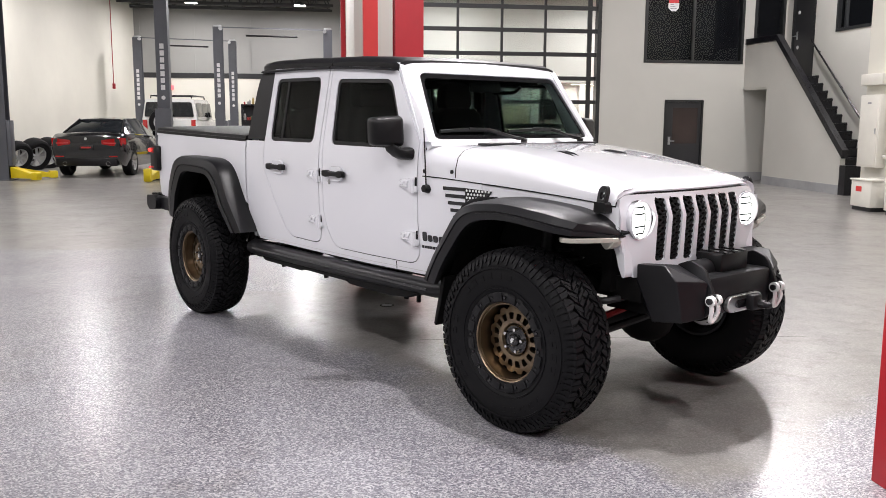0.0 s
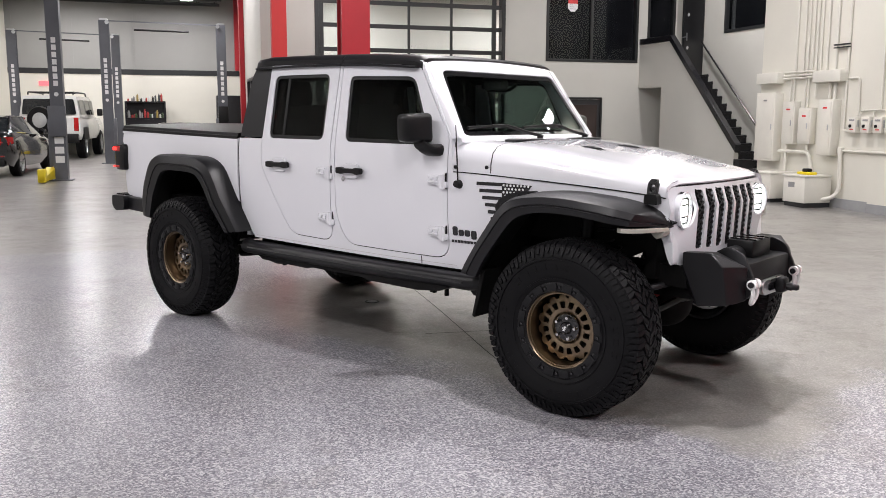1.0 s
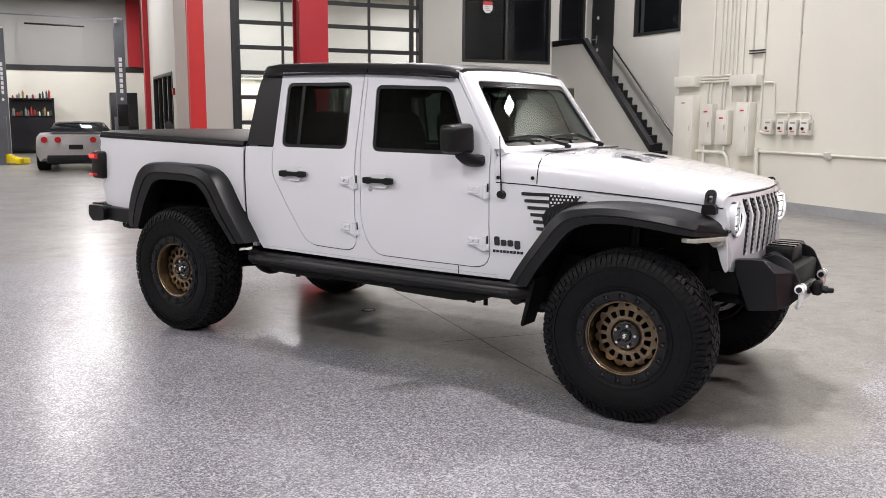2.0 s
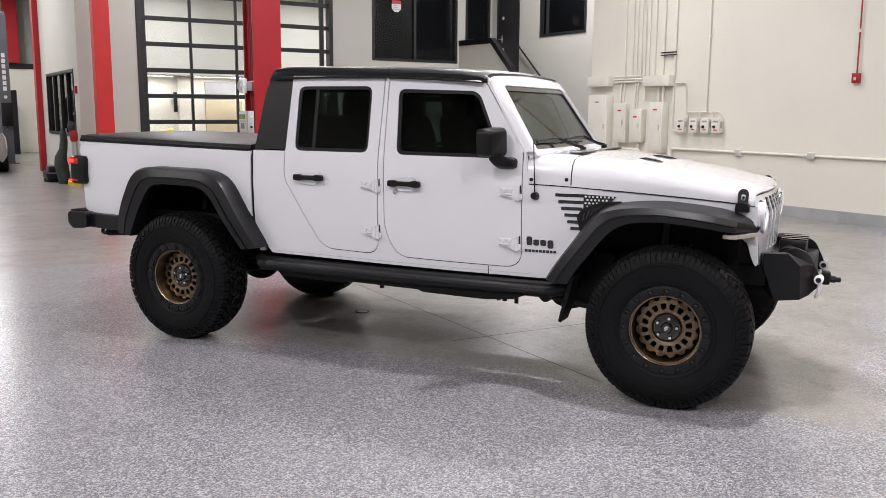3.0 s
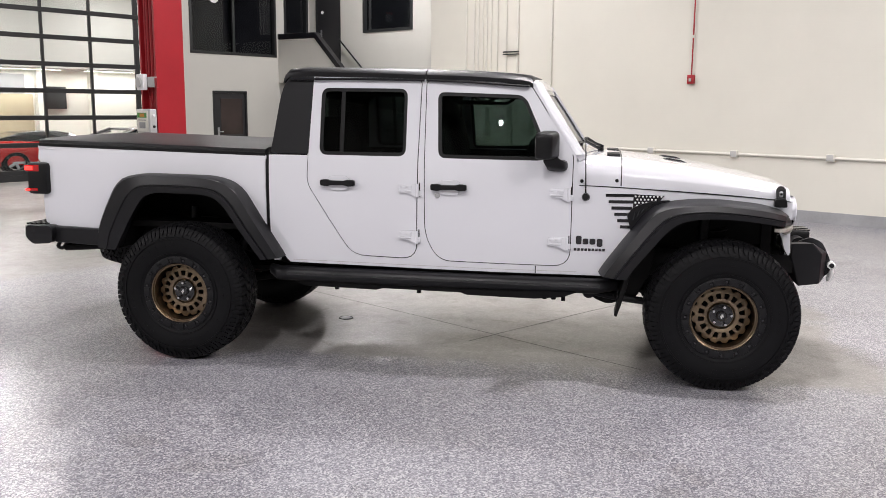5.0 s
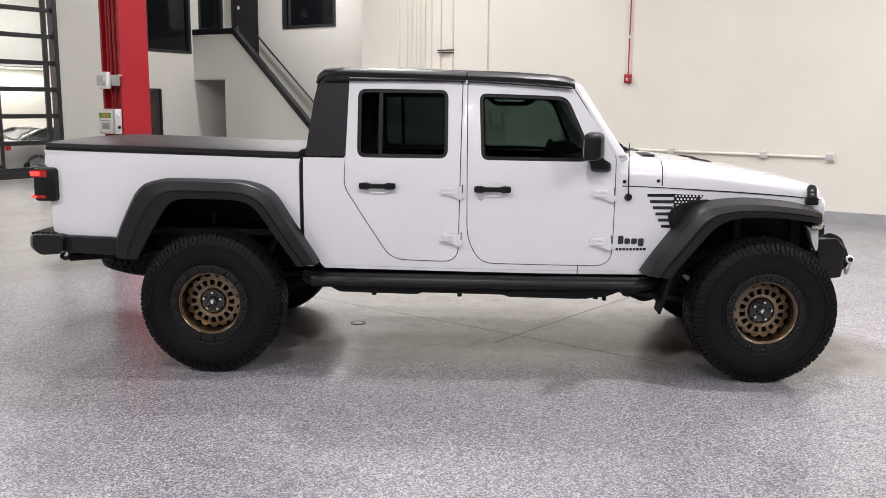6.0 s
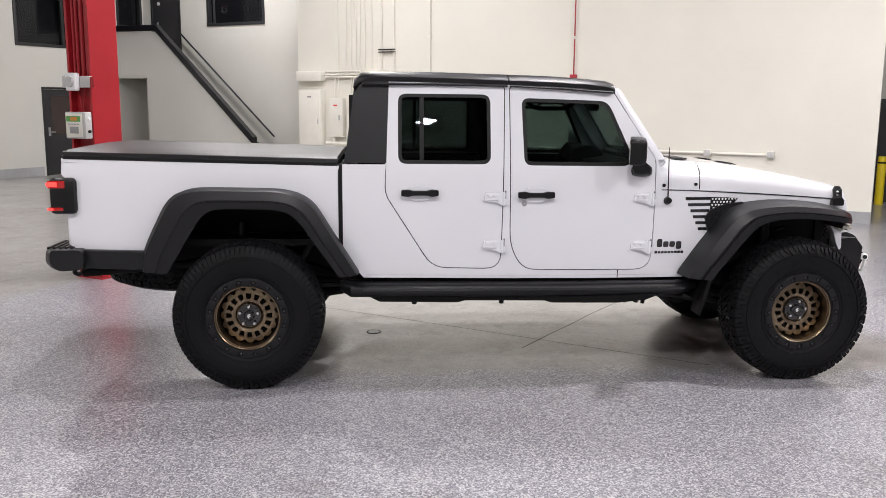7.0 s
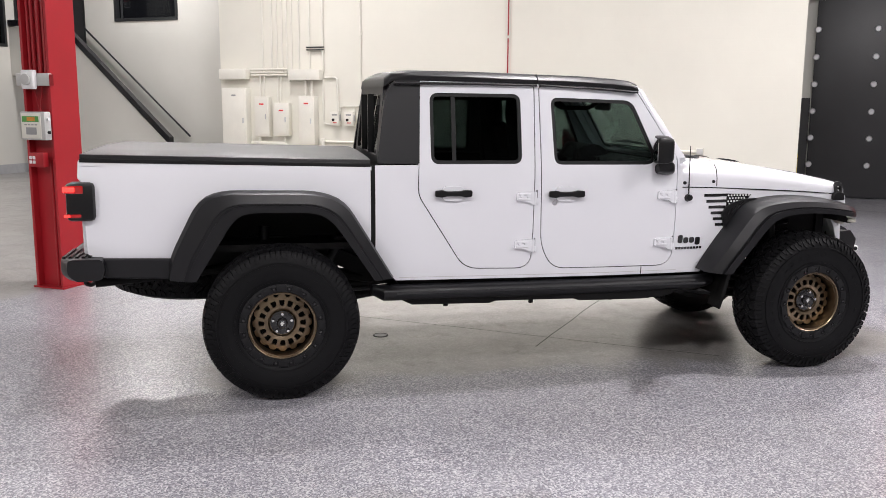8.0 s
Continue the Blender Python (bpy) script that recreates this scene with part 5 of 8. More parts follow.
def make_wheel():
    """A wheel at the origin, its face towards -y."""
    w = W_TYRE / 2
    barrel = [(0.196, -w + 0.04), (0.215, -w + 0.032), (0.222, -w + 0.05), (0.205, -w + 0.07), (0.197, -0.02), (0.197, 0.10), (0.215, w - 0.03), (0.20, w - 0.03), (0.18, 0.09), (0.178, -0.02)]
    wheel = part("wheel", lathe(bmesh.new(), barrel + [barrel[0]], 64), STEEL_BLACK, truck, "bronze and black alloy wheel with chunky off-road tyre")
    half = [(0.222, -w + 0.045), (0.240, -w + 0.024), (0.262, -w + 0.011), (0.30, -w + 0.001), (0.345, -w - 0.002), (0.385, -w + 0.004), (0.410, -w + 0.014), (0.427, -w + 0.027), (0.436, -0.105), (0.438, -0.07)]
    prof = half + [(0.438, 0.0)] + [(r, -y) for r, y in reversed(half)] + [(0.21, 0.0)]
    tyre = part("tyre", lathe(bmesh.new(), prof + [prof[0]], 96), RUBBER, wheel, "black all-terrain tyre", sharp=60)
    # tread: six ribs of interlocking blocks with zigzag edges, each block split by a thin sipe
    def zig(u, k=0.011):
        u = (u % 1.0) * 4
        return k * (u - 1 if u < 2 else 3 - u)

    def crown(y):
        return R_TYRE - 0.0155 * (max(0.0, abs(y) - 0.060) / 0.07) ** 2

    n, bm = 44, bmesh.new()
    st = 2 * math.pi / n
    edges = [(-0.131, 0.0, 0.0), (-0.085, 0.0, 1.0), (-0.041, 0.35, 1.0), (0.0, 0.7, 1.0), (0.041, 0.1, -1.0), (0.085, 0.45, -1.0), (0.131, 0.0, 0.0)]

    def block(k, u0, u1, lo, hi, slant, ga, gb):
        """One block between circumferential edges lo and hi and cross cuts u0, u1 (in pitches); ga, gb: half gaps in metres."""
        yc, um = (lo[0] + hi[0]) / 2, (u0 + u1) / 2
        gu = ga / (R_TYRE * st)
        side = []
        for (y, ph, kk), sg in ((lo, 1), (hi, -1)):
            for u in (u0 + gu, um, u1 - gu):
                side.append((u, y + kk * zig(u + ph) + sg * (gb if kk else 0.0)))
        loop = side[:3] + side[5:2:-1]
        loop = [(u + slant * (y - yc), y) for u, y in loop]
        cu, cy = sum(p[0] for p in loop) / 6, sum(p[1] for p in loop) / 6
        base, top = [], []
        for (u, y) in loop:
            a, r = (k + u) * st, crown(y)
            base.append(bm.verts.new(((r - 0.017) * math.cos(a), y, (r - 0.017) * math.sin(a))))
            a2, y2 = (k + cu + (u - cu) * 0.95) * st, cy + (y - cy) * 0.95
            top.append(bm.verts.new((r * math.cos(a2), y2, r * math.sin(a2))))
        bm.faces.new(top)
        bm.faces.new(base[::-1])
        for q in range(6):
            bm.faces.new((base[q], base[(q + 1) % 6], top[(q + 1) % 6], top[q]))
    for k in range(n):
        for r, (lo, hi) in enumerate(zip(edges, edges[1:])):
            off = (0.0, 0.42, 0.15, 0.65, 0.3, 0.75)[r]
            slant = (3.0, -11.0, 10.0, 10.0, -11.0, 3.0)[r]
            mid = 0.5 + 0.06 * math.sin(k * 2.4 + r)
            block(k, off + 0.07, off + mid, lo, hi, slant, 0.0014, 0.0046)
            block(k, off + mid, off + 0.93, lo, hi, slant, 0.0014, 0.0046)
    tagged(part("tread", bm, RUBBER, tyre, sharp=20), kind="stuff")

    # shoulder lugs: jagged pads that run from the tread's edge down the sidewall
    def wall_y(r):
        return lerp_table(r, [(0.30, w - 0.001), (0.345, w + 0.002), (0.385, w - 0.004), (0.410, w - 0.014), (0.427, w - 0.027), (0.445, w - 0.036)])
    bm = bmesh.new()
    for k in range(n):
        for sg in (-1, 1):
            for c, hw, low in ((0.24, 0.19, 0.384), (0.74, 0.205, 0.402)):
                loop = [(c - hw, 0.443), (c + hw, 0.443), (c + hw * 0.95, low + 0.016), (c + hw * 0.35, low + 0.012), (c + hw * 0.2, low), (c - hw * 0.85, low + 0.004)]
                lo = [bm.verts.new((r * math.cos((k + u) * st), sg * (wall_y(r) - 0.004), r * math.sin((k + u) * st))) for u, r in loop]
                hi = [bm.verts.new((r * math.cos((k + u) * st), sg * (wall_y(r) + 0.0095), r * math.sin((k + u) * st))) for u, r in loop]
                bm.faces.new(hi)
                bm.faces.new(lo[::-1])
                for q in range(6):
                    bm.faces.new((lo[q], lo[(q + 1) % 6], hi[(q + 1) % 6], hi[q]))
    tagged(part("shoulder_tread", bm, RUBBER, tyre, sharp=20), kind="stuff")
    # raised rings and letter-like pads on the sidewall
    part("shoulder_ridge", lathe(bmesh.new(), [(0.366, -w + 0.004), (0.368, -w - 0.005), (0.376, -w - 0.004), (0.379, -w + 0.006)], 88), RUBBER, tyre)
    part("sidewall_ring", lathe(bmesh.new(), [(0.268, -w + 0.012), (0.270, -w + 0.004), (0.276, -w + 0.003), (0.278, -w + 0.010)], 72), RUBBER, tyre)
    bm = bmesh.new()
    for k in range(34):
        a = 2 * math.pi * k / 34
        if k % 17 in (6, 7, 8, 15, 16):
            continue
        hw = (0.044, 0.058, 0.05, 0.036)[k % 4]
        for ra, rb, d0, d1 in ((0.318, 0.348, -1.0, -0.45), (0.341, 0.348, -0.45, 1.0), (0.318, 0.325, -0.45, 0.9)):
            vs = []
            for yy in (-w + 0.006, -w - 0.0032):
                for r, d in ((ra, d0), (ra, d1), (rb, d1), (rb, d0)):
                    aa = a + d * hw
                    vs.append(bm.verts.new((r * math.cos(aa), yy, r * math.sin(aa))))
            for f in ((0, 1, 2, 3), (7, 6, 5, 4), (0, 4, 5, 1), (1, 5, 6, 2), (2, 6, 7, 3), (3, 7, 4, 0)):
                bm.faces.new([vs[q] for q in f])
    tagged(part("sidewall_relief", bm, RUBBER, tyre, sharp=20), kind="stuff")
    # black bead ring, stepped, with bolts
    part("bead_ring", lathe(bmesh.new(), [(0.197, -w + 0.052), (0.199, -w + 0.026), (0.204, -w + 0.016), (0.216, -w + 0.014), (0.217, -w + 0.017), (0.234, -w + 0.016), (0.236, -w + 0.012), (0.250, -w + 0.016), (0.257, -w + 0.045), (0.197, -w + 0.058)], 72), STEEL_BLACK, wheel, "black bead ring")
    pad = None
    for k in range(16):
        m = pose(0, 0, 0, 0, 360 * k / 16, 0)
        if pad is None:
            pad = part("ring_pad", box(bmesh.new(), 0.206, 0.247, -w + 0.007, -w + 0.018, -0.0285, 0.0285, 0.003), STEEL_BLACK, wheel, m=m)
        else:
            again(pad, "ring_pad", wheel, m)
    bolt = None
    for k in range(16):
        a = 2 * math.pi * (k + 0.5) / 16
        m = pose(0.2255 * math.cos(a), -w + 0.014, 0.2255 * math.sin(a))
        if bolt is None:
            bolt = part("ring_bolt", rod(bmesh.new(), (0, -0.005, 0), (0, 0.004, 0), 0.0075, 6, 0.0065), GLOSS_BLACK, wheel, "gloss black ring bolt", m=m)
        else:
            again(bolt, "ring_bolt", wheel, m)
    # bronze disc with sixteen windows and a notched edge, sunk deep behind the bead ring
    def dish(r):
        return -w + 0.088 + lerp_table(r, [(0.05, 0.012), (0.080, 0.010), (0.086, 0.001), (0.094, 0.0), (0.14, 0.005), (0.178, 0.014)])
    N = 16
    holes = []
    for k in range(N):
        a = 2 * math.pi * k / N
        holes.append(rounded([(r * math.cos(a + d), r * math.sin(a + d)) for r, d in ((0.105, -0.112), (0.140, -0.122), (0.140, 0.122), (0.105, 0.112))], 0.008, 3))
    outer = []
    for k in range(N * 8):
        a = 2 * math.pi * k / (N * 8)
        r = (0.174, 0.174, 0.171, 0.159, 0.157, 0.159, 0.171, 0.174)[k % 8]
        outer.append((r * math.cos(a), r * math.sin(a)))
    ring = [(0.080 * math.cos(2 * math.pi * k / 40), 0.080 * math.sin(2 * math.pi * k / 40)) for k in range(40)]
    bm = bmesh.new()
    for loop in (outer, *holes, ring):
        vs = [bm.verts.new((u, v, 0)) for u, v in loop]
        for i in range(len(vs)):
            bm.edges.new((vs[i], vs[(i + 1) % len(vs)]))
    bmesh.ops.triangle_fill(bm, use_beauty=True, edges=bm.edges[:])
    ext = bmesh.ops.extrude_face_region(bm, geom=bm.faces[:])
    low = {v for v in ext["geom"] if isinstance(v, bmesh.types.BMVert)}
    for v in bm.verts:
        u, t = v.co.x, v.co.y
        v.co = Vector((u, dish(math.hypot(u, t)) + (0.022 if v in low else 0.0), t))
    part("rim_face", bm, BRONZE, wheel, "matt bronze slotted disc", sharp=40)
    part("hub_ring", lathe(bmesh.new(), [(0.081, -w + 0.0900), (0.080, -w + 0.0960), (0.074, -w + 0.1040), (0.066, -w + 0.1060), (0.066, -w + 0.1230), (0.081, -w + 0.1160)], 48), BRONZE, wheel)
    part("rim_lip", lathe(bmesh.new(), [(0.180, 0.02), (0.181, -w + 0.112), (0.1845, -w + 0.080), (0.186, -w + 0.040), (0.192, -w + 0.040), (0.194, -w + 0.030), (0.1995, -w + 0.025), (0.1995, -w + 0.045), (0.194, 0.02)], 72), BRONZE, wheel, "bronze rim lip")
    part("rim_well", lathe(bmesh.new(), [(0.0, 0.0), (0.196, 0.0), (0.196, 0.008), (0.0, 0.008)], 48), CHASSIS, wheel)
    part("hub_face", lathe(bmesh.new(), [(0.0, -w + 0.0960), (0.050, -w + 0.0960), (0.070, -w + 0.1000), (0.072, -w + 0.1180), (0.0, -w + 0.1280)], 40), GLOSS_BLACK, wheel, "black hub cover")
    part("centre_cap", lathe(bmesh.new(), [(0.0, -w + 0.0740), (0.024, -w + 0.0740), (0.031, -w + 0.0810), (0.034, -w + 0.1080), (0.0, -w + 0.1080)], 32), GLOSS_BLACK, wheel, "black centre cap")
    part("cap_mark", boxes((-0.010, 0.010, -w + 0.0715, -w + 0.0738, -0.003, 0.003), (-0.006, 0.004, -w + 0.0715, -w + 0.0738, -0.013, 0.013), (-0.006, 0.010, -w + 0.0715, -w + 0.0738, 0.009, 0.013)), WHITE_MARK, wheel)
    nut = None
    for k in range(5):
        a = 2 * math.pi * k / 5 + 0.3
        m = pose(0.057 * math.cos(a), -w + 0.0840, 0.057 * math.sin(a))
        if nut is None:
            nut = part("lug_nut", rod(bmesh.new(), (0, 0.02, 0), (0, -0.012, 0), 0.0105, 8, 0.008), CHROME, wheel, "bright steel lug nut", m=m)
        else:
            again(nut, "lug_nut", wheel, m)
    part("brake_disc", lathe(bmesh.new(), [(0.02, 0.012), (0.165, 0.012), (0.165, 0.03), (0.02, 0.03)], 48), STEEL, wheel, "steel brake disc")
    part("brake_drum", lathe(bmesh.new(), [(0.0, 0.03), (0.13, 0.03), (0.13, 0.1), (0.0, 0.1)], 32), CHASSIS, wheel)
    return wheel


wheel_fr = make_wheel()
tread_ob = next(c for t in wheel_fr.children for c in t.children if c.name.startswith("tread"))
tagged(again(tread_ob, "tread", spare, pose(0, 0, 0) @ Matrix.Diagonal((0.975, 0.95, 0.975, 1))), kind="stuff")
TREAD_Y, FRONT_Y = 0.852, 0.800
for m in (pose(0, -TREAD_Y, 0.453), pose(0, TREAD_Y, 0.453, 0, 25, 180), pose(3.480, FRONT_Y, 0.450, 0, 50, 183)):
    copy_thing(wheel_fr, m)
wheel_fr.matrix_basis = pose(3.480, -FRONT_Y, 0.450, 0, 12, 3)

# ---- front end ----
SLOT_Y = [(-3 + k) * 0.1045 for k in range(7)]
slots = [rounded([(y - 0.035, 0.844 + 0.03 * abs(y)), (y + 0.035, 0.844 + 0.03 * abs(y)), (y + 0.039, 1.07), (y + 0.039, 1.158), (y - 0.039, 1.158), (y - 0.039, 1.07)], [0.016, 0.016, 0, 0.018, 0.018, 0], 3) for y in SLOT_Y]
LAMP_Y, LAMP_H, LAMP_R = 0.462, 1.060, 0.094
lamp_holes = [[(s * LAMP_Y + LAMP_R * math.cos(2 * math.pi * k / 32), LAMP_H + LAMP_R * math.sin(2 * math.pi * k / 32)) for k in range(32)] for s in (-1, 1)]
outline = rounded([(-0.582, 1.181), (-0.590, 0.985), (-0.555, 0.885), (-0.50, 0.78), (0.50, 0.78), (0.555, 0.885), (0.590, 0.985), (0.582, 1.181)], [0.075, 0.06, 0.06, 0.03, 0.03, 0.06, 0.06, 0.075])
bm = sheet(outline, slots + lamp_holes, lambda u, v, d: (grille_x(u, v) - d, u, v), 0.016, [k * 0.1 for k in range(-5, 6)], [0.95, 1.07])
part("grille_panel", bm, TRUCK_WHITE, truck, "white seven-slot grille panel", bevel=0.004)
part("grille_backing", boxes((3.85, 3.862, -0.36, 0.36, 0.80, 1.165)), CHASSIS, truck)
for y in SLOT_Y:
    bm = bmesh.new()
    z = 0.85
    while z < 1.158:
        gx = grille_x(y, z) - 0.008
        box(bm, gx - 0.01, gx, y - 0.041, y + 0.041, z - 0.005, z + 0.005, m=Matrix.Translation((0, y, z)) @ Matrix.Rotation(0.5, 4, "X") @ Matrix.Translation((0, -y, -z)))
        box(bm, gx - 0.01, gx, y - 0.041, y + 0.041, z + 0.007, z + 0.015, m=Matrix.Translation((0, y, z)) @ Matrix.Rotation(-0.5, 4, "X") @ Matrix.Translation((0, -y, -z)))
        z += 0.028
    part("grille_mesh", bm, TRIM_BLACK, truck, "black honeycomb mesh insert")


def headlamp(s):
    y = s * LAMP_Y
    x = grille_x(y, LAMP_H)
    ring = lathe(bmesh.new(), [(0.096, 0.004), (0.094, -0.004), (0.088, -0.004), (0.086, 0.004), (0.085, 0.05), (0.096, 0.05)], 40)
    lamp = part("headlamp", ring, TRUCK_WHITE, truck, "round lit headlamp", m=pose(x - 0.003, y, LAMP_H, 0, 0, 90 - s * 7))
    part("lamp_glow", lathe(bmesh.new(), [(0.0, 0.008), (0.05, 0.010), (0.074, 0.014), (0.083, 0.022), (0.0, 0.034)], 40), HEAD_GLOW, lamp, "lit white lamp")
    bm = pipe(bmesh.new(), [(0.012 + 0.022 * math.cos(k * math.pi / 12), -0.003, 0.066 * math.sin(k * math.pi / 12)) for k in range(-6, 7)], 0.0022, 6)
    for z, x0, x1 in ((0.063, -0.05, 0.014), (0.030, -0.052, 0.028), (-0.030, -0.052, 0.028), (-0.063, -0.04, 0.014)):
        box(bm, x0, x1, -0.005, 0.002, z - 0.003, z + 0.003)
    part("lamp_bracket", bm, STEEL_BLACK, lamp)
    part("lamp_glass", lathe(bmesh.new(), [(0.0, -0.007), (0.05, -0.005), (0.087, -0.001), (0.087, 0.002), (0.0, -0.004)], 40), PANE, lamp)
    # stubby steel bumper end
    bm = bmesh.new()
    for x0, y0, z0 in ((3.935, 0.497, 0.855), (4.07, 0.462, 0.858), (4.128, 0.452, 0.790), (4.135, 0.402, 0.584), (4.0, 0.452, 0.575), (3.935, 0.494, 0.775), (4.195, 0.292, 0.775), (4.185, 0.292, 0.600), (4.03, 0.292, 0.842), (3.90, 0.40, 0.845), (3.90, 0.40, 0.66), (4.02, 0.292, 0.60)):
        bm.verts.new((x0, s * y0, z0))
    bmesh.ops.convex_hull(bm, input=bm.verts[:])
    bmesh.ops.dissolve_limit(bm, angle_limit=radians(2), verts=bm.verts[:], edges=bm.edges[:])
    part("bumper_wing", bm, STEEL_BLACK, truck, "angled black steel bumper wing", bevel=0.008)
    fin = rounded([(4.02, 0.66), (4.17, 0.595), (4.225, 0.65), (4.222, 0.725), (4.165, 0.842), (4.09, 0.872), (4.02, 0.845)], [0, 0.02, 0.02, 0.03, 0.03, 0.02, 0])
    part("bumper_fin", prism(bmesh.new(), fin, "y", *sorted((s * 0.268, s * 0.290))), STEEL_BLACK, truck, "raised black steel fin", bevel=0.004)
    # shackle
    c = s * 0.283
    bm = pipe(bmesh.new(), [(4.224, c - 0.022, 0.69), (4.234, c - 0.028, 0.65), (4.220, c - 0.020, 0.605), (4.212, c, 0.590), (4.220, c + 0.020, 0.605), (4.234, c + 0.028, 0.65), (4.224, c + 0.022, 0.69)], 0.011, 10, 0.02)
    for k in (-1, 1):
        rod(bm, (4.224, c + k * 0.015, 0.695), (4.224, c + k * 0.034, 0.695), 0.026, 16)
    sh = part("shackle", bm, ZINC, truck, "bright zinc bow shackle")
    part("shackle_pin", rod(bmesh.new(), (4.224, c - 0.045, 0.695), (4.224, c + 0.045, 0.695), 0.015, 12), STEEL_BLACK, sh)
    part("shackle_tab", boxes((4.16, 4.224, s * 0.28 - 0.014, s * 0.28 + 0.014, 0.665, 0.725), bev=0.006), STEEL_BLACK, truck)
    part("bumper_bracket", boxes((3.70, 4.02, *sorted((s * 0.34, s * 0.42)), 0.60, 0.72)), CHASSIS, truck)


both(headlamp)


# dipped beams of the two lit headlamps
def beam(s):
    ld = bpy.data.lights.new("beam", "SPOT")
    ld.energy, ld.color, ld.spot_size, ld.spot_blend, ld.shadow_soft_size = BEAM_WATTS, (1.0, 0.95, 0.97), math.radians(115), 0.8, 0.05
    lo = new("headlamp_beam", ld)
    lo.parent = truck
    lo.matrix_local = pose(4.02, s * LAMP_Y, LAMP_H, 66, 0, -90)


both(beam)
part("front_bumper", boxes((4.05, 4.192, -0.274, 0.274, 0.605, 0.795), bev=0.02), STEEL_BLACK, truck, "black steel winch bumper")
part("bumper_deck", boxes((3.92, 4.06, -0.42, 0.42, 0.765, 0.78)), STEEL_BLACK, truck)
part("winch", rod(bmesh.new(), (4.04, -0.2, 0.80), (4.04, 0.2, 0.80), 0.055, 20), STEEL_BLACK, truck, "black winch drum")
part("winch_box", boxes((3.98, 4.13, -0.085, 0.155, 0.79, 0.885), bev=0.014), TRIM_BLACK, truck, "black winch control box")
for k in range(3):
    part("winch_box_rib", boxes((3.99, 4.135, -0.06 + 0.08 * k, -0.03 + 0.08 * k, 0.883, 0.892)), GLOSS_BLACK, truck)
part("fairlead", prism(bmesh.new(), rounded([(-0.13, 0.61), (0.13, 0.61), (0.165, 0.65), (0.13, 0.692), (-0.13, 0.692), (-0.165, 0.65)], 0.03), "x", 4.194, 4.22), STEEL, truck, "bare steel fairlead plate", bevel=0.005)
part("fairlead_mouth", prism(bmesh.new(), rounded([(-0.09, 0.632), (0.09, 0.632), (0.09, 0.672), (-0.09, 0.672)], 0.02), "x", 4.217, 4.226), GLOSS_BLACK, truck)
bm = bmesh.new()
pipe(bm, [(4.215, 0.03, 0.655), (4.25, 0.03, 0.65), (4.30, 0.04, 0.645)], 0.022, 8)
box(bm, 4.225, 4.275, -0.015, 0.065, 0.615, 0.695, bev=0.014)
box(bm, 4.27, 4.335, 0.02, 0.055, 0.63, 0.66, bev=0.01)
part("winch_hook", bm, STEEL_BLACK, truck, "black winch hook thimble")

# antenna
bm = rod(bmesh.new(), (2.642, -0.745, 1.148), (2.632, -0.755, 1.482), 0.0045, 8, 0.003)
part("antenna_mast", bm, TRIM_BLACK, truck, "black whip antenna")
part("antenna_base", rod(bmesh.new(), (2.642, -0.72, 1.14), (2.642, -0.765, 1.145), 0.028, 18, 0.02), TRIM_BLACK, truck)

# ---- underbody ----
def chassis(s):
    rail = [(-1.15, 0.72), (-0.55, 0.76), (-0.15, 0.86), (0.2, 0.84), (0.6, 0.66), (2.7, 0.62), (3.1, 0.74), (3.95, 0.72)]
    rows = [[(x, s * y, z + h) for y, h in ((0.40, -0.055), (0.48, -0.055), (0.48, 0.055), (0.40, 0.055))] for x, z in rail]
    part("frame_rail", loft(bmesh.new(), rows, closed=True, caps=True), CHASSIS, truck, "black steel frame rail")
    for xa, xb in ((0.05, 0.9), (3.45, 2.72)):
        bm = pipe(bmesh.new(), [(xa, s * 0.42, 0.43), (xb, s * 0.40, 0.56)], 0.03)
        rod(bm, (xb, s * 0.36, 0.56), (xb, s * 0.46, 0.56), 0.05, 16)
        part("control_arm", bm, CHASSIS, truck)
    for x, z0, z1 in ((-0.12, 0.50, 0.98), (3.36, 0.50, 1.02)):
        bm = rod(bmesh.new(), (x, s * 0.56, z0), (x + 0.03, s * 0.52, z1), 0.032, 14)
        rod(bm, (x, s * 0.56, z0 - 0.08), (x, s * 0.56, z0 + 0.02), 0.02, 10)
        part("shock_absorber", bm, STEEL_BLACK, truck, "black shock absorber")
    bm = bmesh.new()
    cx, pts = 3.487, []
    for k in range(90):
        a = k / 12 * 2 * math.pi
        pts.append((cx + 0.06 * math.cos(a), s * 0.46 + 0.06 * math.sin(a), 0.54 + 0.0048 * k))
    pipe(bm, pts, 0.011, 6)
    part("coil_spring", bm, STEEL_BLACK, truck, "black coil spring")


both(chassis)


def rear_links(s):
    bm = rod(bmesh.new(), (0.10, s * 0.56, 0.44), (0.36, s * 0.56, 0.86), 0.030, 14)
    rod(bm, (0.37, s * 0.50, 0.885), (0.37, s * 0.62, 0.885), 0.040, 16)
    part("rear_damper", bm, STEEL_BLACK, truck, "black rear shock absorber with round upper eye")
    bm = pipe(bmesh.new(), [(0.06, s * 0.56, 0.50), (0.30, s * 0.55, 0.565), (0.74, s * 0.54, 0.575)], 0.016, 8, 0.05)
    rod(bm, (0.72, s * 0.50, 0.573), (0.72, s * 0.58, 0.573), 0.034, 16)
    part("link_rod", bm, STEEL_BLACK, truck, "black steel link rod")
    part("link_bracket", prism(bmesh.new(), rounded([(0.66, 0.64), (0.86, 0.64), (0.84, 0.60), (0.78, 0.55), (0.72, 0.535), (0.68, 0.57)], 0.015, 3), "y", *sorted((s * 0.50, s * 0.512))), CHASSIS, truck)


both(rear_links)


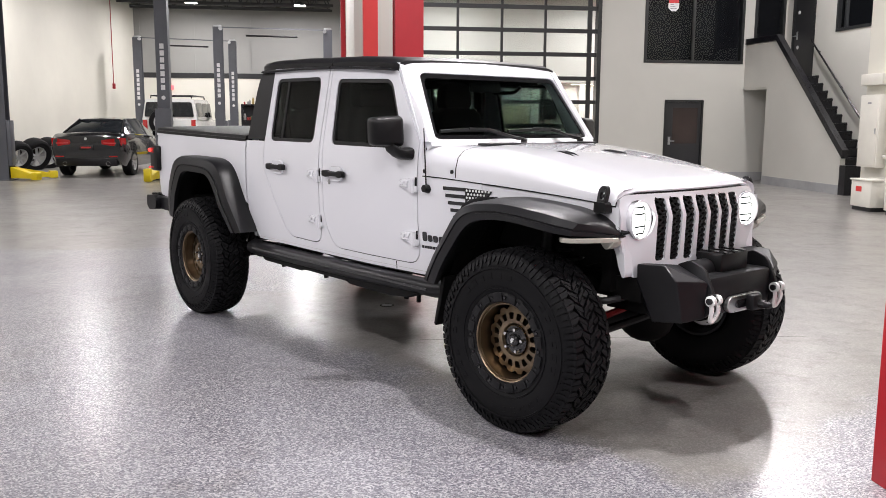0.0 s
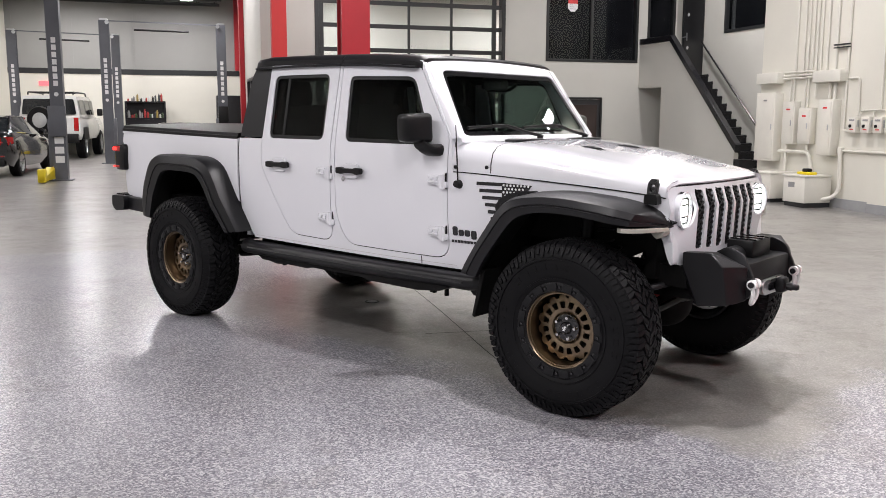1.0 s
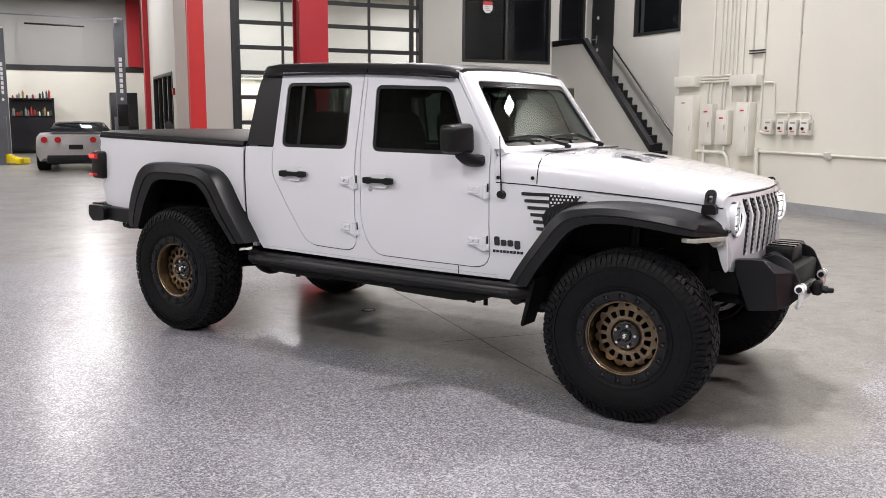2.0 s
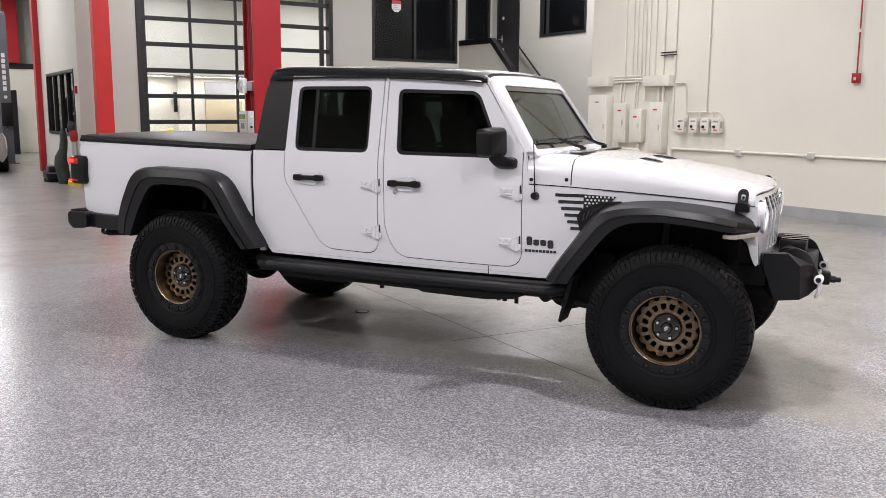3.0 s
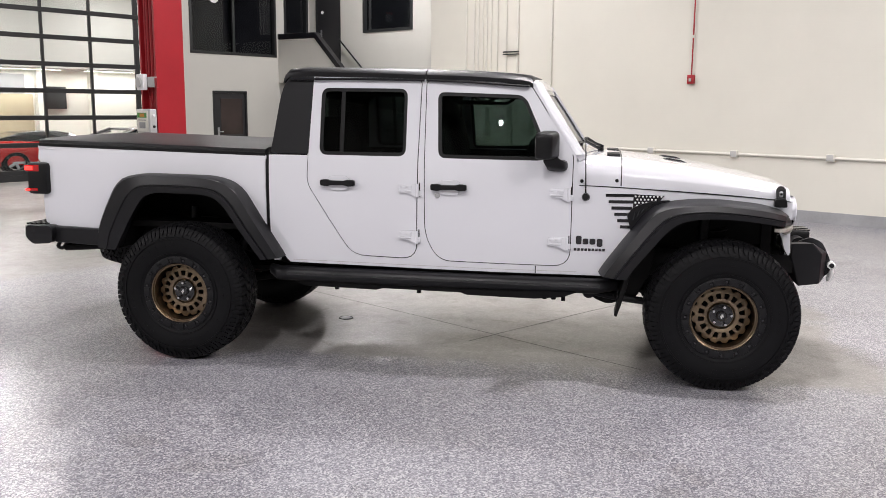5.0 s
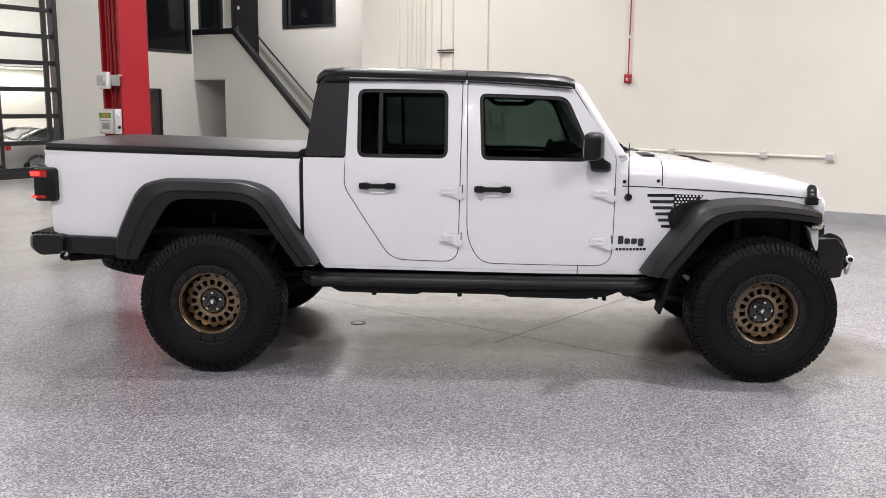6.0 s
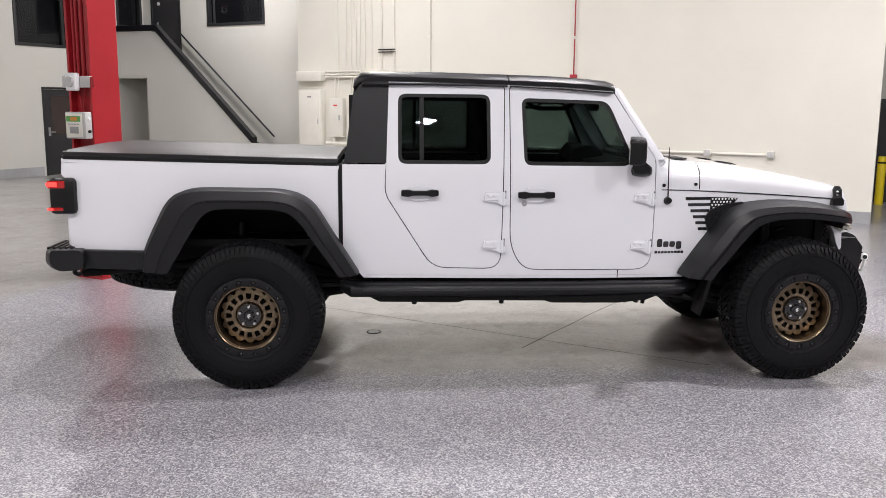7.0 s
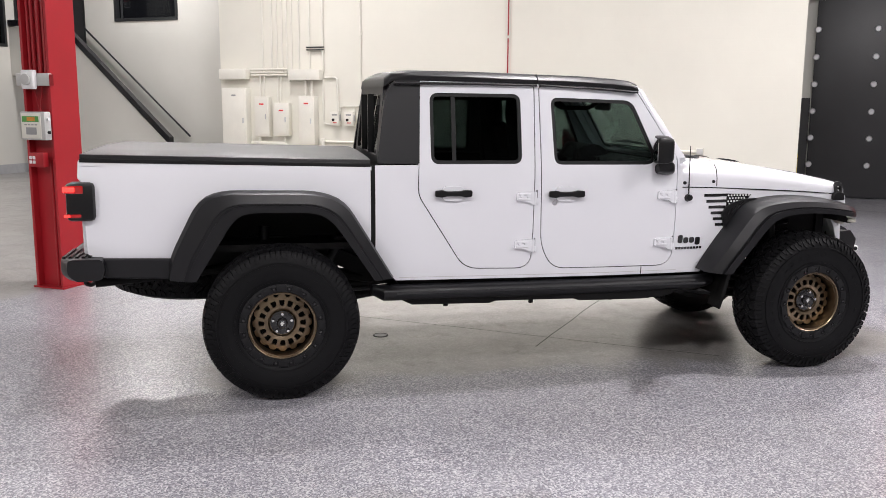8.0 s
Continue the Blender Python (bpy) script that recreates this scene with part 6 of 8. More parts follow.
def front_links(s):
    bm = pipe(bmesh.new(), [(2.66, s * 0.56, 0.515), (2.82, s * 0.565, 0.48), (3.36, s * 0.58, 0.42)], 0.024, 8, 0.06)
    rod(bm, (2.68, s * 0.50, 0.512), (2.68, s * 0.62, 0.512), 0.042, 16)
    part("lower_link", bm, STEEL_BLACK, truck, "black lower control link")
    part("link_mount", prism(bmesh.new(), rounded([(2.56, 0.62), (2.80, 0.62), (2.75, 0.50), (2.68, 0.455), (2.61, 0.50)], 0.02, 3), "y", *sorted((s * 0.49, s * 0.50))), CHASSIS, truck)
    for x, z in ((2.40, 0.50), (2.52, 0.492)):
        part("rail_bolt", rod(bmesh.new(), (x, s * 0.70, z - 0.03), (x, s * 0.70, z + 0.03), 0.014, 8), CHASSIS, truck)


both(front_links)
for ax, off in ((0.0, 0.0), (3.487, 0.18)):
    bm = bmesh.new()
    rod(bm, (ax, -0.70, 0.455), (ax, 0.70, 0.455), 0.045, 16)
    bmesh.ops.create_uvsphere(bm, u_segments=20, v_segments=12, radius=0.16, matrix=Matrix.Translation((ax, off, 0.44)) @ Matrix.Diagonal((1.15, 0.8, 1.0, 1)))
    part("axle", bm, CHASSIS, truck, "solid axle with differential housing")
bm = pipe(bmesh.new(), [(3.70, -0.66, 0.46), (3.68, 0.0, 0.50), (3.70, 0.66, 0.46)], 0.022)
part("tie_rod", bm, STEEL_BLACK, truck)
part("track_bar", pipe(bmesh.new(), [(3.62, -0.5, 0.50), (3.60, 0.45, 0.62)], 0.02), RED_STEEL, truck, "red painted track bar")
part("sway_bar", pipe(bmesh.new(), [(3.40, -0.58, 0.60), (3.80, -0.56, 0.66), (3.86, -0.3, 0.68), (3.86, 0.3, 0.68), (3.80, 0.56, 0.66), (3.40, 0.58, 0.60)], 0.018, 8, 0.06), STEEL_BLACK, truck)
part("transfer_case", boxes((1.3, 1.9, -0.2, 0.25, 0.47, 0.66), bev=0.04), CHASSIS, truck)
part("fuel_tank", boxes((0.75, 1.75, 0.1, 0.40, 0.50, 0.70), bev=0.04), CHASSIS, truck)
part("skid_plate", boxes((2.0, 2.7, -0.35, 0.35, 0.52, 0.55), bev=0.01), CHASSIS, truck)
part("exhaust", pipe(bmesh.new(), [(2.6, -0.30, 0.56), (1.1, -0.34, 0.54), (0.5, -0.34, 0.60), (0.1, -0.36, 0.72), (-0.4, -0.45, 0.70), (-1.1, -0.55, 0.66)], 0.03, 10, 0.1), CHASSIS, truck, "dull dark exhaust pipe")
part("drive_shaft", rod(bmesh.new(), (0.1, 0.0, 0.46), (1.3, 0.02, 0.56), 0.035, 14), CHASSIS, truck)
part("floor_pan", boxes((0.62, 2.75, -0.62, 0.62, 0.645, 0.68)), CHASSIS, truck)
part("firewall", boxes((2.56, 2.60, -0.66, 0.66, 0.65, 1.38)), CHASSIS, truck)
part("radiator_support", boxes((3.74, 3.80, -0.52, 0.52, 0.70, 1.12)), CHASSIS, truck)

# ---- cabin ----
def seat(x, y, w, name):
    st = part(name, boxes((x - 0.26, x + 0.26, y - w, y + w, 0.86, 1.04), bev=0.05), CABIN, truck, "dark cloth seat")
    part("backrest", loft(bmesh.new(), [[(x - 0.24 - k + u, y + v * f, z) for u, v in rounded([(-0.06, -w), (0.07, -w * 0.92), (0.07, w * 0.92), (-0.06, w)], 0.05, 3)] for z, k, f in ((1.0, 0.0, 0.92), (1.2, 0.03, 1.0), (1.48, 0.09, 0.96), (1.58, 0.11, 0.80), (1.61, 0.115, 0.6))], closed=True, caps=True), CABIN, st)
    for hy in ((y,) if w < 0.4 else (y - 0.36, y + 0.36)):
        part("headrest", loft(bmesh.new(), [[(xx, hy + u * k, 1.695 + v * k) for u, v in rounded([(-0.135, -0.10), (0.135, -0.10), (0.115, 0.10), (-0.115, 0.10)], 0.075, 4)] for xx, k in ((x - 0.435, 0.7), (x - 0.42, 0.95), (x - 0.37, 1.0), (x - 0.32, 0.95), (x - 0.305, 0.7))], closed=True, caps=True), CABIN, st)


seat(1.95, -0.37, 0.25, "front_seat")
seat(1.95, 0.37, 0.25, "front_seat")
seat(1.08, 0.0, 0.62, "rear_bench")
part("binnacle", loft(bmesh.new(), [[(x, y, z) for x, z in rounded([(2.20, 1.33), (2.22, 1.43), (2.36, 1.45), (2.46, 1.38)], 0.03, 3)] for y in (0.18, 0.56)], closed=True, caps=True), CABIN, truck)
part("dashboard", loft(bmesh.new(), [[(x, y, z) for x, z in rounded([(2.28, 1.15), (2.26, 1.28), (2.34, 1.36), (2.55, 1.385), (2.56, 1.1)], 0.04, 3)] for y in (-0.66, 0.66)], closed=True, caps=True), CABIN, truck, "dark dashboard")
bm = bmesh.new()
pipe(bm, [(2.16 + 0.06 * math.sin(a), 0.37 + 0.19 * math.cos(a), 1.27 + 0.18 * math.sin(a)) for a in (2 * math.pi * k / 28 for k in range(29))], 0.016, 8)
box(bm, 2.17, 2.20, 0.22, 0.52, 1.24, 1.30, bev=0.01)
part("steering_wheel", bm, CABIN, truck, "dark steering wheel")
part("centre_screen", boxes((2.24, 2.262, -0.12, 0.12, 1.24, 1.37), bev=0.006), GLOSS_BLACK, truck)
part("rear_view_mirror", boxes((2.30, 2.33, -0.13, 0.13, 1.70, 1.77), bev=0.015), TRIM_BLACK, truck)
bm = bmesh.new()
for yy in (-0.60, 0.60):
    pipe(bm, [(0.80, yy, 0.9), (0.85, yy, 1.80), (2.22, yy, 1.80)], 0.035, 10, 0.12)
    pipe(bm, [(1.60, yy * 1.02, 0.8), (1.60, yy, 1.80)], 0.04, 10)
    pipe(bm, [(1.75, yy * 0.97, 1.76), (1.80, yy * 0.95, 1.72), (2.0, yy * 0.95, 1.72), (2.05, yy * 0.97, 1.76)], 0.014, 8, 0.02)
part("roll_cage", bm, CABIN, truck, "dark padded roll cage")
# ---- right wall: conduits, panels, switches, alarm ----
def conduit(pts, r, label="cream painted steel conduit on the wall", mat=None, bend=0.06, name="conduit", clips=()):
    th = thing(name, label, "conduit")
    part("tube", pipe(bmesh.new(), pts, r, 8, bend), mat or CREAM_BOX, th)
    for p in clips:
        part("clip", boxes((p[0] - 0.012, p[0] + 0.03, p[1] - 0.03, p[1] + 0.03, p[2] - 0.02, p[2] + 0.02)), mat or CREAM_BOX, th)
    return th


CX = EAST - 0.03
for y, z0 in ((6.34, 2.36), (6.13, 2.30), (6.02, 2.30), (5.90, 2.28), (5.80, 2.30), (5.69, 2.36), (5.53, 2.36), (5.30, 2.36), (5.02, 2.36)):
    conduit([(CX, y, z0 - 0.05), (CX, y, TOP)], 0.016 if y not in (5.02, 6.34) else 0.022, clips=[(CX + 0.01, y, 4.2)])
for z in (2.36, 2.30, 2.25):
    conduit([(CX - 0.03, 6.62, z), (CX - 0.03, 5.78, z)], 0.018)
for y, z1 in ((6.42, 1.83), (6.33, 1.83), (6.02, 1.72), (5.95, 1.72), (5.75, 1.9)):
    conduit([(CX - 0.02, y - 0.02, 2.24), (CX - 0.02, y, 2.0), (CX - 0.02, y, z1 - 0.02)], 0.016)
conduit([(CX - 0.03, 5.25, 2.16), (CX - 0.03, 5.25, 1.84)], 0.028)
conduit([(CX - 0.03, 5.38, 2.16), (CX - 0.03, 5.38, 1.84)], 0.028)
conduit([(CX, 5.02, 2.16), (CX, 5.02, 1.33), (CX, 4.85, 1.30)], 0.018)
conduit([(CX, 4.97, 2.20), (CX, 4.72, 2.20), (CX, 4.70, 1.56)], 0.018)
conduit([(CX, 4.216, 1.68), (CX, 4.216, TOP)], 0.014, clips=[(CX + 0.01, 4.216, 3.0)])
for a in (4.66, 4.36, 4.07, 3.88):
    conduit([(CX, 4.216, 1.66), (CX, a, 1.66), (CX, a, 1.54)], 0.014, bend=0.08)
tray = thing("cable_strut", "pair of steel strut channels across the conduits", "strut")
part("channel", boxes((CX - 0.03, CX - 0.004, 4.98, 5.36, 2.76, 2.785)), DARK_FRAME, tray)
part("channel", boxes((CX - 0.03, CX - 0.004, 4.98, 5.36, 2.715, 2.735)), DARK_FRAME, tray)


def panel_box(name, y0, y1, z0, z1, depth, label, door=True, mark=None):
    th = thing(name, label, "electrical box")
    x1 = EAST - 0.004
    part("case", boxes((x1 - depth, x1, y0, y1, z0, z1), bev=0.008), CREAM_BOX, th)
    if door:
        part("cover", boxes((x1 - depth - 0.012, x1 - depth + 0.002, y0 + 0.03, y1 - 0.03, z0 + 0.04, z1 - 0.04), bev=0.004), CREAM_BOX, th)
        part("latch", boxes((x1 - depth - 0.022, x1 - depth - 0.01, y0 + 0.06, y0 + 0.085, (z0 + z1) / 2 - 0.05, (z0 + z1) / 2 + 0.05)), GALV, th)
    if mark:
        part("nameplate", boxes((x1 - depth - 0.016, x1 - depth - 0.0125, (y0 + y1) / 2 - 0.05, (y0 + y1) / 2 + 0.05, z1 - 0.16, z1 - 0.13)), mark, th)
    return th


panel_box("wireway_box", 6.66, 7.28, 2.17, 2.37, 0.17, "cream painted wireway box on the wall", False)
panel_box("wireway_box", 5.02, 5.70, 2.15, 2.35, 0.17, "cream painted wireway box on the wall", False)
panel_box("switchboard", 6.66, 7.22, 0.72, 2.0, 0.18, "large cream electrical cabinet on the wall", mark=GREY_MARK)
panel_box("breaker_panel", 6.17, 6.50, 1.05, 1.83, 0.13, "narrow cream breaker panel with a red label", mark=RED_MARK)
panel_box("breaker_panel", 5.73, 6.06, 1.07, 1.71, 0.13, "narrow cream breaker panel with a red label", mark=RED_MARK)
panel_box("distribution_panel", 5.14, 5.48, 0.89, 1.85, 0.18, "tall cream distribution panel with a red label", mark=RED_MARK)
for k, y in enumerate((4.74, 4.44, 4.17, 3.92)):
    th = panel_box("disconnect_switch", y - 0.092, y + 0.092, 1.29, 1.55, 0.12, "small grey disconnect switch box", False)
    x = EAST - 0.124
    part("knob", rod(bmesh.new(), (x + 0.001, y + 0.02, 1.40), (x - 0.018, y + 0.02, 1.40), 0.026, 14), TRIM_BLACK, th, "black rotary knob")
    part("red_label", boxes((x - 0.004, x + 0.001, y - 0.05, y + 0.03, 1.335, 1.352)), RED_MARK, th)
    part("grey_label", boxes((x - 0.004, x + 0.001, y - 0.06, y + 0.05, 1.48, 1.51)), GREY_MARK, th)
    part("lever", boxes((x + 0.03, x + 0.06, y - 0.115, y - 0.092, 1.38, 1.5), bev=0.004), GALV, th)
for i, (y0, y1) in enumerate(((6.06, 6.62), (5.14, 5.70))):
    th = thing("transformer", "cream floor-standing transformer box", "transformer")
    x0, x1 = 9.5, 10.05
    part("case", boxes((x0, x1, y0, y1, 0.07, 0.52), bev=0.01), CREAM_BOX, th)
    part("top_cover", boxes((x0 - 0.02, x1, y0 - 0.02, y1 + 0.02, 0.52, 0.55), bev=0.006), CREAM_BOX, th)
    part("plinth", boxes((x0 + 0.03, x1, y0 + 0.02, y1 - 0.02, floor_z(x1, y0), 0.07)), DARK_FRAME, th)
    part("nameplate", boxes((x0 - 0.004, x0 + 0.002, y1 - 0.30, y1 - 0.14, 0.33, 0.42)), (RED_MARK, GREY_MARK)[i], th)
tool = thing("cable_reel", "small yellow and black tool lying on the transformer", "tool")
part("body", boxes((9.62, 9.82, 5.22, 5.52, 0.552, 0.60), bev=0.02), YELLOW, tool)
part("grip", boxes((9.66, 9.78, 5.30, 5.44, 0.59, 0.66), bev=0.025), TRIM_BLACK, tool)
conduit([(CX - 0.05, 6.62, 0.92), (CX - 0.05, 5.80, 0.92), (CX - 0.05, 5.68, 0.56)], 0.03, bend=0.12)
conduit([(CX - 0.05, 6.42, 1.04), (CX - 0.05, 6.42, 0.56)], 0.028)
conduit([(CX - 0.05, 5.86, 1.04), (CX - 0.05, 5.86, 0.95)], 0.024)
conduit([(CX - 0.04, 5.02, 0.98), (CX - 0.04, 4.98, 0.30), (CX - 0.1, 5.06, 0.16), (CX - 0.3, 5.2, 0.12)], 0.035, bend=0.1)
rail = conduit([(CX, 5.08, 0.975), (CX, -2.05, 0.955)], 0.022, "long cream conduit along the wall", name="wall_conduit")
part("end_fitting", boxes((CX - 0.05, EAST, 5.0, 5.08, 0.92, 1.03), bev=0.008), CREAM_BOX, rail)
for y in (3.45, 2.01, 0.49, -1.05, -2.05):
    bx = thing("outlet_box", "small cream conduit outlet box", "outlet box")
    part("case", boxes((EAST - 0.075, EAST - 0.003, y - 0.06, y + 0.06, 0.905, 1.02), bev=0.008), CREAM_BOX, bx)
    part("cover", boxes((EAST - 0.084, EAST - 0.074, y - 0.05, y + 0.05, 0.915, 1.01), bev=0.003), GREY_BOX, bx)
al = thing("fire_alarm", "red fire alarm sounder with red drop conduit", "fire alarm")
part("case", boxes((EAST - 0.075, EAST - 0.003, 1.265, 1.385, 2.11, 2.26), bev=0.01), RED_STEEL, al)
part("strobe", boxes((EAST - 0.088, EAST - 0.074, 1.305, 1.345, 2.15, 2.20), bev=0.004), GREY_BOX, al, "white strobe lens")
part("drop_tube", pipe(bmesh.new(), [(CX, 1.325, 2.26), (CX, 1.325, TOP)], 0.012), RED_STEEL, al)
part("coupling", rod(bmesh.new(), (CX, 1.325, 2.87), (CX, 1.325, 2.92), 0.018, 10), CREAM_BOX, al)
fw = thing("fire_alarm", "red fire alarm with red drop conduit on the side wall", "fire alarm")
FX = west_x(28.0)
part("case", boxes((FX - 0.01, FX + 0.09, 27.93, 28.07, 2.62, 2.82), bev=0.01), RED_STEEL, fw)
part("drop_tube", pipe(bmesh.new(), [(FX + 0.03, 28.0, 2.82), (FX + 0.03, 28.0, TOP)], 0.015), RED_STEEL, fw)

# ---- column fittings ----
for i, (dy, r) in enumerate(((-0.08, 0.016), (-0.02, 0.02), (0.05, 0.016), (0.10, 0.014))):
    conduit([(1.145, 3.14 + dy, 1.96), (1.145, 3.14 + dy, TOP)], r, "red painted conduit on the column", RED_STEEL)
conduit([(1.13, 3.10, 1.88), (1.13, 3.14, 1.64)], 0.008, "thin red cable between the boxes", RED_STEEL)
conduit([(1.13, 3.20, 1.88), (1.13, 3.15, 1.64)], 0.008, "thin red cable between the boxes", RED_STEEL)
conduit([(1.145, 3.07, 1.20), (1.145, 3.07, 0.02)], 0.012, "red painted conduit on the column", RED_STEEL)
jb = thing("junction_box", "white junction boxes on a grey bar across the column", "junction box")
part("bar", boxes((1.055, 1.095, 2.95, 3.33, 1.87, 1.98), bev=0.006), GREY_BOX, jb)
part("case", boxes((1.0, 1.055, 3.08, 3.22, 1.84, 2.01), bev=0.012), WHITE_MARK, jb, "white sensor case")
part("knob", rod(bmesh.new(), (1.0, 3.15, 1.925), (0.975, 3.15, 1.925), 0.05, 20), GREY_BOX, jb)
part("red_box", boxes((1.06, 1.095, 2.90, 2.95, 1.87, 1.97)), RED_STEEL, jb)
mt = thing("gas_controller", "grey wall controller with a green and amber display", "controller")
part("case", boxes((1.015, 1.095, 2.99, 3.27, 1.385, 1.64), bev=0.01), GREY_BOX, mt)
part("face", boxes((1.007, 1.016, 3.03, 3.255, 1.40, 1.625), bev=0.003), CREAM_BOX, mt)
part("display", boxes((1.003, 1.008, 3.05, 3.24, 1.548, 1.60)), GREEN_MARK, mt, "green display strip")
part("display_field", boxes((1.0005, 1.0025, 3.09, 3.18, 1.557, 1.592)), ORANGE_MARK, mt)
part("keypad", boxes((1.003, 1.008, 3.08, 3.20, 1.435, 1.50), bev=0.002), GREY_MARK, mt)
for k in range(4):
    part("key_line", boxes((1.003, 1.008, 3.07 + 0.04 * k, 3.095 + 0.04 * k, 1.518, 1.528)), GREY_MARK, mt)
for z in (1.455, 1.575):
    part("gland", rod(bmesh.new(), (1.055, 2.99, z), (1.055, 2.975, z), 0.014, 12), (TRIM_BLACK if z < 1.5 else WHITE_MARK), mt)
ol = thing("outlet_plate", "white four-way outlet on a red box", "outlet")
part("case", boxes((1.03, 1.095, 3.05, 3.22, 1.14, 1.27), bev=0.006), RED_STEEL, ol)
for a in (3.155, 3.195):
    for b in (1.185, 1.225):
        part("socket", boxes((1.024, 1.031, a - 0.015, a + 0.015, b - 0.015, b + 0.015), bev=0.003), WHITE_MARK, ol, "white socket")

# ---- loading recess with the dark sliding door ----
RX = 13.8
struct("wall_recess", boxes((RX, RX + 0.2, SOUTH, -3.27, -0.2, TOP)), WALL_PLAIN, "pale painted back wall of the loading recess", "wall")
sd = thing("sliding_door", "large charcoal insulated door with rows of round steel fixings", "door", kind="structure")
part("leaf", boxes((RX - 0.12, RX - 0.01, -8.2, -3.86, -0.05, 3.74), bev=0.01), DOOR_DARK, sd)
fix = None
for c in range(5):
    for r in range(6):
        m = pose(RX - 0.125, -3.89 - 1.05 * c, 0.585 + 0.52 * r, 0, 0, 0)
        if fix is None:
            fix = part("fixing", rod(bmesh.new(), (0.01, 0, 0), (-0.02, 0, 0), 0.065, 16, 0.05), GALV, sd, "round galvanised fixing", m=m)
        else:
            again(fix, "fixing", sd, m)
part("head_track", boxes((RX - 0.16, RX - 0.005, -8.4, -3.7, 3.76, 3.84)), GALV, sd)
struct("wainscot_recess", boxes((RX - 0.03, RX - 0.003, -3.84, -3.275, -0.07, 1.88)), DARK_FRAME, "black wall guard beside the sliding door", "trim")
bl = thing("bollard", "yellow steel safety bollard beside the recess", "bollard")
part("post", lathe(bmesh.new(), [(0.0, 0.0), (0.075, 0.0), (0.075, 0.84), (0.062, 0.89), (0.0, 0.90)], 24), YELLOW, bl, m=pose(13.3, -3.60, -0.062, 90, 0, 0))
part("band", lathe(bmesh.new(), [(0.0745, 0.76), (0.078, 0.76), (0.078, 0.79), (0.0745, 0.79)], 24), TRIM_BLACK, bl, m=pose(13.3, -3.60, -0.062, 90, 0, 0))

# ---- floor joints and drain ----
def joint(name, a, b, w, label):
    a, b = Vector((*a, 0)), Vector((*b, 0))
    n = (b - a).normalized().cross(Vector((0, 0, 1))) * w / 2
    bm = bmesh.new()
    k = 14
    rows = []
    for i in range(k + 1):
        p = a.lerp(b, i / k)
        jig = n.normalized() * 0.012 * noise.noise(Vector((p.x * 1.7, p.y * 1.7, w * 90)))
        rows.append([p + jig - n, p + jig + n])
    loft(bm, [[(q.x, q.y, floor_z(q.x, q.y) + 0.0015) for q in r] for r in rows])
    return struct(name, bm, JOINT, label, "floor joint")


joint("floor_joint_1", (1.20, 0.6), (1.08, -2.9), 0.008, "dark saw-cut joint in the floor")
joint("floor_joint_2", (0.84, -1.615), (3.6, -1.87), 0.009, "dark saw-cut joint in the floor")
joint("floor_joint_3", (11.6, -4.3), (11.1, -6.0), 0.02, "dark joint in the floor of the recess")
dr = thing("floor_drain", "small round floor clean-out lid with a dark rim", "drain")
part("grate", rod(bmesh.new(), (0.704, -0.442, -0.02), (0.704, -0.442, 0.003), 0.048, 24), BASE_GREY, dr, "grey painted lid")
part("rim", lathe(bmesh.new(), [(0.048, 0.0), (0.048, 0.0045), (0.056, 0.0045), (0.058, 0.0)], 32), JOINT, dr, m=pose(0.704, -0.442, 0, 90, 0, 0))
# ---- two-post lifts ----
LIFT_H = 4.5


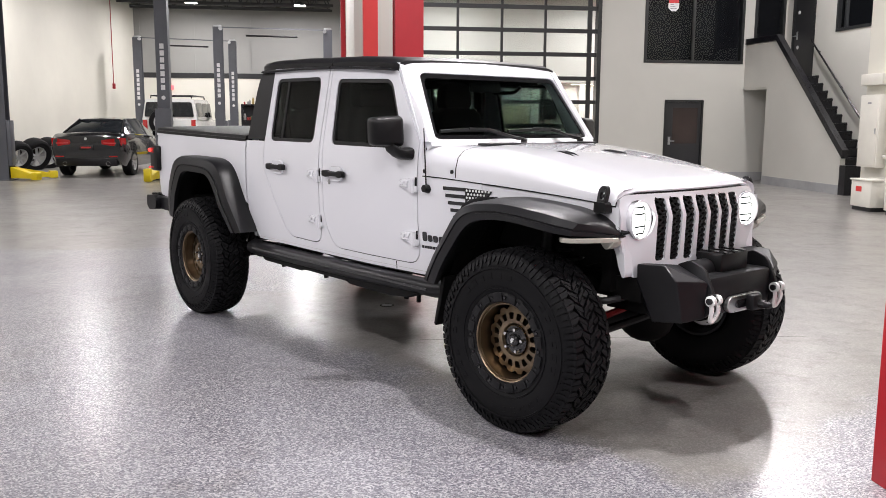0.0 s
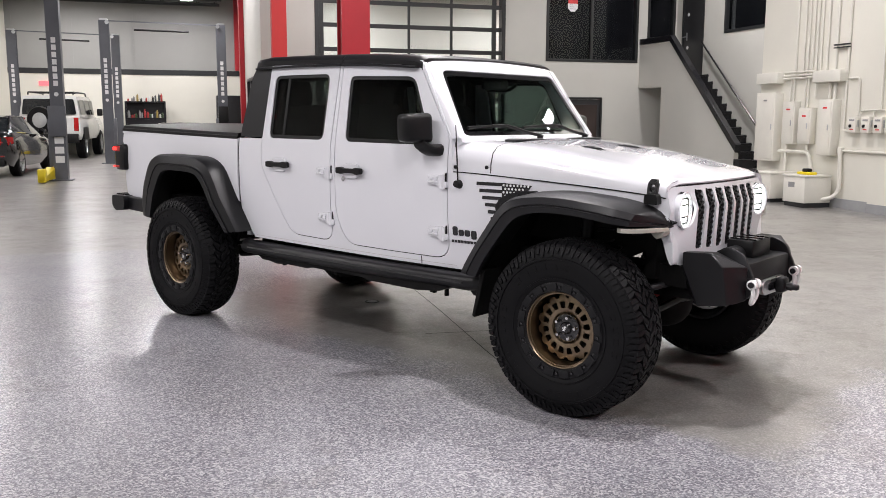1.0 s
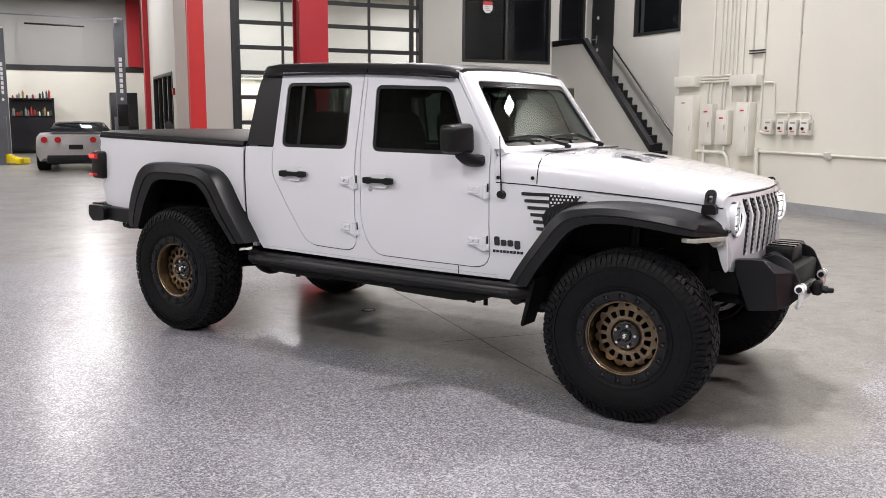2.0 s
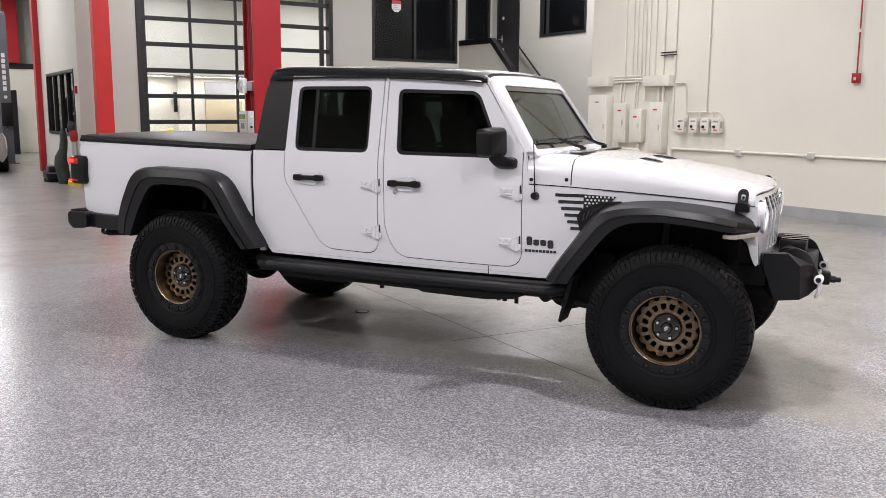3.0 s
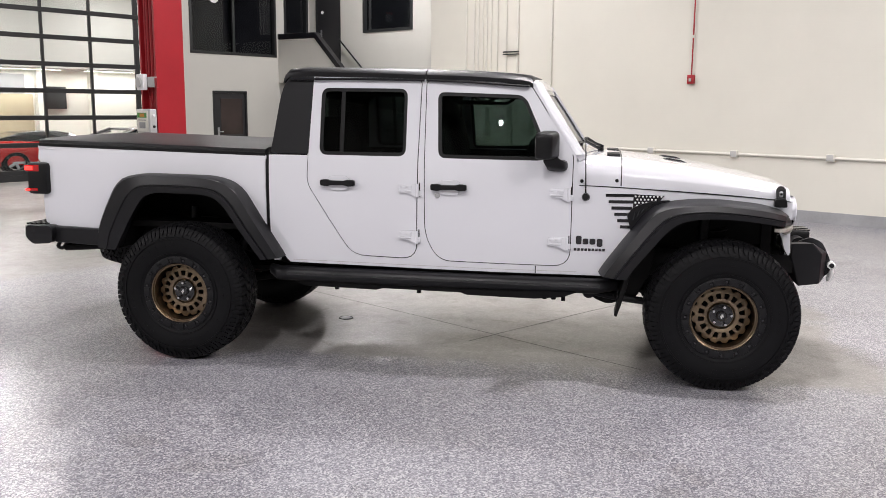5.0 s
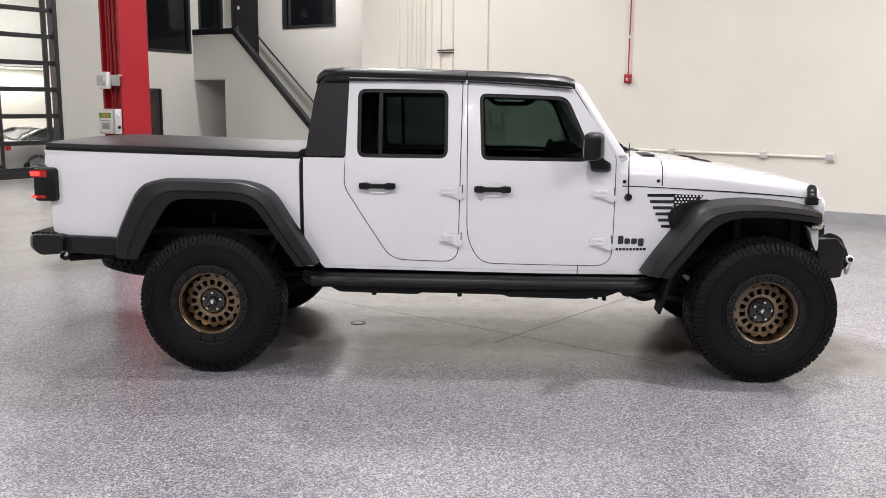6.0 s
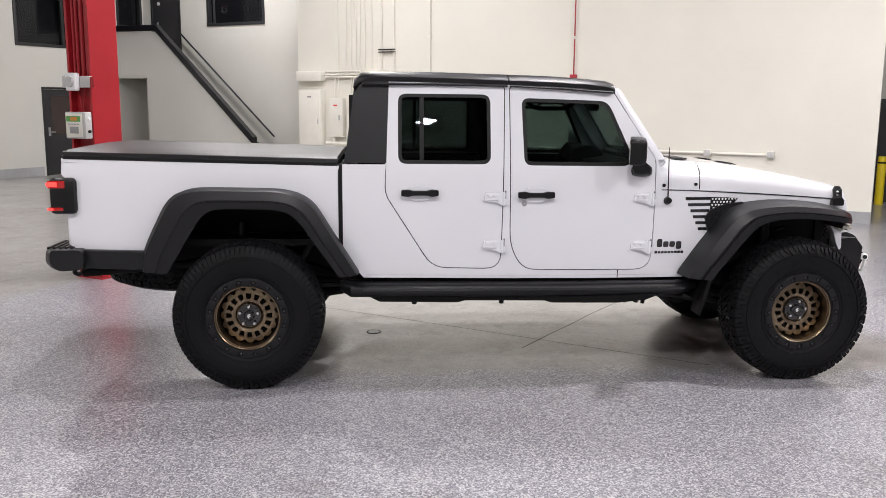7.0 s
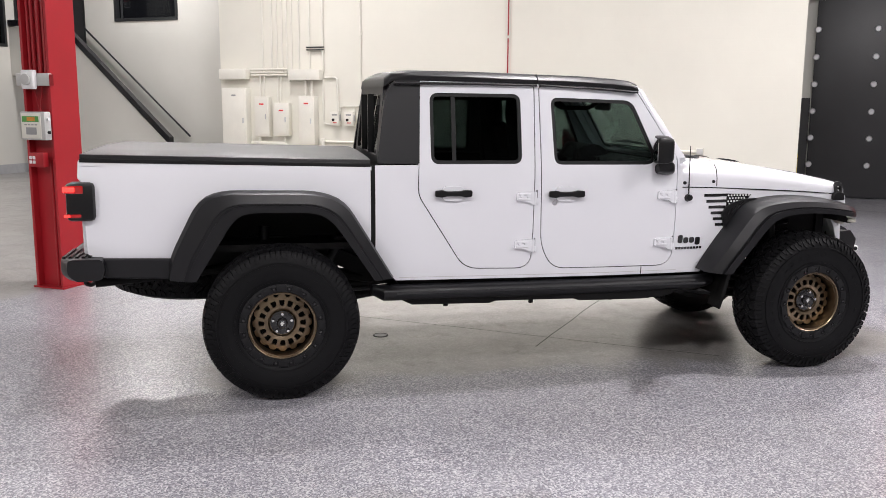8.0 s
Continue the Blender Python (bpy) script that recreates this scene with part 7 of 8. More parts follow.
def lift_column(name, x, y, face, marks=True, yellow=()):
    """A lift column; face: 1 or -1, the way along x in which its carriage looks."""
    th = thing(name, "slate grey two-post lift column with white lettering bars", "car lift", pose(x, y, 0), group="columns of the two-post lifts")
    w, d = 0.17, 0.15
    prof = [(-d, -w), (d, -w), (d, -w + 0.02), (d * 0.5, -w + 0.02), (-d + 0.02, -w + 0.03), (-d + 0.02, w - 0.03), (d * 0.5, w - 0.02), (d, w - 0.02), (d, w), (-d, w)]
    part("post", prism(bmesh.new(), [(u * face, v) for u, v in prof], "z", 0.02, LIFT_H), LIFT_GREY, th, bevel=0.006)
    part("screw", rod(bmesh.new(), (face * 0.02, 0, 0.1), (face * 0.02, 0, LIFT_H - 0.05), 0.03, 10), TRIM_BLACK, th)
    part("base_plate", boxes((-0.26, 0.26, -0.24, 0.24, 0.0, 0.025), bev=0.004), LIFT_GREY, th)
    part("cap", boxes((-0.12, 0.12, -0.12, 0.12, LIFT_H, LIFT_H + 0.06), bev=0.01), GALV, th)
    part("pulley", rod(bmesh.new(), (face * 0.1, -0.13, LIFT_H - 0.06), (face * 0.1, -0.20, LIFT_H - 0.06), 0.06, 16), GALV, th)
    part("carriage", boxes((min(0.0, face * 0.24), max(0.0, face * 0.24), -0.14, 0.14, 0.35, 1.45), bev=0.015), LIFT_GREY, th)
    if marks:
        for k in range(7):
            z = 3.26 - 0.165 * k
            part("letter_bar", boxes((-0.05, 0.05, -w - 0.006, -w - 0.001, z - 0.062, z + 0.062)), WHITE_MARK, th, "white lettering bar")
        part("round_mark", rod(bmesh.new(), (0, -w - 0.006, 2.02), (0, -w - 0.001, 2.02), 0.05, 16), WHITE_MARK, th)
    for k, (side, length) in enumerate(yellow):
        bm = loft(bmesh.new(), [[(u * w, y, z) for u, z in ((-1, z0), (1, z0), (1, z1), (-1, z1))] for y, w, z0, z1 in ((0.0, 0.11, 0.05, 0.32), (length * 0.4, 0.09, 0.05, 0.24), (length * 0.75, 0.08, 0.05, 0.17), (length, 0.08, 0.05, 0.16))], closed=True, caps=True)
        box(bm, -0.085, 0.085, length - 0.2, length, 0.02, 0.33 if len(yellow) == 1 else 0.2, bev=0.025)
        part("arm", bm, YELLOW, th, "yellow swing arm", m=pose(face * 0.22, 0, 0, 0, 0, side))
    return th


a_r = lift_column("lift_column", -3.48, 15.2, -1, True, ((176, 1.15),))
part("control_case", boxes((-0.19, 0.19, -0.36, -0.17, 1.05, 1.75), bev=0.01), LIFT_GREY, a_r, "slate grey power unit with white labels")
part("motor", rod(bmesh.new(), (0.02, -0.27, 1.42), (0.02, -0.27, 1.72), 0.09, 16), TRIM_BLACK, a_r)
for z in (0.95, 0.72, 0.5):
    part("notice", boxes((-0.1, 0.1, -0.177, -0.171, z - 0.08, z + 0.08)), WHITE_MARK, a_r, "white notice")
lift_column("lift_column", -7.36, 15.3, 1, True, ((-60, 1.0), (-120, 0.8)))
lift_column("lift_column", -2.9, 22.8, 1, True, ((-95, 0.6), (-130, 0.5)))
c_r = lift_column("lift_column", 0.70, 23.2, -1, True, ((70, 1.0), (150, 0.8)))
part("control_case", boxes((-0.16, 0.16, -0.36, -0.17, 1.15, 1.85), bev=0.01), TRIM_BLACK, c_r, "black power unit")
lift_column("lift_column", -6.3, 27.3, 1)
lift_column("lift_column", -2.9, 28.2, -1)
for a, b in (((-2.9, 22.8), (0.70, 23.2)), ((-6.3, 27.3), (-2.9, 28.2))):
    ob = thing("lift_crossbar", "thin grey overhead cross bar between the lift columns", "cross bar")
    part("bar", boxes((0.12, (Vector(b) - Vector(a)).length - 0.12, -0.02, 0.02, LIFT_H - 0.018, LIFT_H + 0.018)), LIFT_GREY, ob, m=pose(a[0], a[1], 0, 0, 0, math.degrees(math.atan2(b[1] - a[1], b[0] - a[0]))))
    part("switch_bar", rod(bmesh.new(), (0.9, 0.0, LIFT_H - 0.25), (2.6, 0.0, LIFT_H - 0.25), 0.03, 8), TRIM_BLACK, ob, m=pose(a[0], a[1], 0, 0, 0, math.degrees(math.atan2(b[1] - a[1], b[0] - a[0]))))


# ---- parked cars ----
def car_wheel(th, x, y, r, w, sgn, mat):
    wl = part("wheel", lathe(bmesh.new(), [(r * 0.62, -w / 2), (r * 0.9, -w / 2), (r, -w / 2 + 0.03), (r, w / 2 - 0.03), (r * 0.9, w / 2), (r * 0.62, w / 2)], 36), RUBBER, th, m=pose(x, y, r, 0, 0, 0 if sgn < 0 else 180))
    part("rim", lathe(bmesh.new(), [(r * 0.64, -w / 2 + 0.005), (r * 0.60, -w / 2 + 0.03), (r * 0.58, 0.0), (r * 0.64, 0.0)], 36), mat, wl)
    bm = bmesh.new()
    for k in range(5):
        a = 2 * math.pi * k / 5
        box(bm, 0.0, r * 0.62, -w / 2 + 0.02, -w / 2 + 0.045, -0.035, 0.035, bev=0.006, m=Matrix.Rotation(-a, 4, "Y"))
    part("spokes", bm, mat, wl)
    part("disc", lathe(bmesh.new(), [(0, -w / 2 + 0.06), (r * 0.55, -w / 2 + 0.06), (r * 0.55, -w / 2 + 0.07), (0, -w / 2 + 0.07)], 24), CHASSIS, wl)


def car_body(stations, mat, th, name="body", label=""):
    """Skin over stations (x, half width, sill, belt, shoulder inset)."""
    rows = []
    for x, w, z0, z1, k in stations:
        half = [(w * 0.92, z0), (w, z0 + (z1 - z0) * 0.25), (w, z0 + (z1 - z0) * 0.62), (w * 0.97, z0 + (z1 - z0) * 0.86), (w * (0.93 - k), z1 - 0.01), (w * 0.5, z1 + 0.012)]
        rows.append([(x, -y, z) for y, z in half] + [(x, 0, z1 + 0.018)] + [(x, y, z) for y, z in reversed(half)])
    bm = loft(bmesh.new(), rows, caps=False)
    for r in (0, -1):
        bmesh.ops.contextual_create(bm, geom=[e for e in bm.edges if len(e.link_faces) == 1 and all(abs(v.co.x - rows[r][0][0]) < 1e-5 for v in e.verts)])
    bmesh.ops.holes_fill(bm, edges=bm.edges[:], sides=40)
    return part(name, bm, mat, th, label, sharp=45)


def cabin(rows, mat, th, name, label=""):
    """Greenhouse: stations of (x, half width below, z below, half width above, z above)."""
    bm = loft(bmesh.new(), [[(x, -w0, z0), (x2, -w1, z1 - 0.02), (x2, -w1 * 0.8, z1), (x2, 0, z1 + 0.015), (x2, w1 * 0.8, z1), (x2, w1, z1 - 0.02), (x, w0, z0)] for x, w0, z0, x2, w1, z1 in rows], caps=True)
    return part(name, bm, mat, th, label, sharp=40)


BLACK_CAR = surface("black metallic car paint", (0.006, 0.006, 0.007), 0.15, vary=0.05, bump_k=0, coat=1.0)
SILVER_CAR = surface("silver car paint", (0.42, 0.40, 0.40), 0.25, 0.3, vary=0.04, bump_k=0, coat=1.0)
RED_CAR = surface("red car paint", (0.45, 0.02, 0.02), 0.2, vary=0.05, bump_k=0, coat=1.0)
WHITE_CAR = surface("white car paint", (0.72, 0.72, 0.70), 0.25, vary=0.04, bump_k=0, coat=1.0)
DARK_GLASS = surface("dark car glass", (0.012, 0.014, 0.016), 0.06, vary=0.05, bump_k=0, rough_vary=0.02)


def sedan(m, paint, label, L=4.6, W=1.82, lights="wide"):
    """A saloon, its rear at x = 0, nose along +x."""
    th = thing("saloon_car", label, "car", m)
    h = W / 2
    car_body([(0.0, h * 0.90, 0.42, 0.98, 0.10), (0.10, h * 0.97, 0.30, 1.05, 0.06), (0.45, h, 0.24, 1.07, 0.04), (1.2, h, 0.22, 1.02, 0.0), (2.4, h, 0.22, 0.98, 0.0), (3.3, h * 0.99, 0.22, 0.93, 0.02), (4.2, h * 0.95, 0.24, 0.80, 0.06), (L, h * 0.82, 0.34, 0.62, 0.12)], paint, th, label="")
    cabin([(0.50, h * 0.80, 1.06, 1.25, h * 0.62, 1.40), (1.30, h * 0.93, 1.01, 1.45, h * 0.66, 1.425), (2.2, h * 0.93, 0.98, 2.15, h * 0.66, 1.43), (3.30, h * 0.84, 0.93, 2.55, h * 0.62, 1.38)], DARK_GLASS, th, "glasshouse", "dark car windows")
    cabin([(1.22, h * 0.62, 1.385, 1.22, h * 0.60, 1.405), (1.5, h * 0.67, 1.41, 1.5, h * 0.65, 1.435), (2.2, h * 0.67, 1.415, 2.2, h * 0.65, 1.44), (2.56, h * 0.63, 1.37, 2.56, h * 0.60, 1.39)], paint, th, "roof")
    for s in (-1, 1):
        part("roof_pillar", pipe(bmesh.new(), [(0.52, s * h * 0.80, 1.065), (1.25, s * h * 0.625, 1.395)], 0.028, 6), paint, th)
        part("tail_light", loft(bmesh.new(), [[(x, s * y, z) for z in (z0, z1)] for x, y, z0, z1 in ((-0.012, h * 0.42, 0.80, 0.90), (-0.012, h * 0.70, 0.76, 0.93), (0.03, h * 0.93, 0.76, 0.95), (0.22, h * 1.003, 0.80, 0.94))]), RED_LENS, th, "red tail light", bevel=0)
        part("tail_glow", loft(bmesh.new(), [[(x - 0.006, s * y, z) for z in (z0, z1)] for x, y, z0, z1 in ((-0.012, h * 0.46, 0.82, 0.845), (-0.012, h * 0.70, 0.81, 0.84), (0.028, h * 0.92, 0.81, 0.84))]), RED_MARK, th)
        part("exhaust_tip", lathe(bmesh.new(), [(0.045, -0.05), (0.052, -0.05), (0.052, 0.1), (0.045, 0.1)], 20), CHROME, th, "chrome exhaust tip", m=pose(0.02, s * h * 0.58, 0.33, 0, 0, -90))
        part("reflector", boxes((-0.014, 0.0, s * h * 0.72 - 0.1, s * h * 0.72 + 0.1, 0.49, 0.52)), RED_LENS, th)
        part("door_mirror", boxes((2.72, 2.84, s * h * 1.04 - 0.09, s * h * 1.04 + 0.09, 0.97, 1.10), bev=0.03), paint, th)
        part("window_trim", pipe(bmesh.new(), [(0.75, s * h * 0.905, 1.05), (1.6, s * h * 0.945, 1.01), (3.0, s * h * 0.90, 0.95)], 0.010, 6), CHROME, th)
        car_wheel(th, 0.85, s * (h - 0.12), 0.335, 0.24, s, GALV)
        car_wheel(th, 3.68, s * (h - 0.12), 0.335, 0.24, s, GALV)
    part("rear_valance", boxes((-0.03, 0.12, -h * 0.82, h * 0.82, 0.27, 0.46), bev=0.03), TRIM_BLACK, th, "dark rear valance")
    part("number_plate", boxes((-0.026, -0.012, -0.17, 0.17, 0.66, 0.78), bev=0.003), DARK_FRAME, th, "plain dark plate")
    part("plate_bar", boxes((-0.03, -0.0265, -0.12, 0.12, 0.70, 0.74)), RED_MARK, th)
    part("boot_badge", rod(bmesh.new(), (-0.02, 0, 0.93), (0.0, 0, 0.93), 0.035, 16), CHROME, th)
    part("boot_line", boxes((-0.006, 0.0, -h * 0.62, h * 0.62, 0.835, 0.842)), TRIM_BLACK, th)
    return th


def suv(m, label):
    th = thing("off_road_car", label, "car", m)
    h = 1.03
    car_body([(0.0, h * 0.97, 0.62, 1.30, 0.0), (0.08, h, 0.60, 1.32, 0.0), (1.6, h, 0.60, 1.32, 0.0), (3.2, h, 0.60, 1.32, 0.0), (4.5, h * 0.98, 0.62, 1.28, 0.02), (4.75, h * 0.95, 0.66, 1.2, 0.03)], WHITE_CAR, th)
    cabin([(0.05, h * 0.97, 1.30, 0.16, h * 0.86, 1.98), (1.5, h * 0.97, 1.30, 1.5, h * 0.87, 2.0), (2.6, h * 0.97, 1.30, 2.5, h * 0.87, 2.0), (3.1, h * 0.95, 1.30, 2.85, h * 0.85, 1.95)], WHITE_CAR, th, "cab")
    part("back_glass", prism(bmesh.new(), rounded([(-0.90, 1.40), (0.90, 1.40), (0.82, 1.88), (-0.82, 1.88)], 0.06), "x", 0.03, 0.09), DARK_GLASS, th, "dark rear window", m=pose(-0.02, 0, 0, 0, 0, 0))
    for s in (-1, 1):
        for x0, x1 in ((0.35, 1.2), (1.32, 2.1), (2.2, 2.85)):
            part("side_glass", loft(bmesh.new(), [[(x, s * (h * 0.975 - 0.005), 1.40), (x, s * (h * 0.905), 1.86)] for x in (x0, x1)]), DARK_GLASS, th)
        part("tail_light", boxes((-0.03, 0.06, s * 0.88 - 0.08, s * 0.88 + 0.08, 0.88, 1.30), bev=0.015), RED_LENS, th, "red tail light")
        car_wheel(th, 0.85, s * (h - 0.14), 0.44, 0.3, s, GALV)
        car_wheel(th, 3.98, s * (h - 0.14), 0.44, 0.3, s, GALV)
        part("door_mirror", boxes((2.98, 3.10, s * 1.18 - 0.1, s * 1.18 + 0.1, 1.36, 1.6), bev=0.03), TRIM_BLACK, th)
        part("roof_rack", pipe(bmesh.new(), [(0.4, s * 0.75, 2.02), (0.45, s * 0.75, 2.10), (2.6, s * 0.75, 2.10), (2.7, s * 0.75, 2.0)], 0.025, 8, 0.05), TRIM_BLACK, th, "black roof rack rail")
        part("wheel_arch", prism(bmesh.new(), rounded([(0.35, 0.6), (0.45, 1.0), (1.25, 1.0), (1.35, 0.6)], 0.1), "y", *sorted((s * (h - 0.02), s * (h + 0.035)))), TRIM_BLACK, th)
    for x in (0.6, 1.3, 2.0):
        part("rack_bar", boxes((x - 0.03, x + 0.03, -0.75, 0.75, 2.08, 2.12)), TRIM_BLACK, th)
    part("rear_bumper", boxes((-0.22, 0.05, -0.95, 0.95, 0.50, 0.80), bev=0.03), TRIM_BLACK, th, "dark rear bumper")
    sp = part("spare_wheel", lathe(bmesh.new(), [(0.0, -0.14), (0.26, -0.14), (0.40, -0.13), (0.43, -0.06), (0.43, 0.06), (0.40, 0.13), (0.0, 0.13)], 40), RUBBER, th, "spare wheel on the tailgate", m=pose(-0.2, 0.25, 1.22, 0, 0, -90))
    part("rim", lathe(bmesh.new(), [(0.0, -0.15), (0.2, -0.15), (0.235, -0.145), (0.235, -0.13), (0.0, -0.13)], 32), GALV, sp)
    return th


def coupe(m, paint, label):
    th = thing("sports_car", label, "car", m)
    h = 0.94
    car_body([(0.0, h * 0.86, 0.34, 0.92, 0.08), (0.08, h * 0.95, 0.26, 0.97, 0.05), (0.6, h, 0.22, 0.98, 0.03), (1.6, h * 0.97, 0.2, 0.93, 0.0), (2.6, h * 0.95, 0.2, 0.88, 0.02), (3.6, h * 0.98, 0.2, 0.80, 0.04), (4.4, h * 0.8, 0.26, 0.62, 0.1)], paint, th)
    cabin([(0.35, h * 0.72, 0.97, 1.1, h * 0.58, 1.20), (1.4, h * 0.82, 0.94, 1.5, h * 0.60, 1.24), (2.0, h * 0.84, 0.92, 1.9, h * 0.60, 1.24), (2.75, h * 0.8, 0.87, 2.3, h * 0.55, 1.18)], DARK_GLASS, th, "glasshouse", "dark car windows")
    for s in (-1, 1):
        for k in (0.42, 0.74):
            part("tail_light", rod(bmesh.new(), (-0.02, s * h * k, 0.80), (0.02, s * h * k, 0.80), 0.075, 24), RED_LENS, th, "round red tail light")
        car_wheel(th, 0.8, s * (h - 0.14), 0.335, 0.28, s, GALV)
        car_wheel(th, 3.45, s * (h - 0.13), 0.32, 0.25, s, GALV)
    part("diffuser", boxes((-0.02, 0.1, -h * 0.7, h * 0.7, 0.2, 0.42), bev=0.03), TRIM_BLACK, th, "black rear diffuser")
    part("number_plate", boxes((-0.02, -0.008, -0.16, 0.16, 0.56, 0.68)), TRIM_BLACK, th)
    part("roof_spoiler", boxes((0.0, 0.16, -h * 0.6, h * 0.6, 0.985, 1.0)), paint, th)
    return th


sedan(pose(-5.64, 16.2, 0, 0, 0, 84) @ Matrix.Diagonal((1.04, 1.04, 1.06, 1)), BLACK_CAR, "glossy black saloon car parked in the lift bay")
suv(pose(-5.1, 26.3, 0, 0, 0, 85) @ Matrix.Diagonal((1, 1, 1.12, 1)), "white boxy off-road car with a roof rack and spare wheel")
coupe(pose(-0.88, 18.6, 0, 0, 0, 84) @ Matrix.Diagonal((1.05, 1.12, 1.07, 1)), SILVER_CAR, "silver low sports car with round tail lights")

# wheels leaning on the side wall
w0 = thing("loose_wheel", "black tyre on a silver alloy rim leaning on the wall", "wheel", pose(-8.12, 18.7, 0.435, 0, 20, -36) @ Matrix.Diagonal((1.15, 1.15, 1.15, 1)), group="loose wheels along the wall")
part("tyre", lathe(bmesh.new(), [(0.22, -0.10), (0.25, -0.125), (0.33, -0.14), (0.37, -0.11), (0.38, -0.07), (0.38, 0.07), (0.37, 0.11), (0.33, 0.14), (0.22, 0.12)], 40), RUBBER, w0, m=pose(0, 0, 0, 0, 0, 90))
bm = bmesh.new()
for k in range(7):
    a = 2 * math.pi * k / 7
    box(bm, 0.0, 0.22, -0.10, -0.075, -0.025, 0.025, bev=0.005, m=Matrix.Rotation(-a, 4, "Y"))
part("spokes", bm, GALV, w0, "silver alloy spokes", m=pose(0, 0, 0, 0, 0, 90))
part("rim", lathe(bmesh.new(), [(0.225, -0.112), (0.21, -0.10), (0.205, 0.1), (0.225, 0.12)], 36), GALV, w0, m=pose(0, 0, 0, 0, 0, 90))
for i, (wx, wy) in enumerate(((-7.93, 19.6), (-7.82, 20.5), (-7.72, 21.4))):
    copy_thing(w0, pose(wx, wy, 0.435, 0, 20, -36 + 4 * i) @ Matrix.Diagonal((1.15, 1.15, 1.15, 1)))

# shelf unit with bottles
sh = thing("shelf_unit", "black steel shelf unit against the far wall", "shelf")
SX0, SX1, SY = -2.78, -1.23, 30.5
for z in (0.15, 0.9, 1.45, 2.1):
    part("shelf_board", boxes((SX0, SX1, SY - 0.25, SY + 0.25, z - 0.03, z)), BLACK_PAINT, sh)
for x in (SX0 + 0.02, SX1 - 0.02):
    for y in (SY - 0.23, SY + 0.23):
        part("upright", boxes((x - 0.03, x + 0.03, y - 0.02, y + 0.02, 0, 2.12)), BLACK_PAINT, sh)
part("back_panel", boxes((SX0, SX1, SY + 0.25, SY + 0.27, 0, 2.12)), BLACK_PAINT, sh)
part("lower_front", boxes((SX0 + 0.05, SX1 - 0.05, SY - 0.22, SY + 0.2, 0.16, 1.40)), BLACK_PAINT, sh)
rnd = random.Random(5)
MIXED = [surface("bottle " + n, c, 0.35, vary=0.1) for n, c in (("white", (0.7, 0.7, 0.68)), ("red", (0.32, 0.03, 0.03)), ("ochre", (0.30, 0.22, 0.06)), ("olive", (0.05, 0.08, 0.04)), ("black", (0.02, 0.02, 0.02)), ("charcoal", (0.04, 0.045, 0.05)), ("grey", (0.25, 0.25, 0.25)))]
for z, n in ((1.45, 14), (2.1, 12)):
    for k in range(n):
        x = SX0 + 0.12 + (SX1 - SX0 - 0.24) * (k + rnd.uniform(-0.3, 0.3)) / (n - 1)
        hgt, r = rnd.uniform(0.12, 0.36), rnd.uniform(0.035, 0.055)
        mat = rnd.choice(MIXED)
        b = thing("bottle", "plastic bottle standing on the shelf", "bottle", pose(x, SY - 0.1 + rnd.uniform(-0.05, 0.05), z), group="bottles on the shelf")
        part("body", lathe(bmesh.new(), [(0.0, 0.0), (r, 0.0), (r, hgt * 0.75), (r * 0.4, hgt * 0.88), (r * 0.4, hgt), (0.0, hgt)], 14), mat, b, m=pose(0, 0, 0, 90, 0, 0))
ex = thing("exit_sign", "small red lit exit sign on the far wall", "sign")
part("face", boxes((-6.0, -5.58, FAR - 0.06, FAR - 0.005, 2.70, 2.88), bev=0.01), glow_mat("red sign glow", (0.9, 0.12, 0.14), 1.2), ex)
tb = thing("tool_cabinet", "black tool cabinet against the far wall", "cabinet")
part("case", boxes((0.75, 1.75, 29.2, 29.9, 0.0, 2.35), bev=0.02), BLACK_PAINT, tb)
for z in (0.4, 0.75, 1.1):
    part("drawer", boxes((0.8, 1.7, 29.17, 29.2, z - 0.15, z + 0.15), bev=0.006), BLACK_PAINT, tb)
# cleaning machines by the bay wall
OLIVE = surface("dark olive canvas", (0.05, 0.055, 0.045), 0.8, vary=0.3, spread=5)
fm = thing("floor_scrubber", "dark floor scrubber with an olive canvas bag by the bay wall", "floor scrubber")
bm = loft(bmesh.new(), [[(x, y, z) for x, y in rounded([(0.55, 14.9), (1.02, 14.9), (1.02, 16.3), (0.66, 16.3)], 0.12, 3)] for z in (0.05, 0.12, 0.19)], closed=True, caps=True)
part("deck", bm, TRIM_BLACK, fm, "black low brush deck")
part("brush", lathe(bmesh.new(), [(0.0, 0.0), (0.24, 0.0), (0.25, 0.07), (0.0, 0.08)], 24), RUBBER, fm, m=pose(0.78, 15.25, 0.0, 90, 0, 0))
part("bag", loft(bmesh.new(), [[(0.86 + dx + a * r, 14.50 + b * r * 1.3, z) for a, b in ((math.cos(k * math.pi / 6), math.sin(k * math.pi / 6)) for k in range(12))] for z, r, dx in ((0.0, 0.12, 0.0), (0.2, 0.14, -0.02), (0.42, 0.15, -0.05), (0.60, 0.13, -0.05), (0.78, 0.09, 0.01), (0.95, 0.085, 0.03), (1.15, 0.07, 0.02), (1.22, 0.03, 0.02))], closed=True, caps=True), OLIVE, fm, "olive canvas dust bag")
part("pole", pipe(bmesh.new(), [(0.96, 15.0, 0.18), (0.98, 14.7, 1.1), (0.96, 14.55, 1.22)], 0.018, 8, 0.08), GALV, fm)
part("motor", boxes((0.68, 0.94, 15.5, 15.95, 0.19, 0.33), bev=0.04), DARK_FRAME, fm)
vc = thing("upright_vacuum", "upright vacuum with red top, white body and yellow foot", "vacuum cleaner")
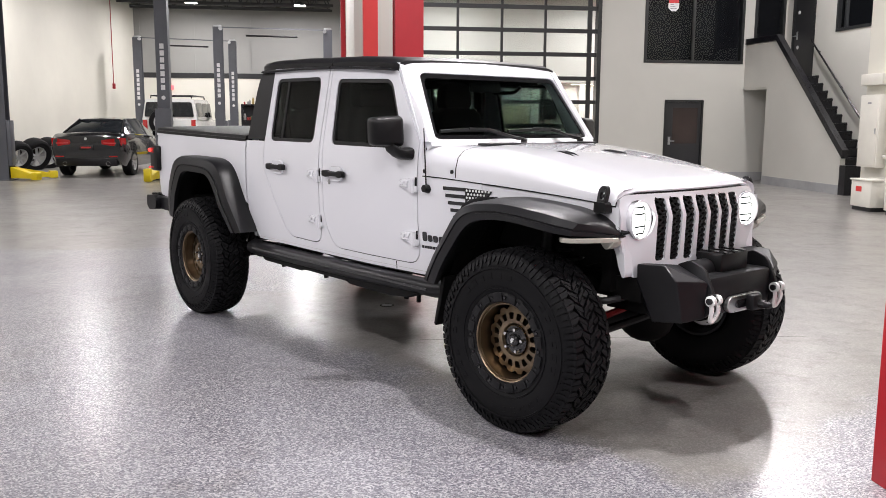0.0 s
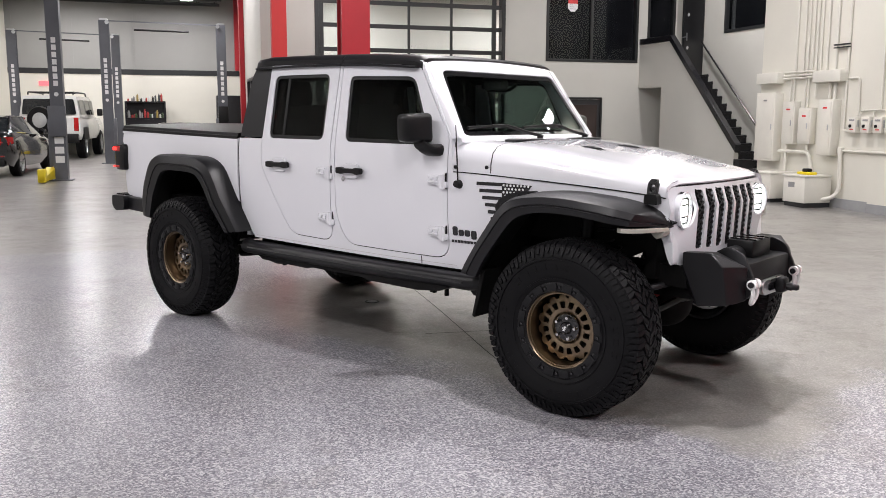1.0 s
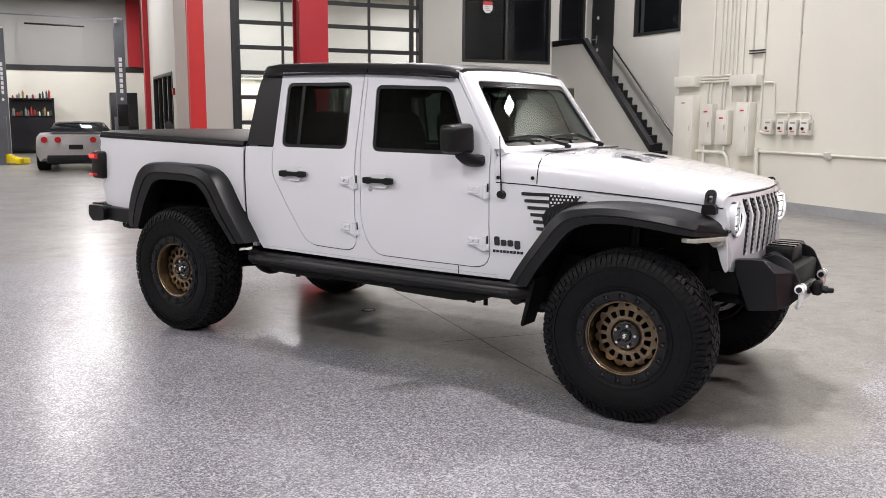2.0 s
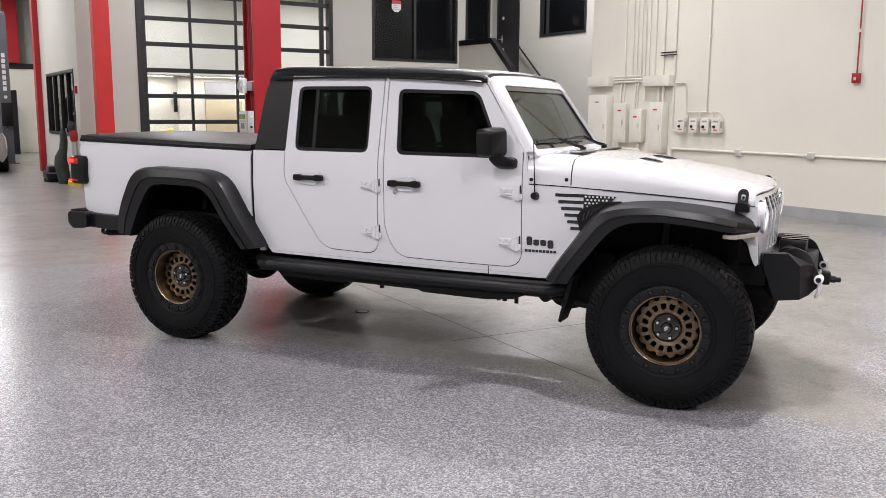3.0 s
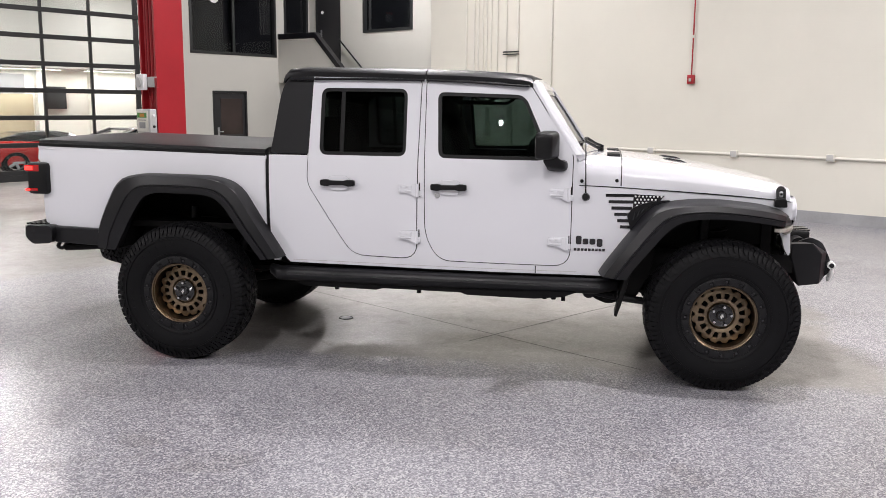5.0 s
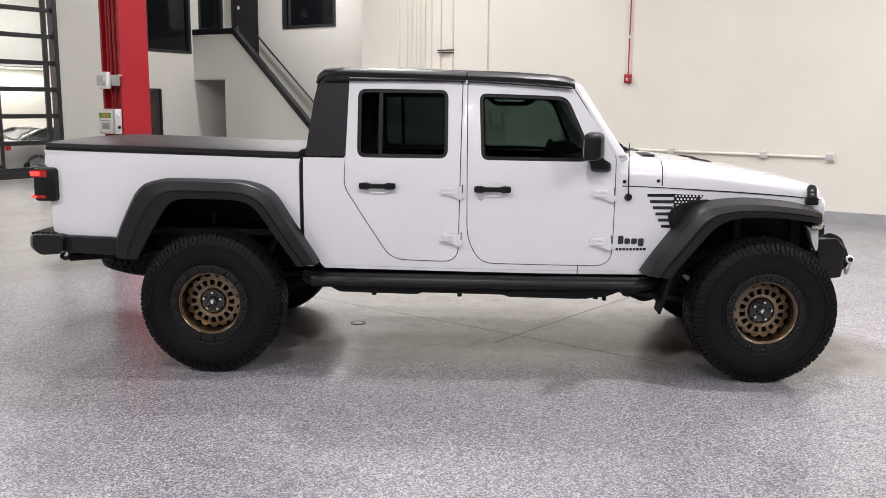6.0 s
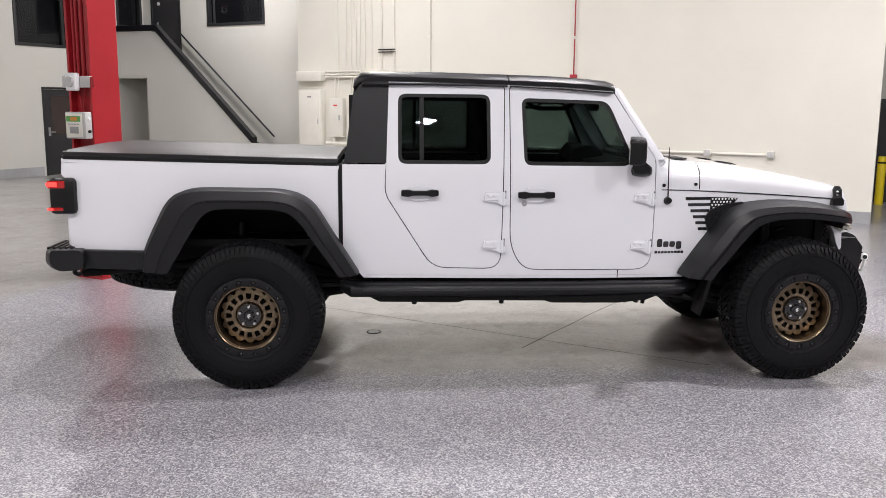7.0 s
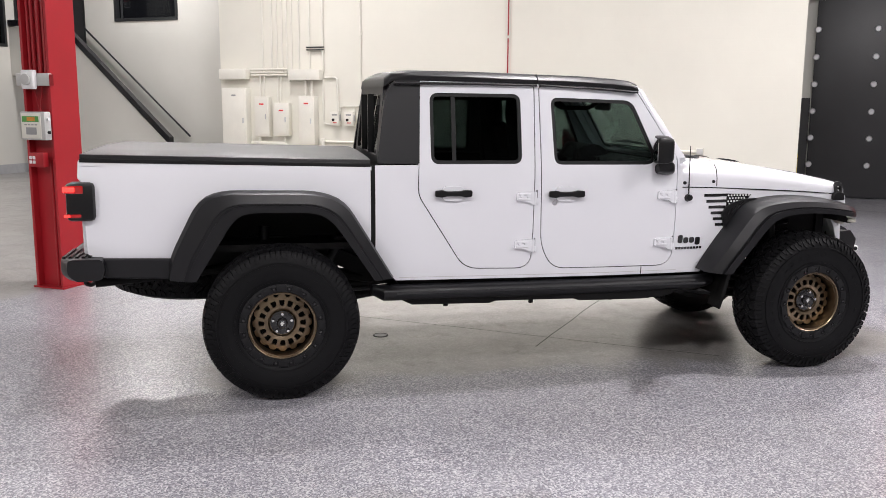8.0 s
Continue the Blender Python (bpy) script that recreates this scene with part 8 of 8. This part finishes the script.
part("body", loft(bmesh.new(), [[(1.02 + a * r * 0.7, 13.98 + b * r * 0.8, z) for a, b in ((math.cos(k * math.pi / 6), math.sin(k * math.pi / 6)) for k in range(12))] for z, r in ((0.14, 0.09), (0.5, 0.09), (0.95, 0.08))], closed=True, caps=True), GREY_BOX, vc)
part("tank", loft(bmesh.new(), [[(1.02 + a * r * 0.7, 13.98 + b * r * 0.8, z) for a, b in ((math.cos(k * math.pi / 6), math.sin(k * math.pi / 6)) for k in range(12))] for z, r in ((0.951, 0.09), (1.0, 0.12), (1.14, 0.12), (1.2, 0.08))], closed=True, caps=True), RED_STEEL, vc, "red tank")
part("head", loft(bmesh.new(), [[(0.98 + a * r, 13.98 + b * r * 0.8, z) for a, b in ((math.cos(k * math.pi / 5), math.sin(k * math.pi / 5)) for k in range(10))] for z, r in ((1.201, 0.07), (1.28, 0.09), (1.36, 0.07), (1.40, 0.03))], closed=True, caps=True), DARK_FRAME, vc)
part("foot", loft(bmesh.new(), [[(x, y, z) for x, y in rounded([(0.86 + k, 13.82 + k), (1.10, 13.82 + k), (1.10, 14.16), (0.86 + k, 14.16)], 0.05, 3)] for z, k in ((0.0, 0.0), (0.08, 0.0), (0.14, 0.06))], closed=True, caps=True), YELLOW, vc, "yellow foot")
pull = thing("call_point", "small red call point on the bay wall", "call point")
part("case", boxes((SPLIT - 0.05, SPLIT - 0.003, 14.0, 14.1, 2.0, 2.16)), RED_STEEL, pull)

# ---- room behind the glazed door ----
coupe(pose(4.15, 17.0, 0, 0, 0, -2) @ Matrix.Diagonal((1, 1, 0.82, 1)), RED_CAR, "low red car parked in the room behind the glazed door")
sedan(pose(6.0, 15.2, 0, 0, 0, 3) @ Matrix.Diagonal((1, 1, 0.78, 1)), SILVER_CAR, "pale car parked in the room behind the glazed door")
mc = thing("motorcycle_cart", "yellow covered machine on a dark cart behind the glazed door", "cart")
part("cart", boxes((3.0, 4.3, 15.9, 16.6, 0.0, 0.62), bev=0.03), DARK_FRAME, mc)
part("case", boxes((3.5, 4.1, 15.95, 16.55, 0.62, 0.82), bev=0.02), GREY_BOX, mc, "pale case")
part("machine", loft(bmesh.new(), [[(x, y, z) for y, z in rounded([(16.0, 0.82), (16.5, 0.82), (16.45, h), (16.05, h)], 0.06, 3)] for x, h in ((3.52, 0.95), (3.58, 1.12), (3.78, 1.18), (3.9, 0.95))], closed=True, caps=True), YELLOW, mc, "yellow machine body")
part("hood", boxes((3.1, 3.45, 16.0, 16.5, 0.62, 0.98), bev=0.08), BLACK_CAR, mc)
part("lamp_lens", rod(bmesh.new(), (3.2, 15.99, 0.45), (3.2, 15.96, 0.45), 0.08, 16), WHITE_MARK, mc)
for x, y0, z0, w, hh in ((4.53, 18.6, 1.6, 0.10, 0.56), (6.96, 19.0, 1.54, 0.66, 0.62)):
    tv = thing("wall_screen", "dark flat screen on the white wall", "screen")
    part("case", boxes((x, x + w, y0, y0 + 0.06, z0, z0 + hh), bev=0.01), DARK_FRAME, tv)
    part("bracket", boxes((x + w * 0.4, x + w * 0.6, y0 + 0.06, 19.095, z0 + 0.2, z0 + hh - 0.2)), GALV, tv)
od = thing("door_panel", "grey and tan double door in the white wall", "door")
part("upper_leaf", boxes((5.58, 6.5, 19.04, 19.095, 1.95, 2.48), bev=0.008), GREY_MARK, od)
part("lower_leaf", boxes((5.58, 6.7, 19.03, 19.095, 0.02, 1.945), bev=0.008), surface("tan door panel", (0.42, 0.36, 0.24), 0.5), od)
for x in (4.78, 6.78, 8.3):
    struct("trim_pilaster", boxes((x, x + 0.24, 18.9, 19.095, 0.02, 2.6)), CREAM_BOX, "pale pilaster on the rear wall of the room", "trim")
